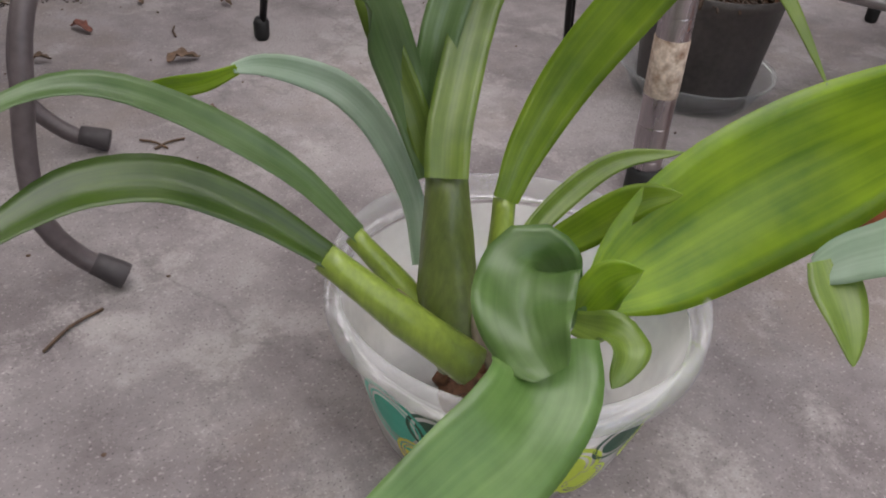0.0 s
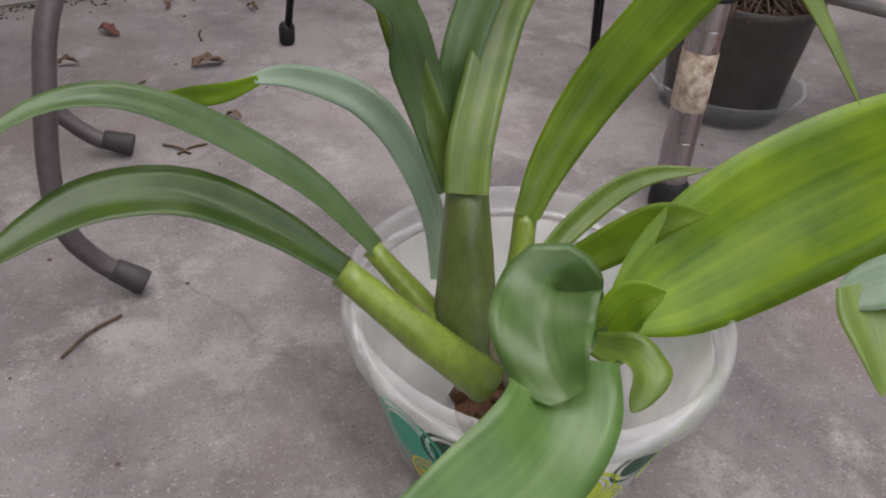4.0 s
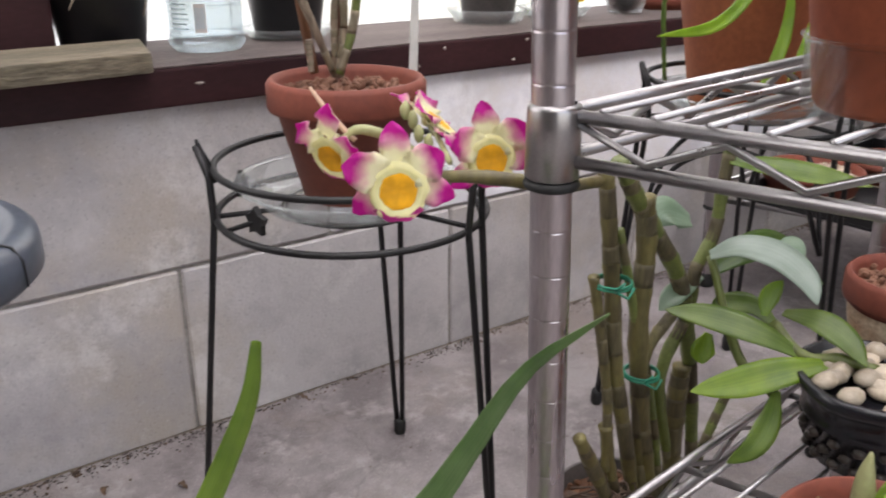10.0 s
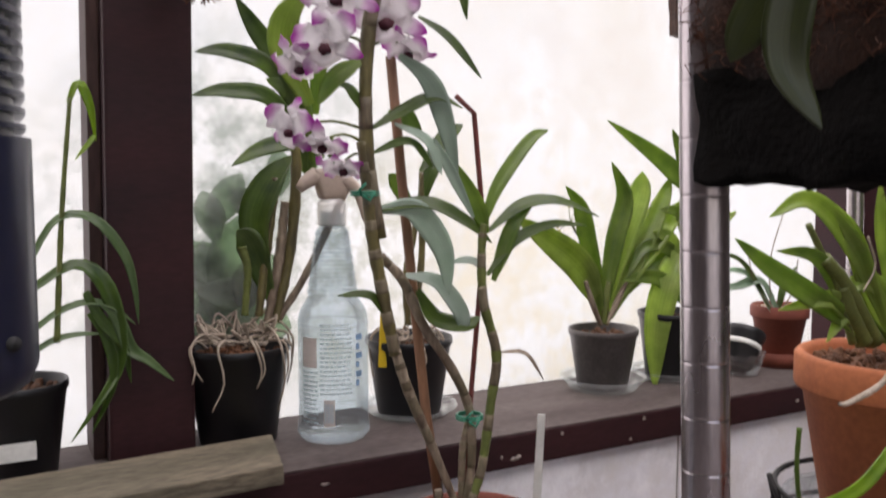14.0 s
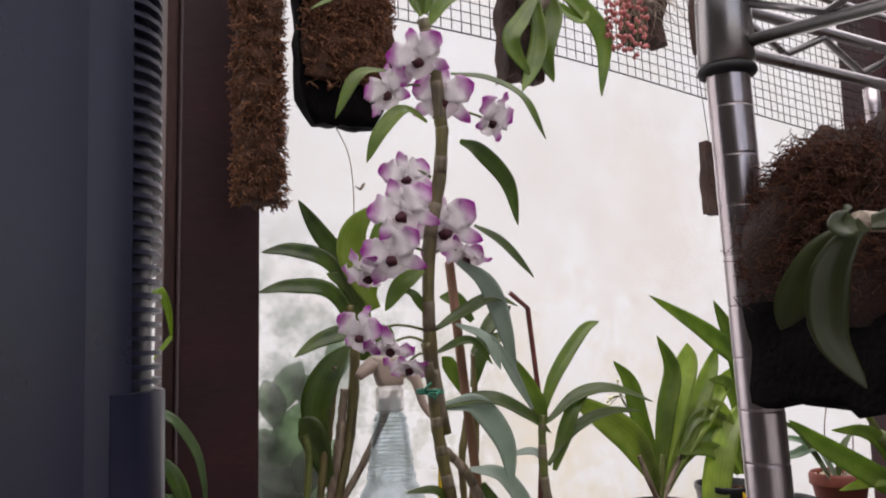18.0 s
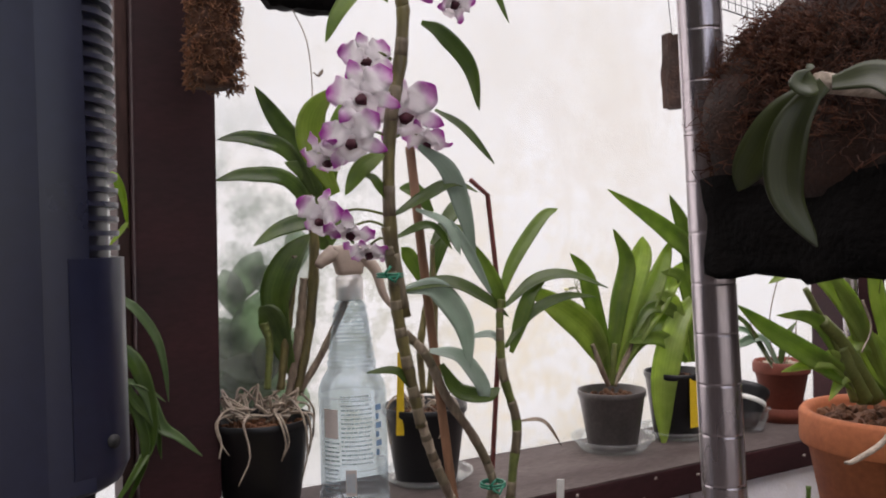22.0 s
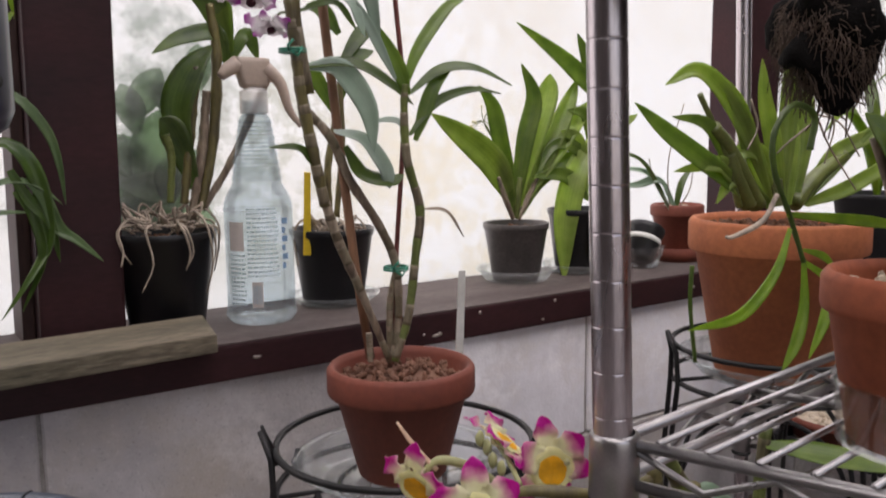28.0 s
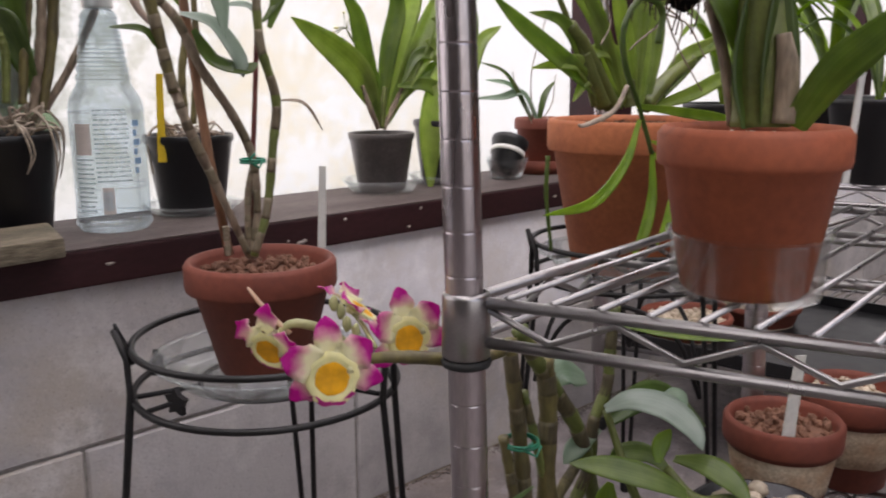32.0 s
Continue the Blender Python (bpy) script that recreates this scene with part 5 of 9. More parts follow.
def moss_mount(c):
    """A rounded black backing with a cushion of moss, hung by a wire."""
    t = thing("moss_mount", "rounded black mount cushioned with red-brown moss hanging at the window", "orchid mount", c)
    bm = block(-0.055, -0.014, -0.075, 0.055, 0.018, 0.13)
    bmesh.ops.subdivide_edges(bm, edges=bm.edges[:], cuts=11, use_grid_fill=True)
    for v in bm.verts:
        q = v.co.copy()
        low = max(0.0, (-0.025 - q.z) / 0.05)
        v.co.x *= (1 - 0.30 * low ** 2.4) * (1 + 0.3 * q.z)
        v.co.y *= 1 - 0.35 * low * low
        v.co += Vector((noise.noise(q * 60), noise.noise(q * 60 + Vector((4, 0, 0))), noise.noise(q * 60 + Vector((0, 4, 0))))) * 0.0035
    part("backing", bm, LINER, t)
    rnd = random.Random(6)
    bm = block(-0.050, -0.020, -0.022, 0.056, 0.010, 0.128)
    bmesh.ops.subdivide_edges(bm, edges=bm.edges[:], cuts=11, use_grid_fill=True)
    for v in bm.verts:
        q = v.co * 48
        v.co += Vector((noise.noise(q), 1.4 * noise.noise(q + Vector((6, 0, 0))), noise.noise(q + Vector((0, 6, 0))))) * 0.010
    part("moss_cushion", bm, MOSS, t)
    bm = bmesh.new()
    for k in range(700):
        p = Vector((rnd.uniform(-0.052, 0.058), -0.020, rnd.triangular(-0.035, 0.135, 0.08)))
        tufts(bm, p, Vector((0, -1, 0)), rnd, 4, 0.013, 0.0008)
    tagged(part("moss_fuzz", bm, MOSSHAIR, t), kind="stuff")
    part("hanging_wire", tube([(0, 0, 0.125), (0, 0.13 - c[1], 1.764 - c[2])], 0.0008, 6), IRON, t)
    part("air_root", tube([(-0.01, 0, -0.073), (0.005, -0.005, -0.11), (0.012, 0, -0.16), (0.010, 0, -0.20)], 0.0007, 5, n=12), ROOT, t)
    part("dead_leaf", leaf([(0.014, 0, -0.145), (0.020, -0.003, -0.150), (0.026, 0, -0.140)], 0.009, base=0.2, n=6, across=5), CANE_DRY, t)
    return t


def bark_mount(c, w, d, h, label, seed):
    """A split slab of bark: ragged splinters side by side, pointed at their ends."""
    rnd = random.Random(seed)
    t = thing("bark_mount", label, "orchid mount", c)
    bm = block(-w / 2, -d / 2, -h / 2, w / 2, d / 2, h / 2)
    bmesh.ops.subdivide_edges(bm, edges=bm.edges[:], cuts=9, use_grid_fill=True)
    for v in bm.verts:
        q = v.co * 40 + Vector((seed * 5.3, 0, 0))
        ragged = noise.noise(Vector((v.co.x * 120, seed * 2.1, 0)))
        f = v.co.z / h
        v.co.z += h * (0.30 * ragged * abs(f))
        v.co.x = v.co.x * (1 - 0.35 * abs(f)) + 0.15 * w * f
        v.co += Vector((noise.noise(q), noise.noise(q + Vector((9, 0, 0))), 0)) * w * 0.22
    part("bark", bm, BARKSLAB, t, smooth=False)
    for k in range(5):
        x, z = rnd.uniform(-0.45, 0.45) * w, rnd.uniform(-0.45, 0.1) * h
        part("splinter", tube([(x, -d / 2, z + 0.25 * h), (x * 1.1, -d / 2 - 0.003, z), (x * 1.3 - 0.002, -d / 2 - 0.001, z - 0.14 * h)], (0.12 * w, 0.10 * w, 0.01 * w), 5, n=6), BARKSLAB, t, smooth=False)
    part("hanging_wire", tube([(0, 0, h / 2 - 0.012), (0.002, 0.13 - c[1], 1.764 - c[2])], 0.0006, 6), IRON, t)
    return t


def bark_mount(c, w, d, h, label, seed):
    t = thing("bark_mount", label, "orchid mount", c)
    bm = block(-w / 2, -d / 2, -h / 2, w / 2, d / 2, h / 2)
    bmesh.ops.subdivide_edges(bm, edges=bm.edges[:], cuts=7, use_grid_fill=True)
    for v in bm.verts:
        q = v.co * 34 + Vector((seed * 5.3, 0, 0))
        v.co += Vector((noise.noise(q), noise.noise(q + Vector((9, 0, 0))), 1.4 * noise.noise(Vector((v.co.x * 90, seed, 0))))) * w * 0.16
    part("bark", bm, BARKSLAB, t, smooth=False)
    part("hanging_wire", tube([(0, 0, h / 2 - 0.006), (0.002, 0.13 - c[1], 1.764 - c[2])], 0.0006, 6), IRON, t)
    return t


def pink_sprays(t, at):
    """Drooping strings of small coral flowers and fine roots."""
    rnd = random.Random(12)
    c = Vector(at) - t.matrix_world.translation
    for k in range(8):
        x = rnd.uniform(-0.03, 0.035)
        p = [c + Vector((x, 0, 0.03)), c + Vector((x - 0.004, -0.01, -0.01)), c + Vector((x - 0.006, -0.012, -0.05 - rnd.uniform(0, 0.03)))]
        sp = part("flower_spray", tube(p, 0.0006, 5, n=8), CANE_GREEN, t)
        for q in spline(p, 8)[2:]:
            for j in range(2):
                part("tiny_flower", blob(q + Vector((rnd.uniform(-.005, .005), rnd.uniform(-.004, .004), rnd.uniform(-.003, .003))), (0.0036, 0.0032, 0.0038), rough=0.6, seed=k + j, sub=1), PINKFL, sp)
    bm = bmesh.new()
    for k in range(160):
        p = c + Vector((rnd.uniform(0.0, 0.07), rnd.uniform(-.01, .02), rnd.uniform(-0.01, 0.05)))
        e = p + Vector((rnd.uniform(-.02, .03), rnd.uniform(-.02, .01), rnd.uniform(-.04, .01)))
        tube([p, p.lerp(e, .5) + Vector((0, -.004, .003)), e], 0.0006, 3, bm)
    tagged(part("root_fuzz", bm, ROOT, t), kind="stuff")


def coir_ball(c):
    t = thing("coir_basket", "hanging basket of shaggy brown coir with a black underside", "hanging basket", c)
    rnd = random.Random(31)
    bm = block(-0.062, -0.050, -0.020, 0.120, 0.055, 0.066)
    bmesh.ops.subdivide_edges(bm, edges=bm.edges[:], cuts=9, use_grid_fill=True)
    for v in bm.verts:
        q = v.co.copy()
        f = max(0.0, q.z) / 0.066
        v.co.x = 0.015 + (q.x - 0.015) * (1 - 0.3 * f * f)
        v.co.y *= 1 - 0.3 * f * f
        v.co += Vector((noise.noise(q * 26), noise.noise(q * 26 + Vector((7, 0, 0))), 0.6 * noise.noise(q * 26 + Vector((0, 7, 0))))) * 0.013
    part("coir_mass", bm, COIR, t)
    bm = block(-0.060, -0.049, -0.055, 0.124, 0.054, -0.012)
    bmesh.ops.subdivide_edges(bm, edges=bm.edges[:], cuts=11, use_grid_fill=True)
    for v in bm.verts:
        q = v.co.copy()
        v.co += Vector((noise.noise(q * 40), noise.noise(q * 40 + Vector((5, 0, 0))), 1.3 * noise.noise(q * 70 + Vector((0, 5, 0))))) * 0.006
    part("liner", bm, LINER, t, "black underside")
    bm = bmesh.new()
    for k in range(15000):
        p = Vector((rnd.uniform(-0.062, 0.115), rnd.choice((-0.049, 0.05, rnd.uniform(-.05, .05))), rnd.triangular(-0.014, 0.066, 0.05)))
        if abs(p.y) < 0.045:
            p.x = rnd.choice((-0.061, 0.115)) if rnd.random() < 0.6 else p.x
            p.z = p.z if abs(p.x) > 0.058 else 0.062
        f = max(0.0, p.z) / 0.066
        p.x, p.y = 0.015 + (p.x - 0.015) * (1 - 0.3 * f * f), p.y * (1 - 0.3 * f * f)
        n = Vector((p.x - 0.015, p.y, p.z * 0.5)).normalized()
        e = p + n * rnd.uniform(0, 0.003) + Vector((rnd.uniform(-1, 1), rnd.uniform(-1, 1), rnd.uniform(-1, 0.5))) * 0.0085
        mid = p.lerp(e, .5) + n * 0.0025 + Vector((rnd.uniform(-1, 1), rnd.uniform(-1, 1), rnd.uniform(-1, 1))) * 0.005
        tube([p, p.lerp(mid, .6) + n * 0.002, mid, e], 0.00022, 3, bm)
    tagged(part("fibre_fuzz", bm, FIBRE, t), kind="stuff")
    part("hanging_wire", tube([(0.015, 0, 0.06), (0.03, 0.0, 0.892 + 0.030 - c[2])], 0.001, 6), IRON, t)
    rnd2 = random.Random(3)
    for k in range(9):
        part("grass_tuft", tube([(0.0, -0.02, 0.06), (rnd2.uniform(-.015, .015), -0.025, 0.075), (rnd2.uniform(-.03, .03), -0.03, 0.08 + rnd2.uniform(-.01, .012))], (0.0009, 0.0003), 4, n=6), LEAF_MID, t)


def root_basket(c, top):
    """A dark basket of roots that hang down loose."""
    t = thing("root_basket", "dark hanging basket with loose dangling roots", "hanging basket", c)
    part("basket", blob((0, 0, 0.055), (0.042, 0.042, 0.055), rough=0.8, seed=14, sub=4), LINER, t)
    rnd = random.Random(77)
    for k in range(16):
        a, q = rnd.uniform(0, 6.283), rnd.uniform(0.01, 0.045)
        x, y = q * math.cos(a), q * math.sin(a)
        drop = rnd.uniform(0.012, 0.045)
        part("root", tube([(x, y, 0.01), (x + rnd.uniform(-.004, .004), y + rnd.uniform(-.004, .004), -drop * 0.5), (x + rnd.uniform(-.008, .008), y + rnd.uniform(-.008, .008), -drop)], (0.0013, 0.0007), 5, n=8), DARKROOT, t)
    bm = bmesh.new()
    for k in range(1700):
        z, a = rnd.uniform(-0.95, 1), rnd.uniform(0, 6.283)
        q = math.sqrt(1 - z * z)
        p = Vector((q * math.cos(a) * 0.042, q * math.sin(a) * 0.042, 0.055 + z * 0.055))
        e = p + Vector((math.cos(a) * 0.003 + rnd.uniform(-.005, .005), math.sin(a) * 0.003 + rnd.uniform(-.012, .012), rnd.uniform(-0.034, 0.010)))
        tube([p, p.lerp(e, 0.5) + Vector((rnd.uniform(-.006, .006), rnd.uniform(-.006, .006), 0.002)), e], 0.0004, 3, bm)
    tagged(part("root_fuzz", bm, DARKROOT, t), kind="stuff")
    part("hanging_wire", tube([(0, 0, 0.09), (0, 0, top - c[2])], 0.001, 6), IRON, t)
    return t


DARKROOT = mat("dark_roots", (0.13, 0.085, 0.06), 0.85, var=0.25, scale=80, fine=500, bump=0.3)

# ---- black mesh across the top of the window ----
mesh = thing("hanging_mesh", "black square mesh hanging across the top of the window", "mesh", (0.3, 0.118, 1.15))
MESHW = mat("black_mesh_wire", (0.02, 0.02, 0.02), 0.5, var=0.1, bump=0)
bm = bmesh.new()
X0, X1, PITCH = -0.35, 1.35, 0.0155


def edge_z(x):
    return -0.089 * (x - 0.3) + 0.0 + 0.012 * math.sin((x + 0.03) * 4.5)


k = 0
while X0 + k * PITCH < X1:
    x = X0 + k * PITCH
    tube([(x - 0.3, 0.002 * math.sin(k), edge_z(x)), (x - 0.3 + 0.004, 0.01, edge_z(x) + 0.2), (x - 0.3 + 0.004, 0.02, 0.5)], 0.0008, 4, bm)
    k += 1
for j in range(30):
    tube([(x - 0.3, 0.003 + 0.0004 * j, edge_z(x) + j * PITCH) for x in np.linspace(X0, X1, 24)], 0.0008 if j else 0.0013, 4, bm)
tagged(part("netting", bm, MESHW, mesh), kind="stuff")
part("top_batten", block(-0.65, 0.012, 0.46, 1.05, 0.03, 0.50, 0.002), MAROON, mesh, smooth=False)
part("batten_bracket", block(-0.4, 0.02, 0.49, -0.38, 0.03, 0.62, 0.002), IRON, mesh, smooth=False)

# ---- spray bottle ----
bottle = thing("spray_bottle", "clear plastic spray bottle with a blue-lettered label and white trigger head", "spray bottle", (0.092, 0.085, SILL))
body = part("bottle_body", lathe([(0, 0.001), (0.036, 0.0), (0.0415, 0.006), (0.0420, 0.012), (0.0400, 0.018), (0.0405, 0.024), (0.0405, 0.132), (0.0400, 0.142), (0.0375, 0.150), (0.0335, 0.157), (0.0300, 0.163)]
                                  + [(0.0285 - 0.00068 * k + (0.0017 if k % 2 else 0), 0.167 + k * 0.0047) for k in range(16)] + [(0.0170, 0.243), (0.0140, 0.246), (0.0135, 0.262), (0.012, 0.262), (0.012, 0.245)], 40), clear_mat("bottle_plastic", (0.76, 0.81, 0.83), 0.03, 0.15, 1.45), bottle)
body.visible_shadow = False
RIBS = clear_mat("rib_plastic", (0.80, 0.84, 0.86), 0.12, 0.2, 1.45)
for k in range(15):
    part("neck_rib", ring((0, 0, 0.1695 + k * 0.0048), 0.0292 - 0.00068 * k, 0.0004, 36), RIBS, bottle).visible_shadow = False
for r, z in ((0.0420, 0.009), (0.0412, 0.017), (0.0408, 0.134), (0.0405, 0.050)):
    part("moulded_line", ring((0, 0, z), r, 0.0005, 40), RIBS, bottle).visible_shadow = False
mat("white_trigger", (0.56, 0.46, 0.38), 0.45, var=0.06, bump=0.04, sub=0.3)
part("collar", lathe([(0.0135, 0.246)] + [(0.0163 + (0.0008 if k % 2 else 0), 0.247 + k * 0.0026) for k in range(11)] + [(0.012, 0.277), (0.0, 0.277)], 30), clear_mat("cloudy_collar", (0.95, 0.93, 0.91), 0.30, 0.3, 1.25), bottle, "ribbed cloudy collar")
head = block(-0.022, -0.010, 0.276, 0.024, 0.010, 0.312, 0.006)
for q in head.verts:
    lift = (q.co.z - 0.276) / 0.042
    q.co.x = q.co.x * (0.62 + 0.38 * lift) - 0.004 * lift
part("spray_head", head, MATS["white_trigger"], bottle, "beige spray head")
part("nozzle", tube([(-0.018, 0, 0.304), (-0.032, -0.002, 0.296), (-0.040, -0.003, 0.288)], (0.010, 0.008, 0.005), 14, n=6), MATS["white_trigger"], bottle)
part("trigger", tube([(0.014, -0.004, 0.300), (0.030, -0.010, 0.282), (0.038, -0.014, 0.252), (0.052, -0.016, 0.232)], (0.009, 0.007, 0.005, 0.003), 10, n=14), MATS["white_trigger"], bottle, "beige trigger")
INK = mat("blue_print", (0.24, 0.40, 0.62), 0.5, var=0.1, bump=0)
GREYINK = mat("grey_print", (0.52, 0.64, 0.70), 0.5, var=0.1, bump=0)
PALELAB = mat("pale_label", (0.66, 0.60, 0.56), 0.5, var=0.05, bump=0)


def on_bottle(a0, a1, z0, z1, m, name, off=0.0006):
    bm = bmesh.new()
    n = 8
    lo = [bm.verts.new(((0.0405 + off) * math.cos(a), (0.0405 + off) * math.sin(a), z0)) for a in np.linspace(a0, a1, n)]
    hi = [bm.verts.new(((0.0405 + off) * math.cos(a), (0.0405 + off) * math.sin(a), z1)) for a in np.linspace(a0, a1, n)]
    for k in range(n - 1):
        bm.faces.new((lo[k], lo[k + 1], hi[k + 1], hi[k]))
    part(name, bm, m, bottle)


CB = math.atan2(-0.93, -0.38)
on_bottle(CB - 0.95, CB - 0.45, 0.088, 0.122, PALELAB, "label_patch")
on_bottle(CB - 0.25, CB + 0.05, 0.022, 0.052, PALELAB, "barcode_patch")
for k in range(9):
    on_bottle(CB - 0.22 + k * 0.028, CB - 0.22 + k * 0.028 + (0.012 if k % 3 else 0.02), 0.026, 0.048, GREYINK, "barcode_bar", 0.0011)
rnd = random.Random(17)
for col, (a0, a1) in enumerate(((CB - 0.35, CB + 0.55), (CB - 0.95, CB - 0.42))):
    z = 0.136 if col == 0 else 0.082
    while z > (0.058 if col == 0 else 0.024):
        a = a0
        while a < a1 - 0.05:
            wd = rnd.uniform(0.04, 0.14)
            on_bottle(a, min(a + wd, a1), z, z + 0.0018, GREYINK, "print_bar", 0.0008)
            a += wd + 0.035
        z -= 0.0052
for k in range(6):
    on_bottle(CB + 0.68, CB + 0.80 + 0.10 * (k % 2), 0.066 + k * 0.0105, 0.0725 + k * 0.0105, INK, "blue_letter_bar", 0.0009)

# ---- pots on the shelves and the floor ----
cane_pot = plastic_pot((0.215, -0.465, 0.004), 0.060, 0.098, GREYPOT, "dark plastic pot of a cane orchid standing on the floor", taper=0.8)
chips(0.054, 0.090, 60, 0.013, BARK, cane_pot, seed=41)
saucer((0.215, -0.465, 0.0), 0.068, 0.026, "clear plastic saucer under a dark pot on the floor")
SHELF1, SHELF2 = 0.157 + 0.0382, 0.440 + 0.0382
pot_r = clay_pot((0.145, -0.660, SHELF2 + 0.002), 0.0505, 0.091, TERRA_MID, "red terracotta pot in a clear saucer on the wire shelf", rim=0.0225, taper=0.68)
chips(0.043, 0.084, 80, 0.010, PEBBLE, pot_r, seed=42)
saucer((0.147, -0.660, SHELF2), 0.0448, 0.034, "deep clear plastic saucer round a clay pot on the shelf", FROSTED, 0.88)
urn = thing("glazed_pot", "dark glazed pot with an embossed band heaped with pale pebbles", "flower pot", (0.300, -0.612, SHELF1))
bm = lathe([(0, 0), (0.032, 0), (0.037, 0.003), (0.0445, 0.034), (0.0475, 0.037), (0.0465, 0.040), (0.0480, 0.056), (0.0560, 0.0595), (0.0575, 0.064), (0.0565, 0.0685), (0.0520, 0.069), (0.0475, 0.060), (0, 0.055)], 36)
for v in bm.verts:
    if v.co.z > 0.056:
        v.co.xy *= 1 + 0.025 * math.cos(6 * math.atan2(v.co.y, v.co.x))
glaze = mat("dark_glaze", (0.011, 0.011, 0.015), 0.22, var=0.25, scale=30, fine=200, bump=0.15)
part("pot_body", bm, glaze, urn)
worn = mat("worn_brown_glaze", (0.05, 0.036, 0.028), 0.4, var=0.3, scale=90, bump=0.3)
for row, (z, r) in enumerate(((0.010, 0.0385), (0.019, 0.0408), (0.028, 0.0430))):
    for k in range(16):
        a = (k + 0.5 * (row % 2)) / 16 * 6.2832
        part("embossed_scale", blob((r * math.cos(a), r * math.sin(a), z), (0.0052, 0.0052, 0.0042), rough=0.2, seed=k, sub=1), worn, urn)
rnd = random.Random(44)
for k in range(34):
    a, q = rnd.uniform(0, 6.283), 0.042 * math.sqrt(rnd.random())
    part("pebble", blob((q * math.cos(a), q * math.sin(a), 0.062 + rnd.uniform(0, 0.007)), (rnd.uniform(.008, .013), rnd.uniform(.007, .010), rnd.uniform(.005, .008)), rough=0.2, seed=k, sub=2), PEBBLE, urn)
for x, y, r, h, lab, kind in ((0.434, -0.565, 0.053, 0.095, "terracotta pot of reddish gravel with a white plant label", PUMICE), (0.545, -0.585, 0.052, 0.10, "terracotta pot with a pale worn band on the low shelf", PEBBLE),
                              (0.156, -0.700, 0.060, 0.056, "shallow terracotta bowl of bark with a small bulb", BARK), (0.46, -0.72, 0.06, 0.10, "terracotta pot at the back of the low shelf", BARK)):
    p = clay_pot((x, y, SHELF1), r, h, TERRA, lab)
    if r > 0.05 and y > -0.6:
        rb, hi = r * 0.68, h * 0.70
        edge = [(rb + (r * 0.965 - rb) * z / h + r * 0.012 * z / hi + 0.0006, z) for z in (0.030, 0.040, 0.052, hi)]
        bm = lathe([(edge[0][0] - 0.002, 0.030)] + edge + [(edge[3][0] - 0.002, hi)], 48)
        for v in bm.verts:
            if v.co.z < 0.045:
                v.co.z += 0.005 * noise.noise(v.co * 45)
        part("lime_crust", bm, mat("lime_crust", (0.52, 0.43, 0.32), 0.9, var=0.25, scale=40, fine=300, bump=0.4, dark=(0.36, 0.22, 0.13)), p, "pale lime crust below the rim")
    chips(r * 0.88, h - 0.007, 70, 0.009 if kind is PEBBLE else 0.013, kind, p, seed=int(x * 1000))
plant_tag((0.402, -0.585, 0.300), 0.062, 0.014, MATS["white_tag"], "white plastic plant label in a gravel pot")
bowlplant = thing("sprouting_orchid", "small sprouting orchid bulb with yellow-green leaves", "orchid", (0.145, -0.69, SHELF1 + 0.05))
part("bulb", blob((0, 0, 0.012), (0.018, 0.015, 0.016), seed=4), mat("grey_green_bulb", (0.16, 0.15, 0.09), 0.6, var=0.2), bowlplant)
for dx, dy, dz, w in ((-0.02, -0.02, 0.05, 0.016), (0.02, -0.035, 0.055, 0.018), (0.04, -0.01, 0.045, 0.016)):
    part("leaf", leaf([(0, 0, 0.01), (dx * 0.3, dy * 0.3, dz * 0.6), (dx, dy, dz), (dx * 2, dy * 2.2, dz * 0.9)], w, face=(-.4, -.7, .5), base=0.4), LEAF_BRIGHT, bowlplant)
for k in range(4):
    part("root", tube([(0, 0, 0.006), (-0.014, -0.008 + 0.005 * k, 0.008), (-0.028, -0.012 + 0.008 * k, 0.001)], 0.0008, 5, n=8), ROOT, bowlplant)
for line in ([(0.149, -0.685, 0.268), (0.150, -0.684, 0.279), (0.151, -0.683, 0.289), (0.152, -0.683, 0.300)], [(0.165, -0.695, 0.265), (0.165, -0.694, 0.276), (0.167, -0.694, 0.288), (0.169, -0.695, 0.299)], [(0.171, -0.709, 0.267), (0.170, -0.710, 0.273), (0.168, -0.710, 0.280), (0.167, -0.710, 0.287)]):
    o = bowlplant.matrix_world.translation
    part("shoot", tube([Vector(q) - o for q in line], (0.0062, 0.0058, 0.0042, 0.0010), 12, n=10), CANE_PALE, bowlplant)
rnd = random.Random(51)
for k, (x, y) in enumerate(((0.175, -0.625), (0.190, -0.650), (0.215, -0.640))):
    bm = bmesh.new()
    rows = [[bm.verts.new((0.042 * math.cos(a) * s, 0.042 * math.sin(a) * s, z)) for a in np.linspace(0.2, 2.1 + 0.3 * k, 10)] for s, z in ((1, 0), (1.12, 0.055), (1.04, 0.055), (0.92, 0.0))]
    for a, b in zip(rows, rows[1:] + rows[:1]):
        for j in range(9):
            bm.faces.new((a[j], a[j + 1], b[j + 1], b[j]))
    shard = solo("clay_shard", bm, TERRA_PALE, "curved piece of a broken clay pot on the floor", "pot shard", "clay shards")
    shard.matrix_world = pose(x, y - 0.03, 0.002, 0, 0, 150 + 20 * k)
for x, y, r, h, m, lab in ((0.90, -0.19, 0.075, 0.035, TERRA, "shallow terracotta dish of stones on the far shelf"), (1.05, -0.24, 0.07, 0.035, TERRA, "shallow terracotta dish of gravel on the far shelf")):
    p = clay_pot((x, y, 0.140 + 0.0422), r, h, m, lab, rim=0.012, taper=0.85)
    chips(r * 0.88, h - 0.004, 60, 0.014, PEBBLE, p, seed=int(x * 100))
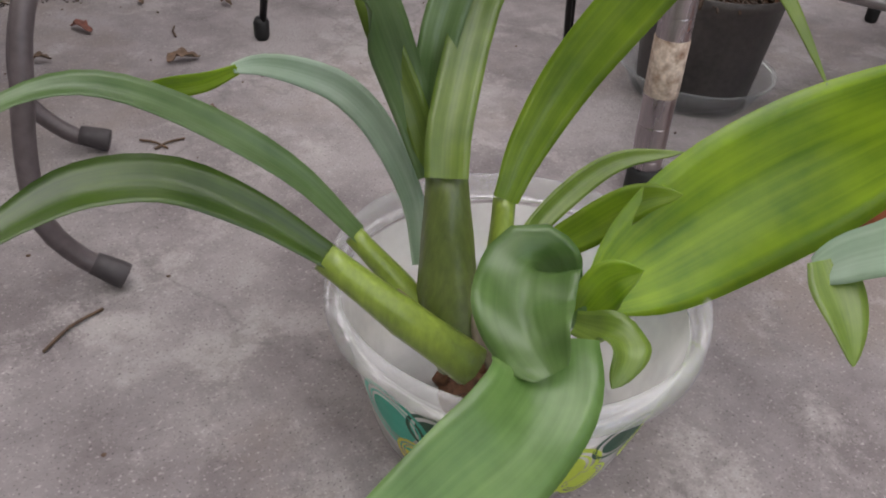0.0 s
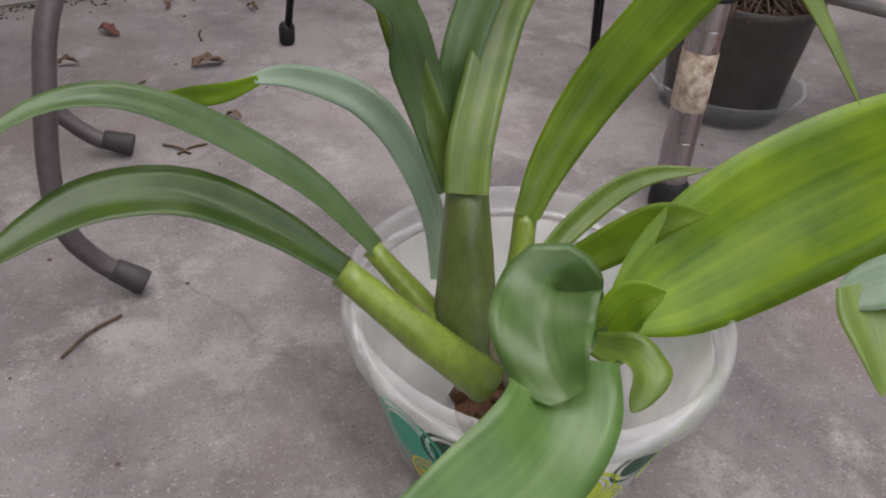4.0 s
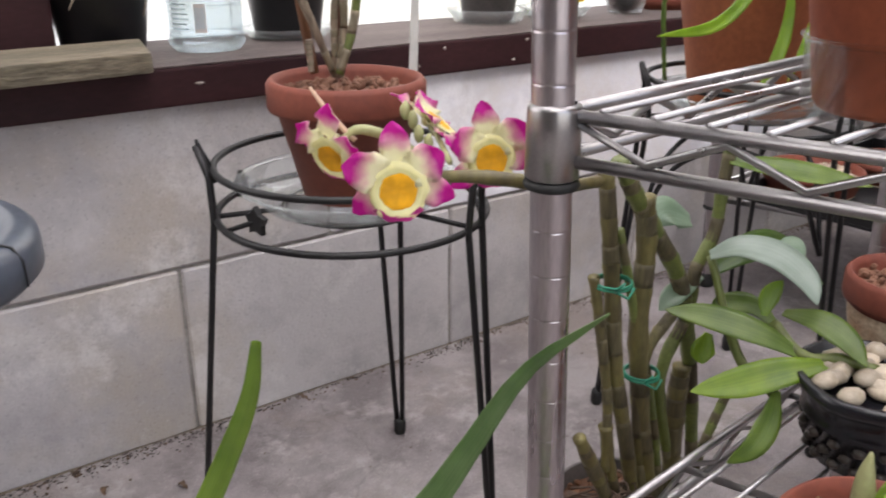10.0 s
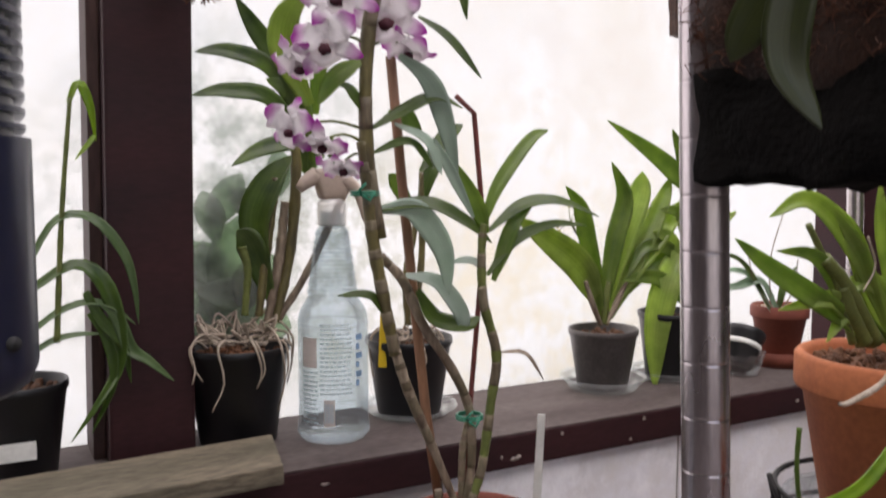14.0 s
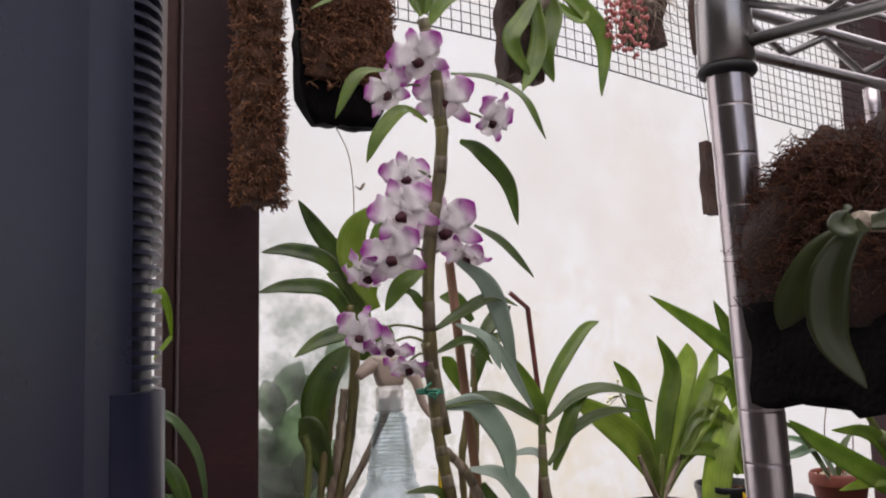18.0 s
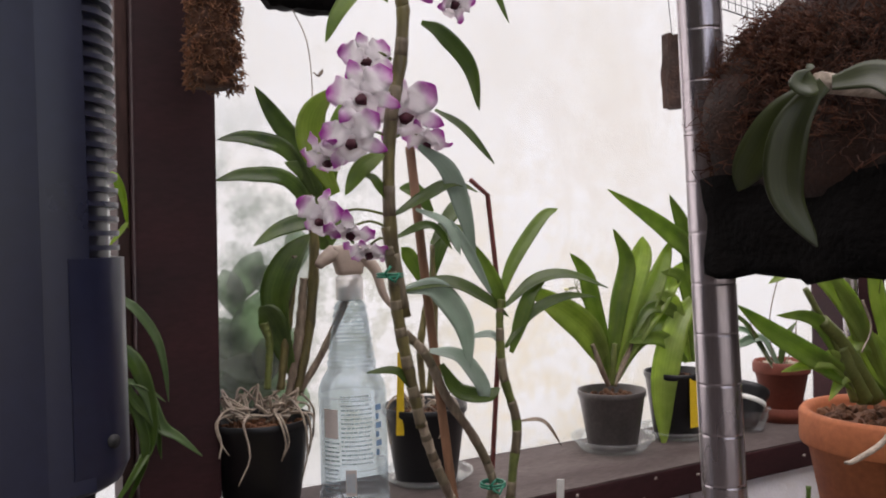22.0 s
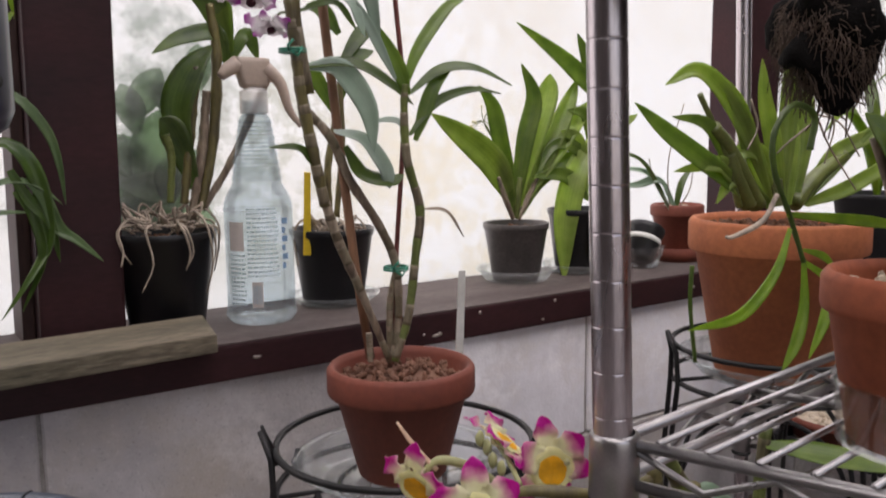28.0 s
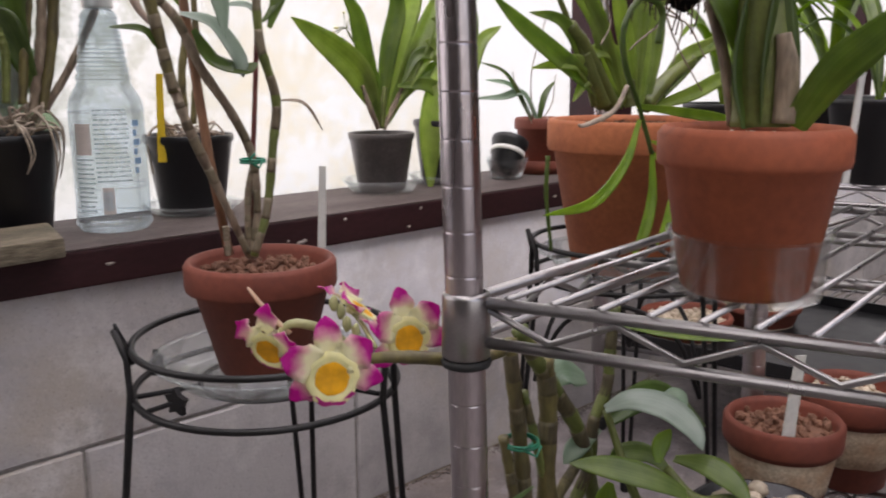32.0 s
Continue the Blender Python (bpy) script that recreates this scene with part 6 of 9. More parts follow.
for x, y, r, h, lab in ((0.96, -0.20, 0.062, 0.11, "black plastic pot on the far wire shelf"), (1.12, -0.30, 0.07, 0.12, "large black plastic pot on the far wire shelf"), (1.00, -0.42, 0.07, 0.12, "black plastic pot beside another on the far shelf")):
    p = plastic_pot((x, y, 0.405 + 0.0382), r, h, BLACKPOT, lab)
    chips(r * 0.88, h - 0.01, 40, 0.013, BARK, p, seed=int(x * 100))
    q = thing("far_orchid", "leafy orchid in a black pot on the far shelf", "orchid", (x, y, 0.405 + 0.0382 + h - 0.01))
    rr = random.Random(int(x * 777))
    for k in range(9):
        a, l = rr.uniform(0, 6.283), rr.uniform(0.10, 0.2)
        v = Vector((math.cos(a), math.sin(a), 0))
        part("leaf", leaf([(0, 0, 0), v * l * 0.25 + Vector((0, 0, l * 0.7)), v * l * 0.7 + Vector((0, 0, l * 1.05)), v * l * 1.05 + Vector((0, 0, l * 0.85))], rr.uniform(0.018, 0.03), base=0.4, seed=k, n=12, across=5), rr.choice((LEAF_MID, LEAF_BRIGHT, LEAF_DARK)), q)
# Added tray that blocks overhead light, darkening the floor under the far shelf
tray = thing("shade_tray", "wide black tray added under clay dishes to shade the floor", "plant tray", (1.0, -0.33, 0.140 + 0.0382))
tray.rotation_euler = (0, 0, radians(6))
part("tray_base", block(-0.19, -0.20, 0.0, 0.24, 0.20, 0.004), BLACKPOT, tray, smooth=False)
for x0, y0, x1, y1 in ((-0.19, -0.20, -0.186, 0.20), (0.236, -0.20, 0.24, 0.20), (-0.186, -0.20, 0.236, -0.196), (-0.186, 0.196, 0.236, 0.20)):
    part("tray_side", block(x0, y0, 0.004, x1, y1, 0.022, 0.001), BLACKPOT, tray, smooth=False)
cup = solo("clear_cup", lathe([(0, 0), (0.026, 0), (0.036, 0.034), (0.038, 0.035), (0.035, 0.0335), (0.025, 0.0015), (0, 0.0015)], 30), CLEAR, "clear plastic cup of scraps on the sill", "plastic cup")
cup.matrix_world = pose(0.766, 0.085, SILL)
fallen = plastic_pot((0.775, 0.075, SILL + 0.035), 0.032, 0.06, BLACKPOT, "small dark pot tipped over in a clear cup", name="tipped_pot")
fallen.matrix_world = pose(0.757, 0.085, SILL + 0.012, 0, 32, 20)
part("white_band", lathe([(0.0285, 0.030), (0.0295, 0.030), (0.0300, 0.038), (0.0290, 0.038)], 30), MATS["white_tag"], fallen)
part("sticker", block(-0.016, -0.0462, 0.020, 0.016, -0.0452, 0.094, 0.0003, segs=1), MATS["yellow_tag"], pot_f, "yellow sticker", smooth=False)
part("white_label", block(-0.03, -0.0425, 0.028, 0.012, -0.0415, 0.046, 0.0003, segs=1), MATS["white_tag"], pot_g, "white label", smooth=False)

# ---- the big-leaved orchid in the tub ----
tubplant = thing("cymbidium_orchid", "large green strap-leaved orchid growing in a plastic tub", "orchid", (-0.177, -0.661, 0.045))
stem(tubplant, BULB_GREEN, (0.0085, 0.0125, 0.0138, 0.0120, 0.0088), 2, [(-0.200, -0.655, 0.041), (-0.198, -0.646, 0.056), (-0.195, -0.637, 0.075), (-0.191, -0.629, 0.097), (-0.187, -0.620, 0.125)], swell=0.03)
stem(tubplant, STALK_GREEN, (0.0098, 0.0085, 0.0062), 2, [(-0.201, -0.665, 0.052), (-0.223, -0.643, 0.074), (-0.247, -0.617, 0.100)], swell=0.05)
blade(tubplant, LEAF_DEEP, 0.0235, [(-0.246, -0.618, 0.099), (-0.269, -0.600, 0.118), (-0.296, -0.586, 0.133), (-0.325, -0.582, 0.138), (-0.349, -0.585, 0.136), (-0.378, -0.594, 0.131)], face=(-0.2, -0.3, 0.9), base=0.5, peak=0.5, fold=0.45)
stem(tubplant, STALK_GREEN, (0.0074, 0.0062, 0.0046), 2, [(-0.197, -0.645, 0.046), (-0.209, -0.622, 0.070), (-0.223, -0.602, 0.093)], swell=0.05)
blade(tubplant, LEAF_SHEEN, 0.0155, [(-0.222, -0.603, 0.093), (-0.247, -0.591, 0.126), (-0.277, -0.574, 0.150), (-0.309, -0.565, 0.168), (-0.336, -0.564, 0.171), (-0.363, -0.571, 0.165)], face=(-0.2, -0.3, 0.9), base=0.6, peak=0.4, fold=0.45)
blade(tubplant, LEAF_BLUESHEEN, 0.016, [(-0.193, -0.613, 0.071), (-0.185, -0.594, 0.094), (-0.187, -0.569, 0.119), (-0.196, -0.551, 0.134), (-0.211, -0.540, 0.142), (-0.229, -0.535, 0.148), (-0.244, -0.535, 0.150)], face=(-0.35, -0.5, 0.7), base=0.45, peak=0.5, tip=0.3, fold=0.3)
blade(tubplant, LEAF_BRIGHT, 0.0095, [(-0.242, -0.536, 0.150), (-0.254, -0.527, 0.143), (-0.266, -0.514, 0.138), (-0.278, -0.500, 0.134)], name="leaf_tip", face=(-0.6, -0.7, 0.3), base=0.5, peak=0.5, tip=0.06, fold=0.5, ripple=0.12)
blade(tubplant, LEAF_MID, 0.0135, [(-0.191, -0.614, 0.124), (-0.192, -0.600, 0.147), (-0.202, -0.584, 0.185), (-0.197, -0.558, 0.219), (-0.189, -0.543, 0.253), (-0.168, -0.555, 0.315), (-0.152, -0.562, 0.353), (-0.143, -0.570, 0.383), (-0.141, -0.577, 0.410)], face=(-0.5, -0.8, 0.25), base=0.8, peak=0.3, tip=0.3, fold=0.3, n=30)
blade(tubplant, LEAF_SHEEN, 0.0245, [(-0.191, -0.615, 0.121), (-0.192, -0.600, 0.143), (-0.201, -0.592, 0.173), (-0.212, -0.594, 0.195), (-0.228, -0.599, 0.212), (-0.254, -0.597, 0.228), (-0.286, -0.589, 0.247), (-0.314, -0.585, 0.262), (-0.345, -0.585, 0.276)], face=(-0.3, -0.5, 0.8), base=0.6, peak=0.45, fold=0.35, n=28)
blade(tubplant, LEAF_SHEEN, 0.0185, [(-0.181, -0.610, 0.108), (-0.177, -0.593, 0.144), (-0.173, -0.589, 0.169), (-0.162, -0.585, 0.192), (-0.146, -0.584, 0.219), (-0.129, -0.582, 0.250), (-0.111, -0.586, 0.279), (-0.081, -0.604, 0.321), (-0.066, -0.617, 0.355), (-0.054, -0.637, 0.397), (-0.045, -0.670, 0.432)], face=(-0.5, -0.8, 0.25), base=0.75, peak=0.35, fold=0.5, n=32)
stem(tubplant, STALK_GREEN, (0.0062, 0.006, 0.0052), 2, [(-0.180, -0.649, 0.061), (-0.168, -0.639, 0.082), (-0.159, -0.629, 0.106)], swell=0.05)
blade(tubplant, LEAF_BRIGHT, 0.027, [(-0.162, -0.632, 0.108), (-0.148, -0.628, 0.132), (-0.127, -0.630, 0.166), (-0.100, -0.644, 0.210), (-0.085, -0.661, 0.242), (-0.076, -0.681, 0.264)], face=(-0.5, -0.8, 0.25), base=0.45, peak=0.55, fold=0.35, n=24)
blade(tubplant, LEAF_MID, 0.012, [(-0.162, -0.639, 0.077), (-0.129, -0.635, 0.096), (-0.100, -0.641, 0.113), (-0.073, -0.659, 0.120)], face=(-0.35, -0.6, 0.7), base=0.7, peak=0.4, fold=0.4)
blade(tubplant, LEAF_BRIGHT, 0.018, [(-0.157, -0.647, 0.082), (-0.141, -0.660, 0.098), (-0.127, -0.676, 0.119), (-0.119, -0.693, 0.130)], face=(-0.35, -0.6, 0.7), base=0.6, peak=0.5, fold=0.3)
blade(tubplant, LEAF_RIB, 0.071, [(-0.163, -0.686, 0.081), (-0.132, -0.687, 0.093), (-0.085, -0.698, 0.117), (-0.046, -0.717, 0.143), (-0.014, -0.743, 0.172), (0.006, -0.768, 0.194)], face=(-0.35, -0.75, 0.45), base=0.12, peak=0.42, fold=0.22, ripple=0.05, n=26, across=9)
blade(tubplant, LEAF_BRIGHT, 0.02, [(-0.168, -0.688, 0.078), (-0.158, -0.694, 0.099), (-0.151, -0.705, 0.111)], face=(-0.35, -0.6, 0.7), base=0.5, peak=0.5, fold=0.5)
blade(tubplant, LEAF_CREASED, 0.04, [(-0.167, -0.691, 0.080), (-0.173, -0.677, 0.097), (-0.186, -0.676, 0.108), (-0.201, -0.690, 0.105), (-0.209, -0.706, 0.101), (-0.211, -0.718, 0.096)], face=(-0.6, -0.6, 0.5), base=0.35, tip=0.35, peak=0.55, fold=0.35, ripple=0.28, n=30, across=11)
blade(tubplant, LEAF_CREASED, 0.046, [(-0.197, -0.701, 0.094), (-0.214, -0.717, 0.089), (-0.236, -0.725, 0.084), (-0.259, -0.727, 0.079), (-0.286, -0.729, 0.073), (-0.310, -0.730, 0.069)], face=(-0.6, -0.6, 0.5), base=0.85, tip=0.5, peak=0.4, fold=0.22, ripple=0.05, n=26, across=9)
blade(tubplant, LEAF_MID, 0.02, [(-0.172, -0.694, 0.085), (-0.170, -0.711, 0.090), (-0.175, -0.722, 0.090), (-0.185, -0.727, 0.082)], face=(-0.3, -0.8, 0.5), base=0.5, peak=0.5, fold=0.4, ripple=0.15)
blade(tubplant, LEAF_MID, 0.0195, [(-0.194, -0.628, 0.127), (-0.183, -0.615, 0.148), (-0.145, -0.585, 0.186), (-0.117, -0.583, 0.217), (-0.091, -0.599, 0.240), (-0.077, -0.627, 0.242), (-0.061, -0.653, 0.219), (-0.055, -0.678, 0.196), (-0.054, -0.705, 0.170)], face=(-0.5, -0.65, 0.55), base=0.95, peak=0.12, fold=0.3, n=26)
blade(tubplant, LEAF_BLUESHEEN, 0.024, [(-0.043, -0.777, 0.210), (-0.057, -0.779, 0.165), (-0.073, -0.769, 0.137), (-0.085, -0.754, 0.122), (-0.092, -0.746, 0.113)], face=(-0.2, -0.4, 0.9), base=0.7, peak=0.5, tip=0.5, fold=0.2)
blade(tubplant, LEAF_MID, 0.022, [(-0.090, -0.746, 0.118), (-0.094, -0.757, 0.110), (-0.100, -0.768, 0.103), (-0.108, -0.779, 0.095)], face=(-0.5, -0.8, 0.25), base=0.7, peak=0.3, fold=0.25)
blade(tubplant, LEAF_BLUESHEEN, 0.011, [(-0.184, -0.617, 0.105), (-0.169, -0.592, 0.153), (-0.161, -0.575, 0.194), (-0.158, -0.559, 0.231), (-0.159, -0.551, 0.256), (-0.162, -0.546, 0.283)], face=(-0.5, -0.8, 0.25), base=0.6, peak=0.4, fold=0.3)
blade(tubplant, SHEATH, 0.01, [(-0.197, -0.665, 0.049), (-0.209, -0.649, 0.060), (-0.217, -0.629, 0.078)], name='dry_sheath', face=(-0.35, -0.6, 0.7), base=0.6, peak=0.4, fold=0.3, ripple=0.25)
blade(tubplant, SHEATH, 0.01, [(-0.195, -0.672, 0.053), (-0.190, -0.656, 0.065), (-0.176, -0.640, 0.087)], name='dry_sheath', face=(-0.35, -0.6, 0.7), base=0.6, peak=0.4, fold=0.3, ripple=0.25)
blade(tubplant, SHEATH, 0.01, [(-0.207, -0.639, 0.047), (-0.203, -0.629, 0.058), (-0.197, -0.621, 0.067)], name='dry_sheath', face=(-0.35, -0.6, 0.7), base=0.6, peak=0.4, fold=0.3, ripple=0.25)

# ---- tall flowering orchid on the iron stand ----
tall = thing("nobile_orchid", "tall cane orchid with white and purple flowers tied to a stake", "orchid", (0.088, -0.236, 0.425))
stem(tall, CANE_DRY, (0.0028, 0.0040, 0.0042), 6, [(0.086, -0.225, 0.440), (0.058, -0.225, 0.506), (0.037, -0.225, 0.553), (0.025, -0.225, 0.588)], sheath=SHEATH)
stem(tall, CANE, (0.0044, 0.0050, 0.0046), 7, [(0.025, -0.225, 0.585), (0.016, -0.225, 0.626), (0.007, -0.225, 0.672), (0.003, -0.225, 0.708), (-0.002, -0.225, 0.753)], sheath=SHEATH)
stem(tall, CANE, (0.0048, 0.0053, 0.0053, 0.0048), 7, [(0.012, -0.225, 0.678), (0.001, -0.225, 0.754), (0.003, -0.225, 0.833), (0.014, -0.225, 0.889), (0.018, -0.225, 0.932), (0.017, -0.225, 0.939), (0.013, -0.225, 0.984), (0.003, -0.225, 1.028)], sheath=SHEATH)
stem(tall, CANE_DRY, (0.0036, 0.0040, 0.0037, 0.0032), 8, [(0.017, -0.215, 0.663), (0.037, -0.215, 0.642), (0.055, -0.215, 0.605), (0.083, -0.215, 0.564), (0.100, -0.215, 0.526), (0.102, -0.215, 0.478), (0.095, -0.215, 0.436)], sheath=SHEATH)
stem(tall, CANE_GREEN, (0.0032, 0.0038, 0.0040, 0.0036, 0.0028), 8, [(0.085, -0.235, 0.442), (0.100, -0.235, 0.482), (0.109, -0.235, 0.538), (0.114, -0.235, 0.578), (0.101, -0.235, 0.624), (0.099, -0.235, 0.668), (0.101, -0.235, 0.688)], sheath=SHEATH)
stem(tall, CANE_DRY, (0.0028, 0.0032, 0.0028), 7, [(0.095, -0.210, 0.435), (0.096, -0.210, 0.489), (0.103, -0.210, 0.520)], sheath=SHEATH)
stem(tall, CANE_DRY, (0.0024, 0.0029), 6, [(0.057, -0.240, 0.448), (0.056, -0.240, 0.473)], sheath=SHEATH)
bamboo = part("bamboo_stake", tube([(-0.011, 0.031, 0.015), (-0.025, 0.031, 0.103), (-0.038, 0.031, 0.215), (-0.048, 0.031, 0.306), (-0.057, 0.031, 0.397)], 0.0042, 9), mat("bamboo", (0.30, 0.15, 0.08), 0.6, var=0.2, scale=40, bump=0.15, stretch=(1, 1, 0.2)), tall, "brown bamboo stake")
part("red_stake", tube([(0.016, 0.041, 0.005), (0.024, 0.041, 0.097), (0.038, 0.041, 0.250), (0.027, 0.041, 0.356), (0.009, 0.041, 0.370)], 0.0024, 8), mat("red_stake_paint", (0.19, 0.045, 0.035), 0.6, var=0.2, scale=60), tall, "thin red-brown stake with a bent tip")
blade(tall, LEAF_SILVERSHEEN, 0.0203, [(0.013, -0.225, 0.700), (0.042, -0.225, 0.699), (0.068, -0.225, 0.668), (0.074, -0.225, 0.629)], face=(-0.5, -0.8, 0.25), base=0.3, peak=0.45, fold=0.33)
blade(tall, LEAF_SILVERSHEEN, 0.0187, [(0.035, -0.225, 0.647), (0.062, -0.225, 0.639), (0.084, -0.225, 0.614), (0.089, -0.225, 0.597)], face=(-0.3, -0.6, 0.75), base=0.3, peak=0.45, fold=0.33)
blade(tall, LEAF_DARK, 0.0187, [(0.045, -0.225, 0.635), (0.061, -0.225, 0.610), (0.089, -0.225, 0.603), (0.104, -0.225, 0.609)], face=(-0.3, -0.6, 0.75), base=0.3, peak=0.45, fold=0.3)
blade(tall, LEAF_DARK, 0.0172, [(0.003, -0.225, 0.699), (0.053, -0.225, 0.704), (0.091, -0.225, 0.688), (0.115, -0.225, 0.671)], face=(-0.3, -0.6, 0.75), base=0.3, peak=0.45, fold=0.3)
blade(tall, LEAF_MID, 0.014, [(0.110, -0.225, 0.679), (0.100, -0.225, 0.703), (0.082, -0.225, 0.736)], face=(-0.5, -0.8, 0.25), base=0.3, peak=0.45, fold=0.3)
blade(tall, LEAF_MID, 0.0125, [(0.106, -0.225, 0.684), (0.121, -0.225, 0.719), (0.153, -0.225, 0.758), (0.172, -0.225, 0.767)], face=(-0.5, -0.8, 0.25), base=0.3, peak=0.45, fold=0.3)
blade(tall, LEAF_DARK, 0.014, [(0.112, -0.225, 0.681), (0.146, -0.225, 0.702), (0.184, -0.225, 0.705), (0.229, -0.225, 0.691)], face=(-0.3, -0.6, 0.75), base=0.3, peak=0.45, fold=0.3)
blade(tall, LEAF_DARK, 0.0117, [(0.111, -0.225, 0.644), (0.139, -0.225, 0.672), (0.178, -0.225, 0.685), (0.215, -0.225, 0.683)], face=(-0.3, -0.6, 0.75), base=0.3, peak=0.45, fold=0.3)
blade(tall, LEAF_SILVERSHEEN, 0.0094, [(0.097, -0.225, 0.693), (0.075, -0.225, 0.731), (0.059, -0.225, 0.758)], face=(-0.5, -0.8, 0.25), base=0.3, peak=0.45, fold=0.33)
blade(tall, LEAF_DARK, 0.0094, [(0.018, -0.225, 0.616), (0.003, -0.225, 0.633), (-0.024, -0.225, 0.635)], face=(-0.3, -0.6, 0.75), base=0.3, peak=0.45, fold=0.3)
blade(tall, LEAF_SILVERSHEEN, 0.0094, [(0.109, -0.225, 0.644), (0.096, -0.225, 0.656), (0.073, -0.225, 0.656)], face=(-0.3, -0.6, 0.75), base=0.3, peak=0.45, fold=0.33)
blade(tall, LEAF_MID, 0.014, [(0.117, -0.225, 0.639), (0.127, -0.225, 0.664), (0.139, -0.225, 0.689), (0.158, -0.225, 0.705)], face=(-0.5, -0.8, 0.25), base=0.3, peak=0.45, fold=0.3)
blade(tall, CANE_DRY, 0.0047, [(0.122, -0.225, 0.577), (0.150, -0.225, 0.573), (0.170, -0.225, 0.548)], face=(-0.3, -0.6, 0.75), base=0.3, peak=0.45, fold=0.3)
blade(tall, LEAF_DARK, 0.0156, [(0.035, -0.225, 0.924), (0.054, -0.225, 0.916), (0.081, -0.225, 0.890), (0.090, -0.225, 0.853)], face=(-0.5, -0.8, 0.25), base=0.3, peak=0.45, fold=0.3)
blade(tall, LEAF_DARK, 0.014, [(0.046, -0.225, 0.851), (0.074, -0.225, 0.835), (0.104, -0.225, 0.807)], face=(-0.3, -0.6, 0.75), base=0.3, peak=0.45, fold=0.3)
blade(tall, LEAF_SILVERSHEEN, 0.0172, [(0.029, -0.225, 0.820), (0.056, -0.225, 0.801), (0.071, -0.225, 0.767), (0.082, -0.225, 0.723)], face=(-0.5, -0.8, 0.25), base=0.3, peak=0.45, fold=0.33)
blade(tall, LEAF_DARK, 0.014, [(0.006, -0.225, 0.763), (0.033, -0.225, 0.777), (0.061, -0.225, 0.789), (0.086, -0.225, 0.782)], face=(-0.3, -0.6, 0.75), base=0.3, peak=0.45, fold=0.3)
blade(tall, LEAF_MID, 0.0156, [(-0.002, -0.225, 0.814), (-0.023, -0.225, 0.800), (-0.038, -0.225, 0.779)], face=(-0.5, -0.8, 0.25), base=0.3, peak=0.45, fold=0.3)
blade(tall, LEAF_DARK, 0.0109, [(0.002, -0.225, 0.772), (-0.013, -0.225, 0.791), (-0.023, -0.225, 0.795)], face=(-0.3, -0.6, 0.75), base=0.3, peak=0.45, fold=0.3)
blade(tall, LEAF_SILVERSHEEN, 0.0125, [(0.025, -0.225, 0.767), (0.054, -0.225, 0.753), (0.067, -0.225, 0.728)], face=(-0.3, -0.6, 0.75), base=0.3, peak=0.45, fold=0.33)
blade(tall, LEAF_DARK, 0.0109, [(0.006, -0.225, 0.744), (0.038, -0.225, 0.753), (0.059, -0.225, 0.733)], face=(-0.3, -0.6, 0.75), base=0.3, peak=0.45, fold=0.3)
blade(tall, LEAF_MID, 0.0218, [(0.009, -0.225, 1.024), (0.028, -0.225, 1.048), (0.069, -0.225, 1.064), (0.128, -0.225, 1.069)], face=(-0.3, -0.6, 0.75), base=0.3, peak=0.45, fold=0.3)
blade(tall, LEAF_MID, 0.0203, [(0.002, -0.225, 1.031), (-0.015, -0.225, 1.048), (-0.051, -0.225, 1.047), (-0.096, -0.225, 1.023)], face=(-0.3, -0.6, 0.75), base=0.3, peak=0.45, fold=0.3)
blade(tall, LEAF_MID, 0.014, [(0.003, -0.225, 1.033), (-0.004, -0.225, 1.058), (-0.025, -0.225, 1.090)], face=(-0.5, -0.8, 0.25), base=0.3, peak=0.45, fold=0.3)
blade(tall, LEAF_MID, 0.014, [(0.006, -0.225, 1.034), (0.015, -0.225, 1.066), (0.030, -0.225, 1.106)], face=(-0.5, -0.8, 0.25), base=0.3, peak=0.45, fold=0.3)
blade(tall, LEAF_DARK, 0.014, [(0.029, -0.225, 0.983), (0.066, -0.225, 0.982), (0.101, -0.225, 0.968), (0.123, -0.225, 0.933)], face=(-0.3, -0.6, 0.75), base=0.3, peak=0.45, fold=0.3)
blade(tall, LEAF_MID, 0.0172, [(0.004, -0.225, 0.938), (-0.017, -0.225, 0.946), (-0.038, -0.225, 0.925), (-0.051, -0.225, 0.900)], face=(-0.3, -0.6, 0.75), base=0.3, peak=0.45, fold=0.3)
blade(tall, LEAF_MID, 0.014, [(-0.032, -0.225, 0.979), (-0.057, -0.225, 0.971), (-0.077, -0.225, 0.935)], face=(-0.3, -0.6, 0.75), base=0.3, peak=0.45, fold=0.3)
orchid_flower(tall, (-0.025, -0.235, 0.858), 0.0568, (-0.45, -0.85, 0.05), 0)
stem(tall, CANE_GREEN, (0.0012, 0.0010), 1, [(0.008, -0.220, 0.863), (-0.009, -0.227, 0.866), (-0.025, -0.229, 0.858)], name="flower_stalk")
orchid_flower(tall, (0.020, -0.223, 0.849), 0.0602, (-0.45, -0.85, 0.05), 1)
stem(tall, CANE_GREEN, (0.0012, 0.0010), 1, [(0.007, -0.220, 0.848), (0.014, -0.221, 0.855), (0.020, -0.217, 0.849)], name="flower_stalk")
orchid_flower(tall, (-0.011, -0.211, 0.892), 0.0482, (-0.3, -0.8, 0.5), 2)
stem(tall, CANE_GREEN, (0.0012, 0.0010), 1, [(0.009, -0.220, 0.892), (-0.001, -0.215, 0.898), (-0.011, -0.205, 0.892)], name="flower_stalk")
orchid_flower(tall, (-0.034, -0.235, 0.823), 0.0533, (-0.45, -0.85, 0.05), 3)
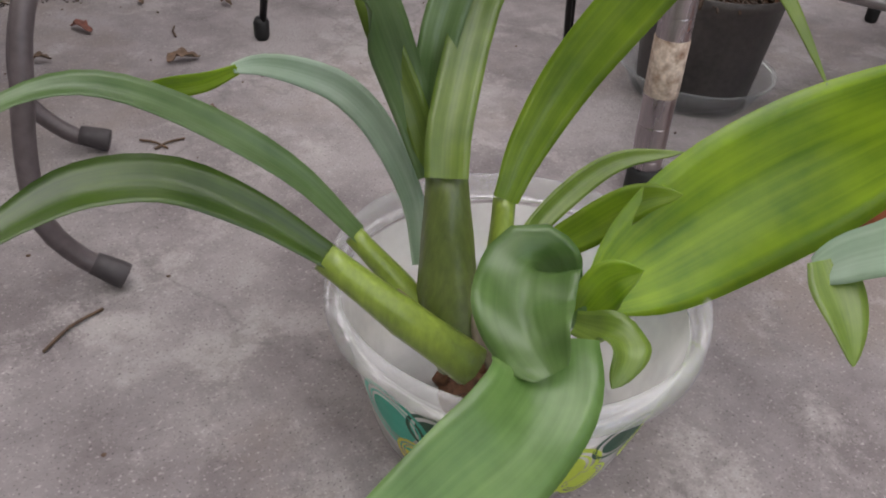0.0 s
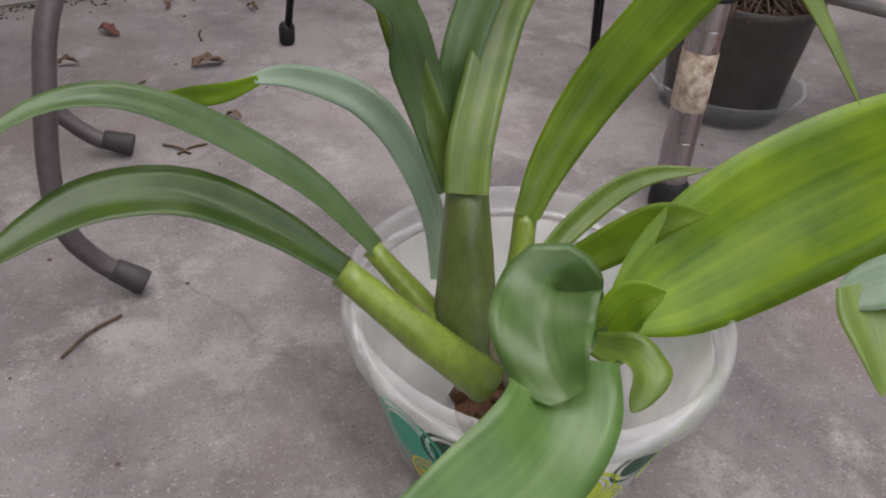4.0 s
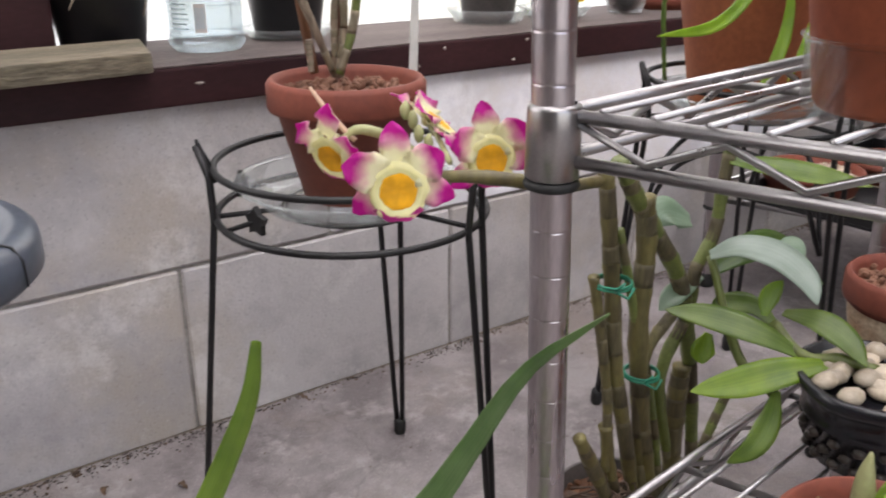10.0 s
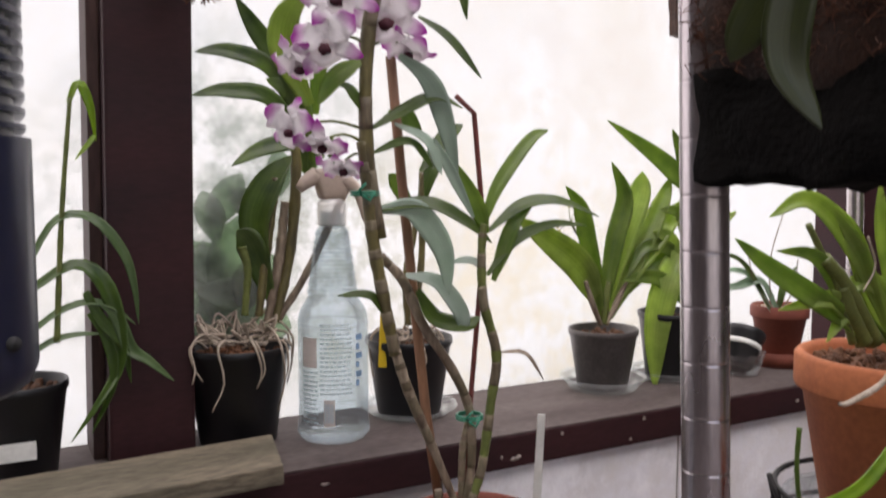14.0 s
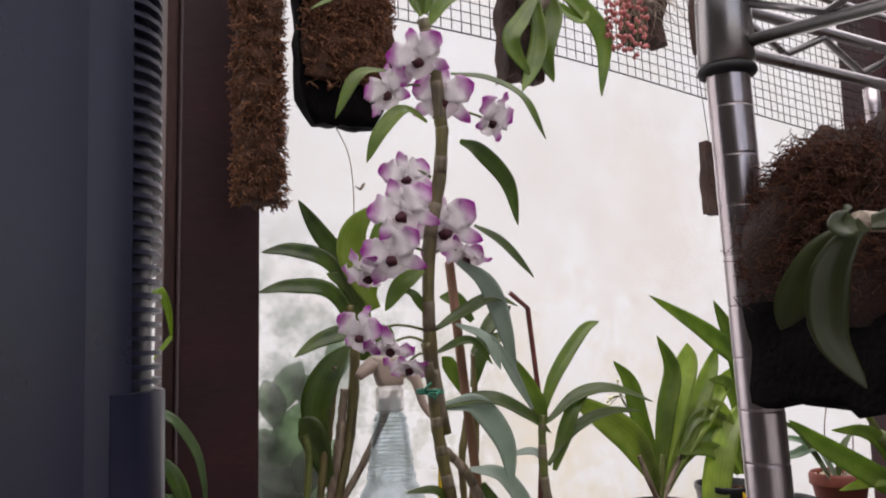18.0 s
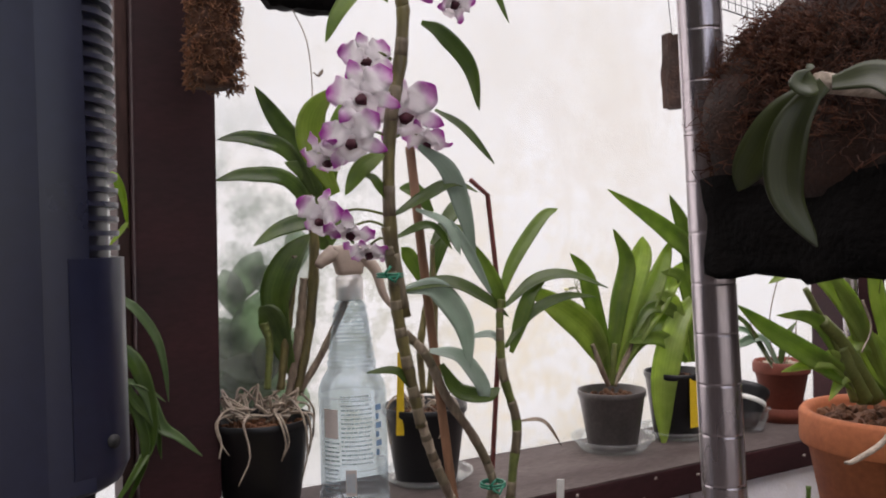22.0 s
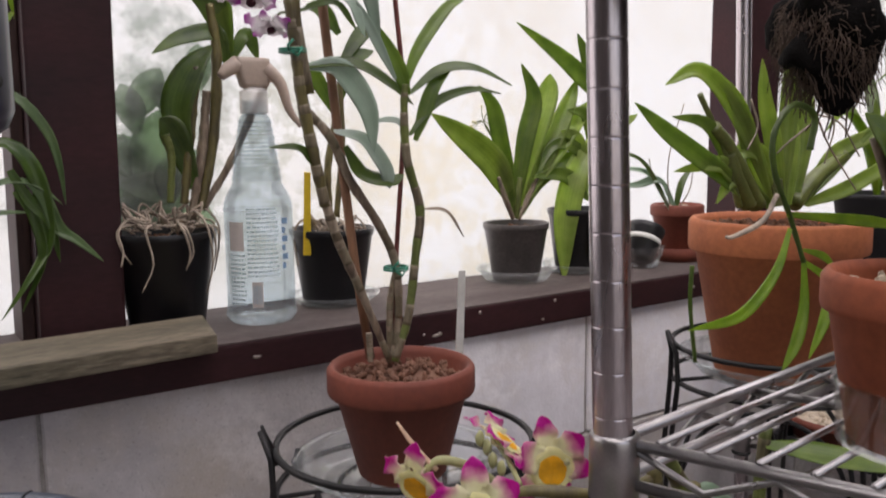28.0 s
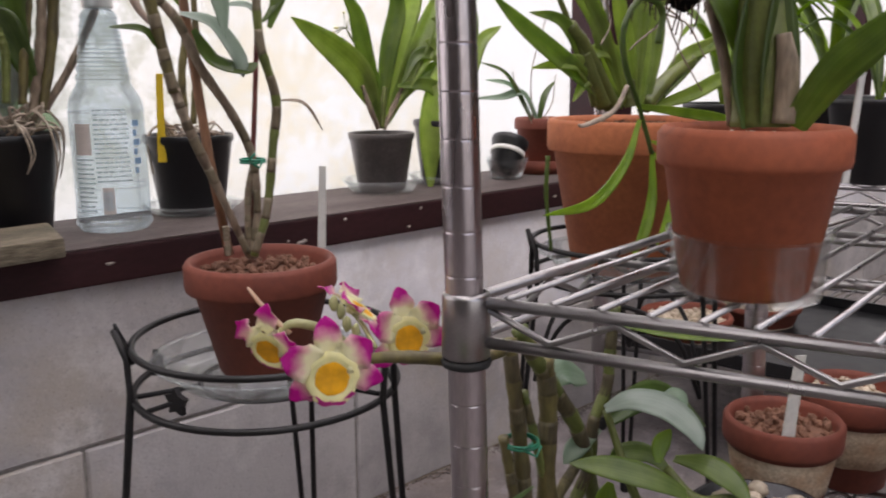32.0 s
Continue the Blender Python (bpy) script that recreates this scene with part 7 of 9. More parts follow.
stem(tall, CANE_GREEN, (0.0012, 0.0010), 1, [(0.007, -0.220, 0.826), (-0.014, -0.227, 0.831), (-0.034, -0.229, 0.823)], name="flower_stalk")
orchid_flower(tall, (-0.057, -0.223, 0.762), 0.0447, (-0.85, -0.5, 0), 4)
stem(tall, CANE_GREEN, (0.0012, 0.0010), 1, [(0.005, -0.220, 0.762), (-0.026, -0.221, 0.768), (-0.057, -0.217, 0.762)], name="flower_stalk")
orchid_flower(tall, (-0.047, -0.211, 0.812), 0.0447, (-0.5, -0.4, -0.75), 5)
stem(tall, CANE_GREEN, (0.0012, 0.0010), 1, [(0.006, -0.220, 0.812), (-0.021, -0.215, 0.818), (-0.047, -0.205, 0.812)], name="flower_stalk")
orchid_flower(tall, (-0.039, -0.235, 0.752), 0.0430, (-0.5, -0.4, -0.75), 6)
stem(tall, CANE_GREEN, (0.0012, 0.0010), 1, [(0.004, -0.220, 0.751), (-0.018, -0.227, 0.758), (-0.039, -0.229, 0.752)], name="flower_stalk")
orchid_flower(tall, (0.038, -0.223, 0.827), 0.0430, (-0.5, -0.4, -0.75), 7)
stem(tall, CANE_GREEN, (0.0012, 0.0010), 1, [(0.007, -0.220, 0.826), (0.023, -0.221, 0.833), (0.038, -0.217, 0.827)], name="flower_stalk")
orchid_flower(tall, (-0.013, -0.211, 0.735), 0.0396, (-0.5, -0.4, -0.75), 8)
stem(tall, CANE_GREEN, (0.0012, 0.0010), 1, [(0.004, -0.220, 0.740), (-0.004, -0.215, 0.744), (-0.013, -0.205, 0.735)], name="flower_stalk")
orchid_flower(tall, (-0.006, -0.235, 0.989), 0.0516, (-0.45, -0.85, 0.05), 9)
stem(tall, CANE_GREEN, (0.0012, 0.0010), 1, [(0.013, -0.220, 0.996), (0.004, -0.227, 0.998), (-0.006, -0.229, 0.989)], name="flower_stalk")
orchid_flower(tall, (0.020, -0.223, 0.961), 0.0550, (-0.45, -0.85, 0.05), 10)
stem(tall, CANE_GREEN, (0.0012, 0.0010), 1, [(0.012, -0.220, 0.961), (0.016, -0.221, 0.967), (0.020, -0.217, 0.961)], name="flower_stalk")
orchid_flower(tall, (-0.022, -0.211, 0.966), 0.0499, (-0.85, -0.5, 0), 11)
stem(tall, CANE_GREEN, (0.0012, 0.0010), 1, [(0.012, -0.220, 0.968), (-0.005, -0.215, 0.973), (-0.022, -0.205, 0.966)], name="flower_stalk")
orchid_flower(tall, (0.060, -0.235, 0.945), 0.0482, (0.15, -0.9, -0.3), 12)
stem(tall, CANE_GREEN, (0.0012, 0.0010), 1, [(0.012, -0.220, 0.944), (0.036, -0.227, 0.950), (0.060, -0.229, 0.945)], name="flower_stalk")
twist_tie(tall, (0.094, -0.225, 0.524), 0.011)
twist_tie(tall, (0.002, -0.220, 0.712), 0.011)
plant_tag((0.174, -0.210, 0.420), 0.094, 0.0085, MATS["white_tag"], "clear plastic plant label in the clay pot")
# ---- plants on the sill ----
rooty = thing("root_bound_orchid", "cane orchid with leathery leaves and tangled pale roots", "orchid", (-0.012, 0.118, 0.520))
stem(rooty, CANE, (0.0045, 0.0055, 0.0045), 6, [(0.013, 0.115, 0.568), (0.024, 0.115, 0.646), (0.036, 0.115, 0.726)])
stem(rooty, CANE, (0.005, 0.0065, 0.005), 6, [(0.033, 0.115, 0.559), (0.052, 0.115, 0.645), (0.060, 0.115, 0.739), (0.054, 0.115, 0.799)])
stem(rooty, CANE_DRY, (0.0045, 0.006, 0.0045), 6, [(0.023, 0.115, 0.560), (0.038, 0.115, 0.632), (0.046, 0.115, 0.699)])
stem(rooty, CANE_DRY, (0.0042, 0.0045, 0.003), 6, [(0.036, 0.115, 0.562), (0.072, 0.115, 0.616), (0.117, 0.115, 0.703), (0.129, 0.115, 0.717)])
stem(rooty, CANE_GREEN, (0.004, 0.005), 6, [(-0.003, 0.115, 0.570), (0.001, 0.115, 0.622), (-0.005, 0.115, 0.648)])
blade(rooty, LEAF_DARK, 0.0328, [(0.028, 0.115, 0.586), (0.006, 0.115, 0.648), (-0.010, 0.115, 0.668)], face=(-0.5, -0.8, 0.25), base=0.35, peak=0.5, fold=0.2)
blade(rooty, LEAF_DARK, 0.039, [(0.022, 0.115, 0.620), (0.010, 0.115, 0.674), (0.027, 0.115, 0.719), (0.055, 0.115, 0.752)], face=(-0.5, -0.8, 0.25), base=0.35, peak=0.5, fold=0.2)
blade(rooty, LEAF_DARK, 0.0234, [(0.076, 0.115, 0.752), (0.056, 0.115, 0.819), (0.026, 0.115, 0.838)], face=(-0.5, -0.8, 0.25), base=0.35, peak=0.5, fold=0.2)
blade(rooty, LEAF_DARK, 0.0203, [(0.076, 0.115, 0.738), (0.036, 0.115, 0.812), (-0.017, 0.115, 0.822), (-0.057, 0.115, 0.815)], face=(-0.5, -0.8, 0.25), base=0.35, peak=0.5, fold=0.2)
blade(rooty, LEAF_DARK, 0.0218, [(0.072, 0.115, 0.732), (0.062, 0.115, 0.765), (0.021, 0.115, 0.759), (-0.015, 0.115, 0.739)], face=(-0.5, -0.8, 0.25), base=0.35, peak=0.5, fold=0.2)
blade(rooty, LEAF_DARK, 0.0203, [(0.063, 0.115, 0.799), (0.030, 0.115, 0.851), (-0.016, 0.115, 0.865), (-0.053, 0.115, 0.862)], face=(-0.5, -0.8, 0.25), base=0.35, peak=0.5, fold=0.2)
blade(rooty, LEAF_MID, 0.0312, [(0.076, 0.115, 0.745), (0.066, 0.115, 0.792), (0.071, 0.115, 0.840)], face=(-0.5, -0.8, 0.25), base=0.35, peak=0.5, fold=0.2)
blade(rooty, LEAF_DARK, 0.0234, [(0.063, 0.115, 0.799), (0.050, 0.115, 0.845), (0.017, 0.115, 0.889), (-0.008, 0.115, 0.926)], face=(-0.5, -0.8, 0.25), base=0.35, peak=0.5, fold=0.2)
blade(rooty, LEAF_MID, 0.0234, [(0.084, 0.115, 0.800), (0.089, 0.115, 0.854), (0.100, 0.115, 0.896), (0.115, 0.115, 0.924)], face=(-0.5, -0.8, 0.25), base=0.35, peak=0.5, fold=0.2)
blade(rooty, LEAF_DARK, 0.0187, [(0.076, 0.115, 0.732), (0.098, 0.115, 0.766), (0.112, 0.115, 0.738)], face=(-0.5, -0.8, 0.25), base=0.35, peak=0.5, fold=0.2)
tangled_roots(rooty, (-0.012, 0.118, 0.536), 0.060, 70, 21)
yellowtag = thing("cane_orchid", "thin-caned orchid with leafy stems in a black pot", "orchid", (0.205, 0.130, 0.512))
stem(yellowtag, CANE, (0.004, 0.005, 0.004), 5, [(0.211, 0.130, 0.539), (0.209, 0.130, 0.602), (0.224, 0.130, 0.676)])
stem(yellowtag, CANE, (0.004, 0.0045, 0.003), 5, [(0.220, 0.130, 0.538), (0.231, 0.130, 0.631), (0.230, 0.130, 0.734)])
blade(yellowtag, LEAF_DARK, 0.024, [(0.229, 0.130, 0.690), (0.247, 0.130, 0.742), (0.282, 0.130, 0.758)], face=(-0.5, -0.8, 0.25), base=0.35, peak=0.5, fold=0.2)
blade(yellowtag, LEAF_DARK, 0.022, [(0.230, 0.130, 0.734), (0.265, 0.130, 0.779), (0.291, 0.130, 0.796)], face=(-0.5, -0.8, 0.25), base=0.35, peak=0.5, fold=0.2)
blade(yellowtag, LEAF_MID, 0.02, [(0.220, 0.130, 0.676), (0.197, 0.130, 0.718), (0.185, 0.130, 0.732)], face=(-0.5, -0.8, 0.25), base=0.35, peak=0.5, fold=0.2)
blade(yellowtag, LEAF_DARK, 0.022, [(0.231, 0.130, 0.777), (0.208, 0.130, 0.804), (0.184, 0.130, 0.809)], face=(-0.5, -0.8, 0.25), base=0.35, peak=0.5, fold=0.2)
tangled_roots(yellowtag, (0.205, 0.118, 0.518), 0.045, 26, 22)
plant_tag((0.162, 0.100, 0.515), 0.086, 0.010, MATS["yellow_tag"], "yellow plastic plant label in a black pot")
ladle = thing("broad_leaved_orchid", "leafy orchid with broad upright pleated leaves in a grey pot", "orchid", (0.510, 0.110, 0.515))
blade(ladle, LEAF_LIT, 0.0442, [(0.513, 0.110, 0.522), (0.490, 0.110, 0.571), (0.455, 0.110, 0.614), (0.361, 0.110, 0.675)], face=(-0.5, -0.8, 0.25), base=0.07, peak=0.68, fold=0.4)
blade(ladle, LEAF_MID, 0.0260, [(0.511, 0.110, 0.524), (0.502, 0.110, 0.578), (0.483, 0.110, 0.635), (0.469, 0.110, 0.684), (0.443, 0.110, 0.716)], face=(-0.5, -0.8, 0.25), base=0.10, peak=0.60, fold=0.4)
blade(ladle, LEAF_LIT, 0.0377, [(0.519, 0.110, 0.524), (0.525, 0.110, 0.577), (0.549, 0.110, 0.646), (0.575, 0.110, 0.707), (0.580, 0.110, 0.737)], face=(-0.5, -0.8, 0.25), base=0.09, peak=0.60, fold=0.4)
blade(ladle, LEAF_LIT, 0.0390, [(0.523, 0.110, 0.525), (0.552, 0.110, 0.580), (0.602, 0.110, 0.637), (0.673, 0.110, 0.700)], face=(-0.5, -0.8, 0.25), base=0.08, peak=0.62, fold=0.4)
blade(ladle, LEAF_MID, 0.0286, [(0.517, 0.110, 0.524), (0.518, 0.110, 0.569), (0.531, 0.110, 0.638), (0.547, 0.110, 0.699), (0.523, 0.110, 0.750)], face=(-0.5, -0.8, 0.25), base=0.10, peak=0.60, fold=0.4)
blade(ladle, LEAF_LIT, 0.0312, [(0.521, 0.110, 0.524), (0.541, 0.110, 0.560), (0.579, 0.110, 0.622), (0.614, 0.110, 0.684), (0.637, 0.110, 0.731)], face=(-0.5, -0.8, 0.25), base=0.10, peak=0.60, fold=0.4)
blade(ladle, LEAF_MID, 0.0208, [(0.528, 0.110, 0.525), (0.557, 0.110, 0.568), (0.602, 0.110, 0.598), (0.644, 0.110, 0.625)], face=(-0.5, -0.8, 0.25), base=0.10, peak=0.60, fold=0.4)
blade(ladle, LEAF_MID, 0.0195, [(0.509, 0.110, 0.523), (0.498, 0.110, 0.555), (0.489, 0.110, 0.594), (0.478, 0.110, 0.624)], face=(-0.5, -0.8, 0.25), base=0.10, peak=0.60, fold=0.4)
stem(ladle, CANE_DRY, (0.0036, 0.0044, 0.0028), 3, [(0.505, 0.107, 0.520), (0.490, 0.107, 0.551), (0.477, 0.107, 0.583)], swell=0.08)
stem(ladle, CANE_DRY, (0.0040, 0.0046, 0.0026), 3, [(0.515, 0.107, 0.519), (0.534, 0.107, 0.549), (0.554, 0.107, 0.580)], swell=0.08)
stem(ladle, CANE_GREEN, (0.0046, 0.0054, 0.0036), 3, [(0.511, 0.107, 0.520), (0.514, 0.107, 0.550), (0.519, 0.107, 0.581)], swell=0.08)
blossom_sprig(ladle, (0.468, 0.130, 0.664))
hangleaf = thing("strap_leaved_orchid", "arching strap-leaved orchid in a black pot with a yellow sticker", "orchid", (0.645, 0.115, 0.520))
blade(hangleaf, LEAF_LIT, 0.042, [(0.679, 0.095, 0.646), (0.631, 0.095, 0.600), (0.602, 0.095, 0.520), (0.599, 0.095, 0.417)], face=(-0.6, -0.8, 0.1), base=0.4, peak=0.55, fold=0.25)
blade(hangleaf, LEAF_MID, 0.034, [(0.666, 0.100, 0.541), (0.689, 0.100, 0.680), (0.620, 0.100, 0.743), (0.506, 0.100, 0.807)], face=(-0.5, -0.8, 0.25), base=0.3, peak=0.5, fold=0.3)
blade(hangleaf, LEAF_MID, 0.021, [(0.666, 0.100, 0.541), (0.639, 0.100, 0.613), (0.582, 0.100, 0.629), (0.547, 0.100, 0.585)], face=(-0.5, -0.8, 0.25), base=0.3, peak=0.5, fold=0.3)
blade(hangleaf, LEAF_LIT, 0.026, [(0.660, 0.100, 0.541), (0.628, 0.100, 0.631), (0.594, 0.100, 0.650)], face=(-0.5, -0.8, 0.25), base=0.3, peak=0.5, fold=0.3)
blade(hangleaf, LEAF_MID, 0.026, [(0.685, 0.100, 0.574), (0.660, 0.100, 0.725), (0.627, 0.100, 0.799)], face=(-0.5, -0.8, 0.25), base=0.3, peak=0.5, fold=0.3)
blade(hangleaf, LEAF_LIT, 0.021, [(0.684, 0.100, 0.539), (0.712, 0.100, 0.643), (0.764, 0.100, 0.677)], face=(-0.5, -0.8, 0.25), base=0.3, peak=0.5, fold=0.3)
blade(hangleaf, LEAF_MID, 0.024, [(0.654, 0.100, 0.542), (0.603, 0.100, 0.581), (0.536, 0.100, 0.582)], face=(-0.5, -0.8, 0.25), base=0.3, peak=0.5, fold=0.3)
blade(hangleaf, LEAF_MID, 0.021, [(0.678, 0.100, 0.539), (0.652, 0.100, 0.664), (0.606, 0.100, 0.683)], face=(-0.5, -0.8, 0.25), base=0.3, peak=0.5, fold=0.3)
strappy = thing("strap_leaved_orchid", "dark arching strap-leaved orchid beside the post", "orchid", (-0.235, 0.105, 0.515))
blade(strappy, LEAF_SHEEN, 0.0110, [(-0.227, 0.060, 0.636), (-0.199, 0.060, 0.684), (-0.166, 0.060, 0.685), (-0.139, 0.060, 0.652), (-0.129, 0.060, 0.617), (-0.126, 0.060, 0.578)], face=(-0.35, -0.6, 0.7), base=0.6, peak=0.4, fold=0.35)
blade(strappy, LEAF_DEEP, 0.0170, [(-0.225, 0.060, 0.616), (-0.186, 0.060, 0.640), (-0.161, 0.060, 0.626), (-0.147, 0.060, 0.591), (-0.144, 0.060, 0.542), (-0.161, 0.060, 0.508), (-0.192, 0.060, 0.466)], face=(-0.35, -0.6, 0.7), base=0.6, peak=0.4, fold=0.35)
blade(strappy, LEAF_SHEEN, 0.0090, [(-0.236, 0.060, 0.565), (-0.205, 0.060, 0.592), (-0.176, 0.060, 0.603), (-0.152, 0.060, 0.598), (-0.129, 0.060, 0.578)], face=(-0.35, -0.6, 0.7), base=0.6, peak=0.4, fold=0.35)
blade(strappy, LEAF_SHEEN, 0.0080, [(-0.239, 0.060, 0.545), (-0.209, 0.060, 0.566), (-0.184, 0.060, 0.572), (-0.158, 0.060, 0.571)], face=(-0.35, -0.6, 0.7), base=0.6, peak=0.4, fold=0.35)
blade(strappy, LEAF_SHEEN, 0.0140, [(-0.161, 0.060, 0.603), (-0.146, 0.060, 0.586), (-0.134, 0.060, 0.553), (-0.117, 0.060, 0.539), (-0.093, 0.060, 0.516)], face=(-0.35, -0.6, 0.7), base=0.6, peak=0.4, fold=0.35)
blade(strappy, LEAF_DEEP, 0.0120, [(-0.175, 0.060, 0.614), (-0.159, 0.060, 0.581), (-0.141, 0.060, 0.557), (-0.135, 0.060, 0.519)], face=(-0.35, -0.6, 0.7), base=0.6, peak=0.4, fold=0.35)
blade(strappy, LEAF_DEEP, 0.0110, [(-0.172, 0.060, 0.593), (-0.156, 0.060, 0.565), (-0.151, 0.060, 0.521), (-0.173, 0.060, 0.472)], face=(-0.35, -0.6, 0.7), base=0.6, peak=0.4, fold=0.35)
blade(strappy, LEAF_BRIGHT, 0.0095, [(-0.184, 0.060, 0.797), (-0.175, 0.060, 0.815), (-0.165, 0.060, 0.794), (-0.161, 0.060, 0.761)], face=(-0.35, -0.6, 0.7), base=0.6, peak=0.4, fold=0.35)
blade(strappy, LEAF_BRIGHT, 0.0068, [(-0.161, 0.060, 0.767), (-0.168, 0.060, 0.757), (-0.180, 0.060, 0.743)], face=(-0.35, -0.6, 0.7), base=0.6, peak=0.4, fold=0.35)
stem(strappy, CANE_GREEN, (0.003, 0.002), 5, [(-0.202, 0.060, 0.566), (-0.194, 0.060, 0.687), (-0.183, 0.060, 0.802)])
wispy = thing("seedling_orchid", "wispy dry-stemmed orchid in a small clay pot", "orchid", (0.885, 0.100, 0.520))
blade(wispy, LEAF_BLUESHEEN, 0.016, [(0.838, 0.090, 0.515), (0.783, 0.090, 0.576), (0.717, 0.090, 0.590)], face=(-0.35, -0.6, 0.7), base=0.5, peak=0.4, fold=0.3)
blade(wispy, LEAF_DARK, 0.014, [(0.838, 0.090, 0.515), (0.770, 0.090, 0.595), (0.705, 0.090, 0.618)], face=(-0.35, -0.6, 0.7), base=0.5, peak=0.4, fold=0.3)
blade(wispy, LEAF_BLUESHEEN, 0.018, [(0.852, 0.090, 0.514), (0.810, 0.090, 0.565), (0.756, 0.090, 0.560), (0.692, 0.090, 0.560)], face=(-0.35, -0.6, 0.7), base=0.5, peak=0.4, fold=0.3)
blade(wispy, LEAF_DARK, 0.012, [(0.852, 0.090, 0.514), (0.867, 0.090, 0.560), (0.896, 0.090, 0.587)], face=(-0.35, -0.6, 0.7), base=0.5, peak=0.4, fold=0.3)
stem(wispy, CANE_DRY, (0.0012, 0.0008), 3, [(0.838, 0.090, 0.510), (0.832, 0.090, 0.601), (0.868, 0.090, 0.695)])
stem(wispy, CANE_DRY, (0.0012, 0.0008), 3, [(0.845, 0.090, 0.510), (0.797, 0.090, 0.566), (0.783, 0.090, 0.604)])
stem(wispy, CANE_DRY, (0.0012, 0.0008), 3, [(0.852, 0.090, 0.509), (0.889, 0.090, 0.549), (0.896, 0.090, 0.597)])

# ---- leafy orchid in the large clay pot ----
keiki = thing("leafy_orchid", "green strap-leaved orchid with a dangling offshoot in a large clay pot", "orchid", (0.552, -0.305, 0.545))
blade(keiki, LEAF_MID, 0.0232, [(0.519, -0.300, 0.566), (0.444, -0.300, 0.604), (0.367, -0.300, 0.643), (0.320, -0.300, 0.673)], face=(-0.5, -0.8, 0.25), base=0.5, peak=0.4, fold=0.4)
blade(keiki, LEAF_MID, 0.0193, [(0.542, -0.300, 0.562), (0.484, -0.300, 0.598), (0.429, -0.300, 0.650), (0.374, -0.300, 0.660)], face=(-0.5, -0.8, 0.25), base=0.5, peak=0.4, fold=0.4)
blade(keiki, LEAF_LIT, 0.0206, [(0.509, -0.300, 0.567), (0.463, -0.300, 0.604), (0.438, -0.300, 0.610), (0.379, -0.300, 0.605)], face=(-0.5, -0.8, 0.25), base=0.5, peak=0.4, fold=0.4)
blade(keiki, LEAF_LIT, 0.0232, [(0.542, -0.300, 0.562), (0.501, -0.300, 0.628), (0.475, -0.300, 0.674), (0.442, -0.300, 0.706)], face=(-0.5, -0.8, 0.25), base=0.5, peak=0.4, fold=0.4)
blade(keiki, LEAF_LIT, 0.0219, [(0.564, -0.300, 0.562), (0.543, -0.300, 0.628), (0.525, -0.300, 0.676), (0.519, -0.300, 0.723)], face=(-0.5, -0.8, 0.25), base=0.5, peak=0.4, fold=0.4)
blade(keiki, LEAF_LIT, 0.0219, [(0.587, -0.300, 0.561), (0.600, -0.300, 0.628), (0.604, -0.300, 0.673), (0.609, -0.300, 0.710)], face=(-0.5, -0.8, 0.25), base=0.5, peak=0.4, fold=0.4)
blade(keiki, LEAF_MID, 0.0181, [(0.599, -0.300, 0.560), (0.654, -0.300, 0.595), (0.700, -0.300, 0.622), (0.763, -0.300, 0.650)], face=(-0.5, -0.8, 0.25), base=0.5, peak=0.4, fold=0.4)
blade(keiki, LEAF_LIT, 0.0193, [(0.611, -0.300, 0.560), (0.697, -0.300, 0.574), (0.803, -0.300, 0.601), (0.867, -0.300, 0.592)], face=(-0.5, -0.8, 0.25), base=0.5, peak=0.4, fold=0.4)
blade(keiki, LEAF_LIT, 0.0219, [(0.553, -0.300, 0.562), (0.523, -0.300, 0.616), (0.486, -0.300, 0.622), (0.470, -0.300, 0.592)], face=(-0.5, -0.8, 0.25), base=0.5, peak=0.4, fold=0.4)
blade(keiki, LEAF_LIT, 0.0193, [(0.575, -0.300, 0.561), (0.579, -0.300, 0.615), (0.590, -0.300, 0.653)], face=(-0.5, -0.8, 0.25), base=0.5, peak=0.4, fold=0.4)
blade(keiki, LEAF_LIT, 0.0193, [(0.605, -0.300, 0.560), (0.663, -0.300, 0.615), (0.751, -0.300, 0.643), (0.756, -0.300, 0.685)], face=(-0.5, -0.8, 0.25), base=0.5, peak=0.4, fold=0.4)
blade(keiki, LEAF_LIT, 0.0193, [(0.525, -0.300, 0.563), (0.485, -0.300, 0.586), (0.470, -0.300, 0.592), (0.448, -0.300, 0.569)], face=(-0.5, -0.8, 0.25), base=0.5, peak=0.4, fold=0.4)
blade(keiki, LEAF_LIT, 0.0232, [(0.552, -0.300, 0.565), (0.476, -0.300, 0.663), (0.414, -0.300, 0.705), (0.363, -0.300, 0.691)], face=(-0.5, -0.8, 0.25), base=0.5, peak=0.4, fold=0.4)
blade(keiki, LEAF_LIT, 0.0219, [(0.563, -0.300, 0.565), (0.569, -0.300, 0.678), (0.570, -0.300, 0.744)], face=(-0.5, -0.8, 0.25), base=0.5, peak=0.4, fold=0.4)
stem(keiki, CANE_GREEN, (0.004, 0.003), 3, [(0.488, -0.300, 0.564), (0.456, -0.300, 0.627), (0.416, -0.300, 0.683)], swell=0.06)
stem(keiki, CANE_GREEN, (0.010, 0.007), 3, [(0.520, -0.300, 0.563), (0.471, -0.300, 0.622), (0.439, -0.300, 0.650)], swell=0.06)
stem(keiki, CANE_GREEN, (0.010, 0.008), 3, [(0.587, -0.300, 0.561), (0.641, -0.300, 0.596), (0.689, -0.300, 0.615)], swell=0.06)
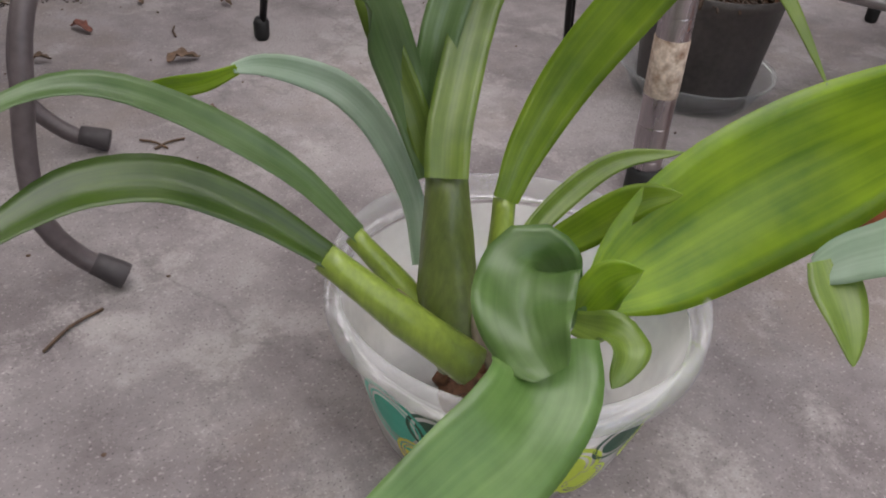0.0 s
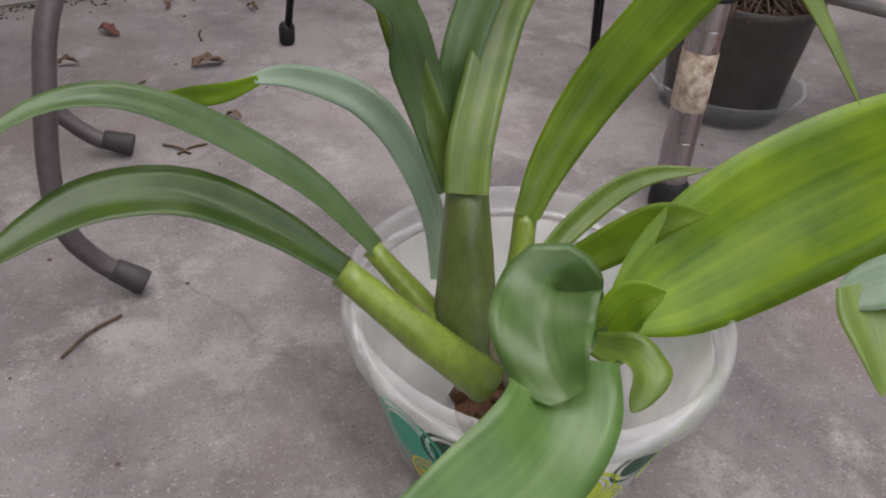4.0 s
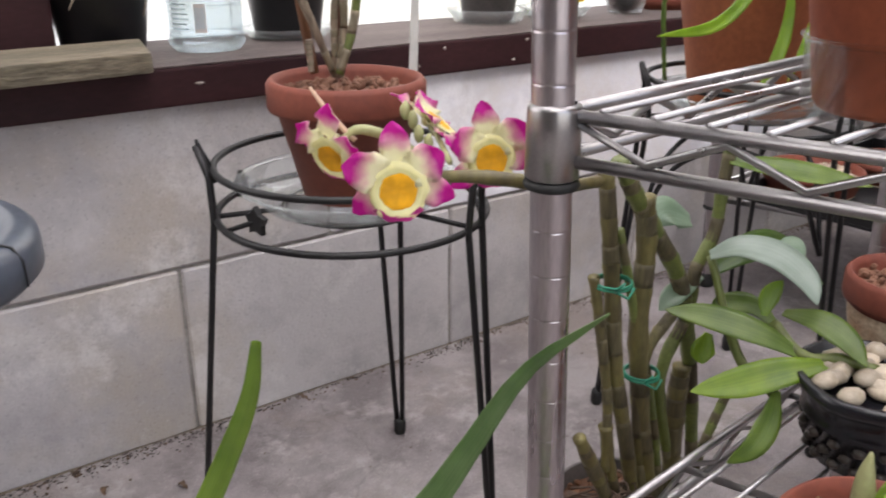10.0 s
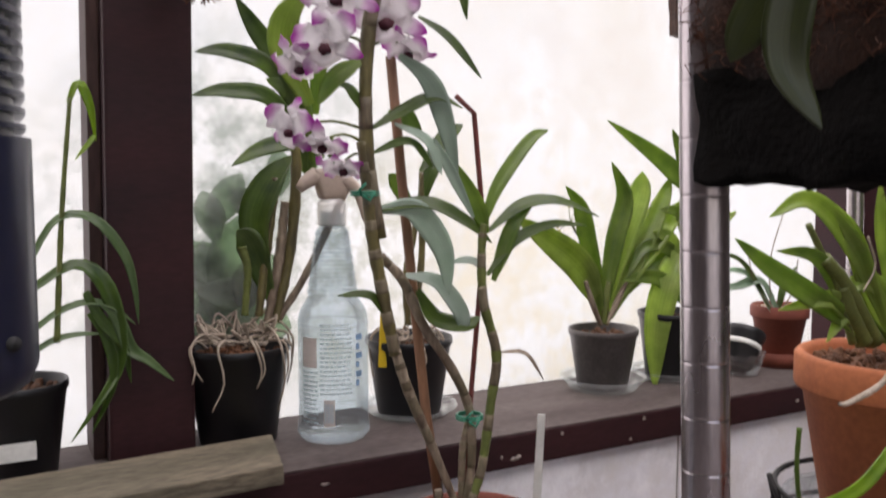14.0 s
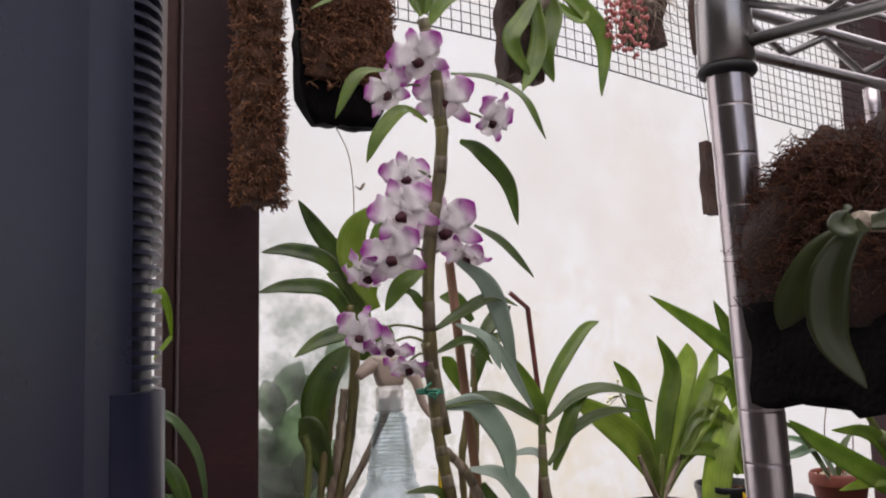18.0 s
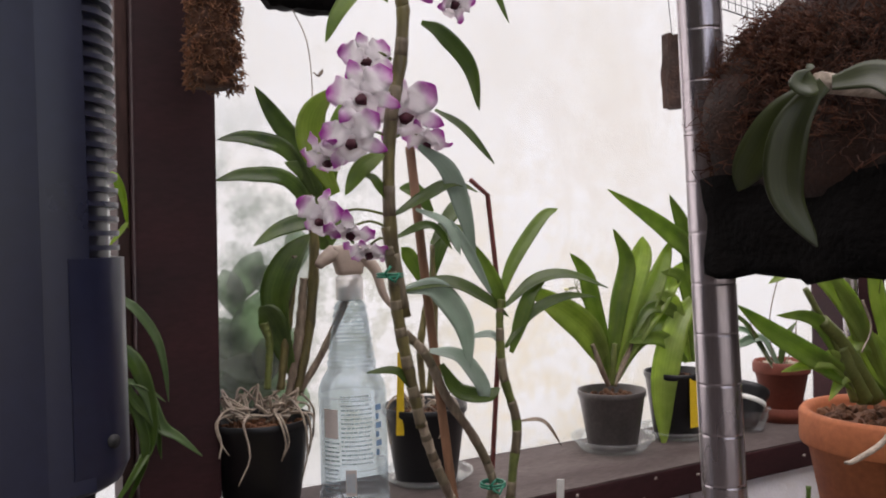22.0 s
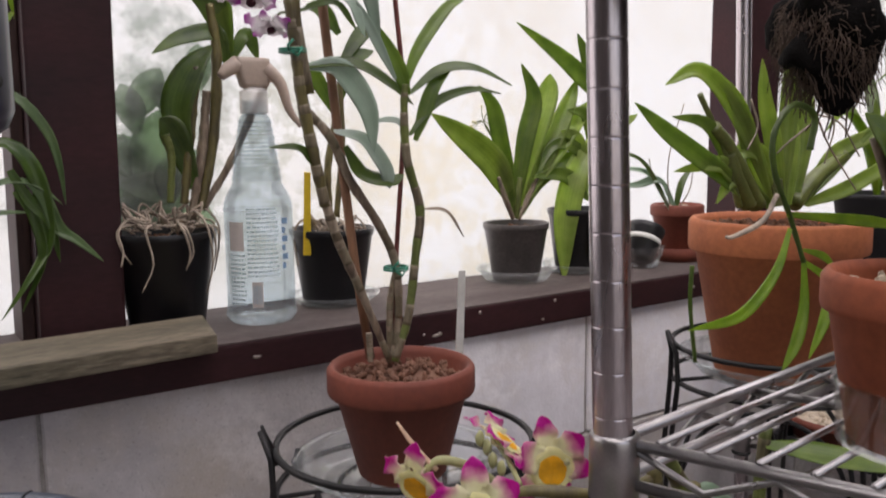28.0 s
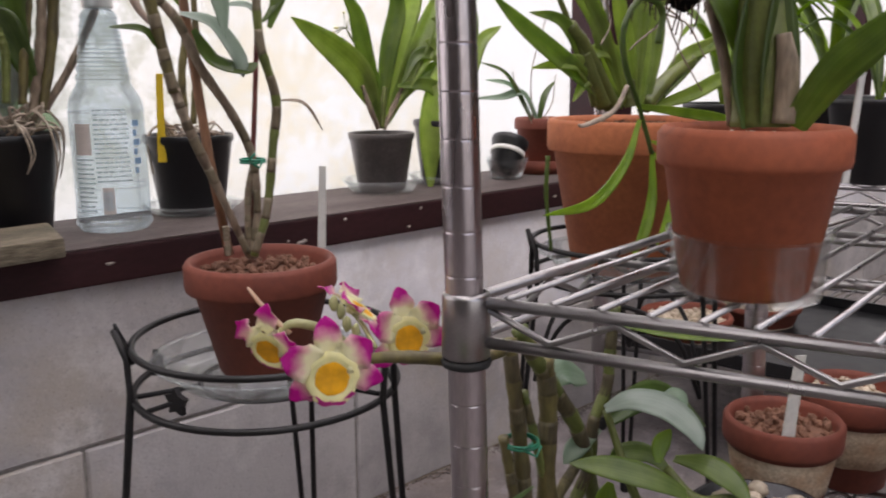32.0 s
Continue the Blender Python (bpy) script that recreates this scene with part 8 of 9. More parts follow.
stem(keiki, CANE_GREEN, (0.009, 0.008), 3, [(0.504, -0.300, 0.564), (0.479, -0.300, 0.598), (0.466, -0.300, 0.622)], swell=0.06)
stem(keiki, CANE_GREEN, (0.011, 0.009), 3, [(0.553, -0.300, 0.562), (0.549, -0.300, 0.591)], swell=0.06)
stem(keiki, LEAF_DARK, (0.003, 0.0028, 0.0026, 0.0022), 10, [(0.423, -0.420, 0.627), (0.427, -0.420, 0.658), (0.393, -0.420, 0.667), (0.367, -0.420, 0.642), (0.370, -0.420, 0.608), (0.396, -0.420, 0.567), (0.421, -0.420, 0.523)])
blade(keiki, LEAF_BRIGHT, 0.0109, [(0.397, -0.420, 0.556), (0.376, -0.420, 0.516), (0.328, -0.420, 0.484), (0.258, -0.420, 0.480)], face=(-0.5, -0.8, 0.25), base=0.4, peak=0.6, fold=0.25)
blade(keiki, LEAF_BRIGHT, 0.0122, [(0.421, -0.420, 0.523), (0.424, -0.420, 0.479), (0.414, -0.420, 0.447), (0.394, -0.420, 0.422)], face=(-0.5, -0.8, 0.25), base=0.4, peak=0.6, fold=0.25)
blade(keiki, LEAF_BRIGHT, 0.0122, [(0.421, -0.420, 0.523), (0.466, -0.420, 0.497), (0.461, -0.420, 0.464), (0.437, -0.420, 0.427)], face=(-0.5, -0.8, 0.25), base=0.4, peak=0.6, fold=0.25)
blade(keiki, LEAF_BRIGHT, 0.0122, [(0.391, -0.420, 0.569), (0.464, -0.420, 0.561), (0.542, -0.420, 0.552), (0.603, -0.420, 0.543)], face=(-0.5, -0.8, 0.25), base=0.4, peak=0.6, fold=0.25)
blade(keiki, LEAF_BRIGHT, 0.0082, [(0.420, -0.420, 0.534), (0.450, -0.420, 0.526), (0.473, -0.420, 0.514)], face=(-0.5, -0.8, 0.25), base=0.4, peak=0.6, fold=0.25)
stem(keiki, ROOT, (0.0022, 0.0025, 0.0014), 2, [(0.375, -0.420, 0.588), (0.356, -0.420, 0.566), (0.316, -0.420, 0.555), (0.304, -0.420, 0.555)], swell=0)
stem(keiki, ROOT, (0.0012, 0.0008), 2, [(0.528, -0.360, 0.662), (0.575, -0.360, 0.652), (0.617, -0.360, 0.616)], swell=0)
stem(keiki, ROOT, (0.0012, 0.0008), 2, [(0.528, -0.360, 0.662), (0.556, -0.360, 0.628), (0.613, -0.360, 0.579)], swell=0)
stem(keiki, ROOT, (0.0012, 0.0008), 2, [(0.519, -0.360, 0.651), (0.481, -0.360, 0.633), (0.462, -0.360, 0.622)], swell=0)
stem(keiki, ROOT, (0.0012, 0.0008), 2, [(0.532, -0.360, 0.668), (0.563, -0.360, 0.652), (0.548, -0.360, 0.610)], swell=0)
stem(keiki, ROOT, (0.0012, 0.0008), 2, [(0.417, -0.360, 0.675), (0.429, -0.360, 0.649), (0.414, -0.360, 0.627)], swell=0)
stem(keiki, LEAF_DARK, (0.002, 0.0018), 4, [(0.311, -0.380, 0.525), (0.310, -0.380, 0.489), (0.319, -0.380, 0.435)])

# ---- sheathed orchid in the clay pot on the shelf ----
sheath = thing("sheathed_orchid", "thick sheathed orchid bulb with striped leaves in a clay pot", "orchid", (0.150, -0.664, 0.560))
stem(sheath, CANE_GREEN, (0.016, 0.017, 0.013), 3, [(0.170, -0.651, 0.569), (0.171, -0.650, 0.602), (0.168, -0.649, 0.650)], swell=0.04)
stem(sheath, CANE_DRY, (0.006, 0.0065, 0.004), 3, [(0.162, -0.668, 0.572), (0.163, -0.668, 0.599), (0.161, -0.665, 0.620)], swell=0.04)
stem(sheath, CANE_DRY, (0.0035, 0.003), 3, [(0.164, -0.638, 0.570), (0.161, -0.631, 0.608), (0.155, -0.623, 0.639)], swell=0.04)
blade(sheath, LEAF_DARK, 0.022, [(0.159, -0.651, 0.569), (0.158, -0.646, 0.602), (0.156, -0.647, 0.644)], face=(-0.5, -0.8, 0.25), base=0.7, peak=0.4, fold=0.4)
blade(sheath, LEAF_MID, 0.022, [(0.168, -0.670, 0.571), (0.167, -0.689, 0.599), (0.165, -0.715, 0.621), (0.163, -0.746, 0.647)], face=(-0.5, -0.8, 0.25), base=0.7, peak=0.4, fold=0.4)
blade(sheath, LEAF_DARK, 0.024, [(0.164, -0.660, 0.570), (0.165, -0.660, 0.608), (0.162, -0.661, 0.655)], face=(-0.5, -0.8, 0.25), base=0.7, peak=0.4, fold=0.4)
blade(sheath, LEAF_MID, 0.022, [(0.167, -0.641, 0.608), (0.161, -0.632, 0.633), (0.151, -0.619, 0.652)], face=(-0.5, -0.8, 0.25), base=0.7, peak=0.4, fold=0.4)
plant_tag((0.180, -0.698, 0.560), 0.045, 0.005, MATS["white_tag"], "clear plastic plant label in the shelf pot")

# ---- cane orchid under the shelf and its yellow and magenta flowers ----
canes = thing("bamboo_like_orchid", "clump of jointed olive canes with green ties in a dark pot", "orchid", (0.215, -0.465, 0.090))
stem(canes, CANE, (0.0066, 0.0078, 0.0074), 6, [(0.251, -0.470, 0.078), (0.230, -0.470, 0.154), (0.216, -0.470, 0.224), (0.209, -0.470, 0.281), (0.210, -0.470, 0.336), (0.203, -0.470, 0.376)], sheath=SHEATH_OLIVE)
stem(canes, CANE, (0.0055, 0.0062, 0.0055), 7, [(0.228, -0.470, 0.087), (0.207, -0.470, 0.167), (0.187, -0.470, 0.241), (0.178, -0.470, 0.300), (0.170, -0.470, 0.350), (0.161, -0.470, 0.402)], sheath=SHEATH_OLIVE)
stem(canes, CANE, (0.0035, 0.0039, 0.0039), 6, [(0.185, -0.470, 0.147), (0.182, -0.470, 0.209), (0.167, -0.470, 0.281), (0.156, -0.470, 0.325)], sheath=SHEATH_OLIVE)
stem(canes, CANE_GREEN, (0.0055, 0.0066, 0.0062), 7, [(0.299, -0.470, 0.109), (0.286, -0.470, 0.181), (0.271, -0.470, 0.246), (0.251, -0.470, 0.300), (0.220, -0.470, 0.343), (0.194, -0.470, 0.377), (0.173, -0.470, 0.408)], sheath=SHEATH_OLIVE)
stem(canes, CANE_GREEN, (0.0047, 0.0051, 0.0047), 6, [(0.288, -0.470, 0.064), (0.247, -0.470, 0.181), (0.245, -0.470, 0.227), (0.268, -0.470, 0.265), (0.271, -0.470, 0.301), (0.289, -0.470, 0.329), (0.293, -0.470, 0.367), (0.297, -0.470, 0.402)], sheath=SHEATH_OLIVE)
stem(canes, CANE, (0.0062, 0.0086, 0.0070), 4, [(0.274, -0.470, 0.076), (0.268, -0.470, 0.142), (0.267, -0.470, 0.186), (0.269, -0.470, 0.216)], sheath=SHEATH_OLIVE)
stem(canes, CANE, (0.0047, 0.0062, 0.0047), 3, [(0.190, -0.470, 0.118), (0.170, -0.470, 0.157), (0.153, -0.470, 0.190)], sheath=SHEATH_OLIVE)
stem(canes, CANE, (0.0039, 0.0055), 3, [(0.200, -0.470, 0.120), (0.189, -0.470, 0.156), (0.182, -0.470, 0.190)], sheath=SHEATH_OLIVE)
stem(canes, CANE_GREEN, (0.0035, 0.0039, 0.0031), 5, [(0.263, -0.470, 0.074), (0.233, -0.470, 0.195), (0.199, -0.470, 0.296), (0.179, -0.470, 0.356)], sheath=SHEATH_OLIVE)
stem(canes, CANE_GREEN, (0.0043, 0.0039), 4, [(0.303, -0.470, 0.096), (0.322, -0.470, 0.137), (0.342, -0.470, 0.171)], sheath=SHEATH_OLIVE)
stem(canes, CANE, (0.0039, 0.0047), 5, [(0.239, -0.470, 0.083), (0.216, -0.470, 0.200), (0.224, -0.470, 0.246), (0.253, -0.470, 0.273)], sheath=SHEATH_OLIVE)
blade(canes, LEAF_DEEP, 0.03, [(0.296, -0.470, 0.297), (0.341, -0.470, 0.304), (0.393, -0.470, 0.291), (0.468, -0.470, 0.239)], face=(-0.35, -0.6, 0.7), base=0.4, peak=0.5, fold=0.25)
blade(canes, LEAF_BLUESHEEN, 0.028, [(0.257, -0.470, 0.346), (0.228, -0.470, 0.358), (0.218, -0.470, 0.351)], face=(-0.35, -0.6, 0.7), base=0.4, peak=0.5, fold=0.25)
blade(canes, LEAF_BLUESHEEN, 0.018, [(0.279, -0.470, 0.295), (0.249, -0.470, 0.287), (0.232, -0.470, 0.277)], face=(-0.35, -0.6, 0.7), base=0.4, peak=0.5, fold=0.25)
twist_tie(canes, (0.171, -0.475, 0.317), 0.014)
twist_tie(canes, (0.212, -0.475, 0.229), 0.014)
magenta_flower(canes, (-0.042, -0.525, 0.447), 0.048, (-0.5, -0.86, 0.05), 0)
magenta_flower(canes, (0.047, -0.483, 0.438), 0.049, (-0.35, -0.9, 0.2), 1)
magenta_flower(canes, (0.001, -0.487, 0.461), 0.040, (0.45, -0.30, 0.65), 2)
magenta_flower(canes, (-0.064, -0.502, 0.461), 0.040, (-0.8, -0.35, -0.35), 3)
stem(canes, CANE_PALE, (0.0016, 0.0026, 0.0026, 0.0018), 2, [(-0.015, -0.516, 0.445), (-0.029, -0.511, 0.458), (-0.042, -0.508, 0.465), (-0.052, -0.503, 0.467), (-0.059, -0.500, 0.461)], name="flower_stalk", swell=0.02)
stem(canes, CANE_PALE, (0.0016, 0.0014), 1, [(-0.014, -0.517, 0.445), (-0.028, -0.519, 0.444), (-0.037, -0.520, 0.442)], name="flower_stalk", swell=0.02)
stem(canes, CANE_PALE, (0.0016, 0.0014), 1, [(-0.005, -0.517, 0.446), (-0.000, -0.500, 0.454), (0.002, -0.488, 0.459)], name="flower_stalk", swell=0.02)
stem(canes, PINKTIP, (0.0007, 0.0013, 0.0015, 0.0014), 1, [(-0.067, -0.486, 0.487), (-0.063, -0.492, 0.478), (-0.058, -0.499, 0.469), (-0.053, -0.504, 0.462)], name="petal_spur", swell=0.0)
stem(canes, CANE, (0.0032, 0.0042, 0.0036), 3, [(-0.005, -0.496, 0.433), (0.020, -0.503, 0.431), (0.044, -0.520, 0.428), (0.064, -0.522, 0.421), (0.130, -0.492, 0.406)], name="bare_cane")
bud(canes, (-0.023, -0.503, 0.473))
bud(canes, (-0.021, -0.507, 0.469))
bud(canes, (-0.017, -0.515, 0.458))
bud(canes, (-0.020, -0.511, 0.462))
blade(canes, LEAF_MID, 0.026, [(0.293, -0.473, 0.389), (0.317, -0.495, 0.384), (0.333, -0.526, 0.382), (0.348, -0.558, 0.380)], face=(-0.2, -0.4, 0.9), base=0.35, peak=0.5, fold=0.2)
blade(tall, LEAF_LIT, 0.026, [(-0.027, -0.177, 0.783), (-0.045, -0.174, 0.822), (-0.045, -0.178, 0.850), (-0.029, -0.188, 0.872)], face=(-0.5, -0.8, 0.25), base=0.35, peak=0.5, fold=0.2)
roots_strands(canes, (0.2, -0.47, 0.095), 0.05, 30, 5)

# ---- cattleya with pebbles on the low shelf ----
catt = thing("broad_leaf_orchid", "orchid with broad glossy leaves in a pebble-topped pot", "orchid", (0.300, -0.605, 0.240))
blade(catt, LEAF_MID, 0.0235, [(0.277, -0.567, 0.266), (0.256, -0.542, 0.280), (0.234, -0.513, 0.288), (0.215, -0.489, 0.290)], face=(-0.3, -0.5, 0.8), base=0.3, peak=0.5, fold=0.2)
blade(catt, LEAF_BRIGHT, 0.0245, [(0.286, -0.586, 0.265), (0.251, -0.571, 0.263), (0.220, -0.552, 0.254), (0.196, -0.534, 0.248)], face=(-0.3, -0.5, 0.8), base=0.3, peak=0.5, fold=0.2)
blade(catt, LEAF_MID, 0.024, [(0.291, -0.539, 0.286), (0.294, -0.565, 0.288), (0.296, -0.587, 0.281), (0.293, -0.606, 0.270)], face=(-0.3, -0.5, 0.8), base=0.3, peak=0.5, fold=0.2)
blade(catt, LEAF_MID, 0.02, [(0.251, -0.567, 0.246), (0.237, -0.573, 0.230), (0.220, -0.574, 0.215), (0.201, -0.568, 0.205)], face=(-0.5, -0.8, 0.25), base=0.3, peak=0.5, fold=0.2)
blade(catt, LEAF_MID, 0.02, [(0.293, -0.535, 0.271), (0.287, -0.515, 0.283), (0.275, -0.499, 0.282), (0.267, -0.492, 0.276)], face=(-0.3, -0.5, 0.8), base=0.3, peak=0.5, fold=0.2)
blade(catt, LEAF_BRIGHT, 0.02, [(0.261, -0.497, 0.260), (0.254, -0.498, 0.247), (0.251, -0.502, 0.238)], face=(-0.5, -0.8, 0.25), base=0.3, peak=0.5, fold=0.2)
blade(catt, LEAF_BRIGHT, 0.016, [(0.278, -0.531, 0.284), (0.284, -0.529, 0.298), (0.293, -0.533, 0.310)], face=(-0.5, -0.8, 0.25), base=0.3, peak=0.5, fold=0.2)
blade(catt, LEAF_SILVERSHEEN, 0.027, [(0.266, -0.486, 0.321), (0.277, -0.504, 0.331), (0.287, -0.530, 0.329), (0.289, -0.553, 0.318), (0.285, -0.567, 0.305)], face=(-0.3, -0.5, 0.8), base=0.3, peak=0.5, fold=0.2)
blade(catt, LEAF_BLUESHEEN, 0.014, [(0.307, -0.513, 0.327), (0.315, -0.524, 0.331), (0.316, -0.533, 0.320)], face=(-0.3, -0.5, 0.8), base=0.3, peak=0.5, fold=0.2)
stem(catt, CANE_GREEN, (0.004, 0.0045, 0.004), 3, [(0.308, -0.607, 0.262), (0.292, -0.588, 0.268), (0.277, -0.568, 0.266), (0.281, -0.538, 0.280)])
stem(catt, CANE_GREEN, (0.0035, 0.004, 0.003), 3, [(0.249, -0.567, 0.243), (0.262, -0.525, 0.252), (0.270, -0.483, 0.319)])

# ---- hanging mounts ----
moss_tube((-0.079, 0.018), 0.903, 1.300, 0.0255)
moss_mount((0.038, 0.080, 1.085))
mount_a = bark_mount((0.267, 0.040, 1.147), 0.058, 0.030, 0.13, "bark slab mount with a leafy orchid hanging by the mesh", 3)
mounted = thing("mounted_orchid", "leafy green orchid on a hanging bark slab", "orchid", (0.267, 0.040, 1.147))
blade(mounted, LEAF_MID, 0.026, [(0.290, 0.000, 1.189), (0.316, 0.000, 1.186), (0.367, 0.000, 1.140), (0.362, 0.000, 1.059)], face=(-0.5, -0.8, 0.25), base=0.4, peak=0.5, fold=0.3)
blade(mounted, LEAF_MID, 0.026, [(0.282, 0.000, 1.188), (0.293, 0.000, 1.159), (0.278, 0.000, 1.105), (0.289, 0.000, 1.070)], face=(-0.5, -0.8, 0.25), base=0.4, peak=0.5, fold=0.3)
blade(mounted, LEAF_MID, 0.024, [(0.273, 0.000, 1.186), (0.246, 0.000, 1.145), (0.229, 0.000, 1.113), (0.256, 0.000, 1.073)], face=(-0.5, -0.8, 0.25), base=0.4, peak=0.5, fold=0.3)
blade(mounted, LEAF_BRIGHT, 0.026, [(0.295, -0.000, 1.190), (0.327, 0.000, 1.214), (0.363, -0.000, 1.221), (0.409, 0.000, 1.213)], face=(-0.5, -0.8, 0.25), base=0.4, peak=0.5, fold=0.3)
blade(mounted, LEAF_MID, 0.024, [(0.265, 0.000, 1.185), (0.270, -0.000, 1.126), (0.260, -0.000, 1.088), (0.242, 0.000, 1.053)], face=(-0.5, -0.8, 0.25), base=0.4, peak=0.5, fold=0.3)
blade(mounted, LEAF_MID, 0.022, [(0.273, 0.000, 1.190), (0.249, 0.000, 1.205), (0.201, 0.000, 1.226)], face=(-0.5, -0.8, 0.25), base=0.4, peak=0.5, fold=0.3)
blade(mounted, LEAF_MID, 0.022, [(0.282, 0.000, 1.192), (0.276, 0.000, 1.240), (0.260, -0.000, 1.275)], face=(-0.5, -0.8, 0.25), base=0.4, peak=0.5, fold=0.3)
blade(mounted, LEAF_MID, 0.018, [(0.294, 0.000, 1.175), (0.332, 0.000, 1.158), (0.347, 0.000, 1.175)], face=(-0.5, -0.8, 0.25), base=0.4, peak=0.5, fold=0.3)
blade(mounted, LEAF_BRIGHT, 0.026, [(0.291, 0.000, 1.197), (0.320, 0.000, 1.248), (0.367, 0.000, 1.289)], face=(-0.5, -0.8, 0.25), base=0.4, peak=0.5, fold=0.3)
stem(mounted, ROOT, (0.004, 0.006, 0.004), 2, [(0.267, 0.040, 1.147), (0.281, -0.000, 1.173), (0.286, 0.000, 1.192)], name="rhizome")
mount_b = bark_mount((0.462, 0.030, 1.212), 0.055, 0.03, 0.12, "mossy bark mount with drooping pink flowers", 5)
pink_sprays(mount_b, (0.403, 0.000, 1.192))
bark_mount((0.603, 0.060, 1.246), 0.03, 0.02, 0.16, "narrow piece of bark hanging by the window", 7)
bark_mount((0.581, 0.040, 0.972), 0.032, 0.014, 0.105, "small dark bark slab hanging on a wire", 9)
coir_ball((0.064, -0.617, 0.778))
root_basket((0.461, -0.409, 0.681), 0.922)
ballfern = thing("mounted_orchid", "dark green orchid leaves growing from a hanging coir mass", "orchid", (-0.061, -0.669, 0.789))
blade(ballfern, LEAF_OLIVE, 0.013, [(-0.061, -0.677, 0.788), (-0.069, -0.668, 0.779), (-0.074, -0.659, 0.765), (-0.075, -0.654, 0.756)], face=(-0.5, -0.8, 0.4), base=0.4, peak=0.5, fold=0.3)
blade(ballfern, LEAF_OLIVE, 0.013, [(-0.064, -0.677, 0.788), (-0.071, -0.671, 0.773), (-0.070, -0.668, 0.754), (-0.061, -0.673, 0.737)], face=(-0.5, -0.8, 0.4), base=0.4, peak=0.5, fold=0.3)
blade(ballfern, LEAF_OLIVE, 0.013, [(-0.060, -0.679, 0.788), (-0.054, -0.691, 0.788), (-0.048, -0.701, 0.776), (-0.041, -0.705, 0.759)], face=(-0.5, -0.8, 0.4), base=0.4, peak=0.5, fold=0.3)
blade(ballfern, LEAF_OLIVE, 0.012, [(-0.067, -0.678, 0.787), (-0.073, -0.678, 0.788), (-0.075, -0.677, 0.791)], face=(-0.5, -0.8, 0.4), base=0.4, peak=0.5, fold=0.3)
stem(ballfern, ROOT, (0.003, 0.004, 0.003), 2, [(-0.062, -0.676, 0.789), (0.044, -0.647, 0.794), (0.064, -0.617, 0.784)], name="rhizome")

# ---- litter on the floor ----
rnd = random.Random(91)
bm = bmesh.new()
for k in range(2600):
    y = -abs(rnd.gauss(0, 0.011)) - 0.001
    x = rnd.uniform(-0.55, 1.0)
    if noise.noise(Vector((x * 9, y * 30, 2))) < -0.22:
        continue
    w = rnd.uniform(0.0004, 0.0017)
    blob((x, y, 0.0004), (w, w * rnd.uniform(0.5, 1.0), w * 0.45), bm, rough=0.5, seed=k, sub=1)
tagged(solo("wall_foot_dirt", bm, mat("dark_dirt", (0.045, 0.034, 0.03), 0.95, var=0.3, scale=120, bump=0.3), "dark crumbs of soil gathered along the wall's foot", "dirt"), kind="stuff")
DRYLEAF = mat("dry_leaf", (0.16, 0.10, 0.062), 0.9, var=0.25, scale=60, bump=0.3, vary=0.3)
REDLEAF = mat("red_brown_leaf", (0.24, 0.085, 0.06), 0.85, var=0.25, scale=60, bump=0.3)
rnd = random.Random(61)
for x, y, s, m, lab in ((-0.139, -0.202, 0.022, DRYLEAF, "curled tan dry leaf"), (-0.262, -0.36, 0.018, REDLEAF, "small red-brown dry leaf"), (-0.16, -0.30, 0.011, DRYLEAF, "dark dry scrap"), (-0.19, -0.10, 0.018, REDLEAF, "red-brown leaf litter"),
                        (-0.05, -0.10, 0.010, DRYLEAF, "dark leaf scrap"), (-0.12, -0.06, 0.012, DRYLEAF, "dry leaf scrap"), (-0.24, -0.15, 0.012, DRYLEAF, "dry leaf scrap"), (0.02, -0.33, 0.010, DRYLEAF, "thin dry scrap")):
    s *= 0.62
    bm = leaf([(-s, 0, 0.001), (-s * 0.3, s * 0.1, 0.004), (s * 0.4, -s * 0.1, 0.005), (s, s * 0.15, 0.002)], s * 0.9, fold=0.5, ripple=0.35, seed=int(x * 500), n=10, across=5, base=0.4, tip=0.3)
    ob = solo("dry_leaf", bm, m, lab + " on the concrete floor", "dry leaf", "floor litter")
    ob.matrix_world = pose(x, y, 0.0012, 0, 0, rnd.uniform(0, 360))
for x, y, l, a in ((-0.325, -0.49, 0.02, 25), (-0.215, -0.325, 0.012, -60), (-0.205, -0.33, 0.012, 10), (-0.21, -0.22, 0.018, 40), (-0.12, -0.14, 0.012, 70)):
    ob = solo("twig", tube([(-l, 0, 0.0015), (0, l * 0.15, 0.002), (l, 0, 0.0015)], 0.0009, 6, n=6), DRYLEAF, "thin dry twig on the concrete floor", "twig", "floor litter")
    ob.matrix_world = pose(x, y, 0, 0, 0, a)
bm = bmesh.new()
for k in range(1100):
    x = rnd.uniform(-0.6, 1.6)
    y = -abs(rnd.gauss(0, 0.009)) - 0.001 if k < 900 else -rnd.uniform(0.01, 0.6)
    s = rnd.uniform(0.0006, 0.0022) if k < 900 else rnd.uniform(0.0006, 0.0016)
    x += 0.05 * math.sin(x * 23) if k < 900 else 0.0
    blob((x, y, s * 0.3), (s, s * rnd.uniform(.6, 1), s * 0.6), bm, 0.4, k, 1)
solo("soil_debris", bm, DRYLEAF, "dark crumbs of soil along the foot of the wall", "debris", kind="stuff")

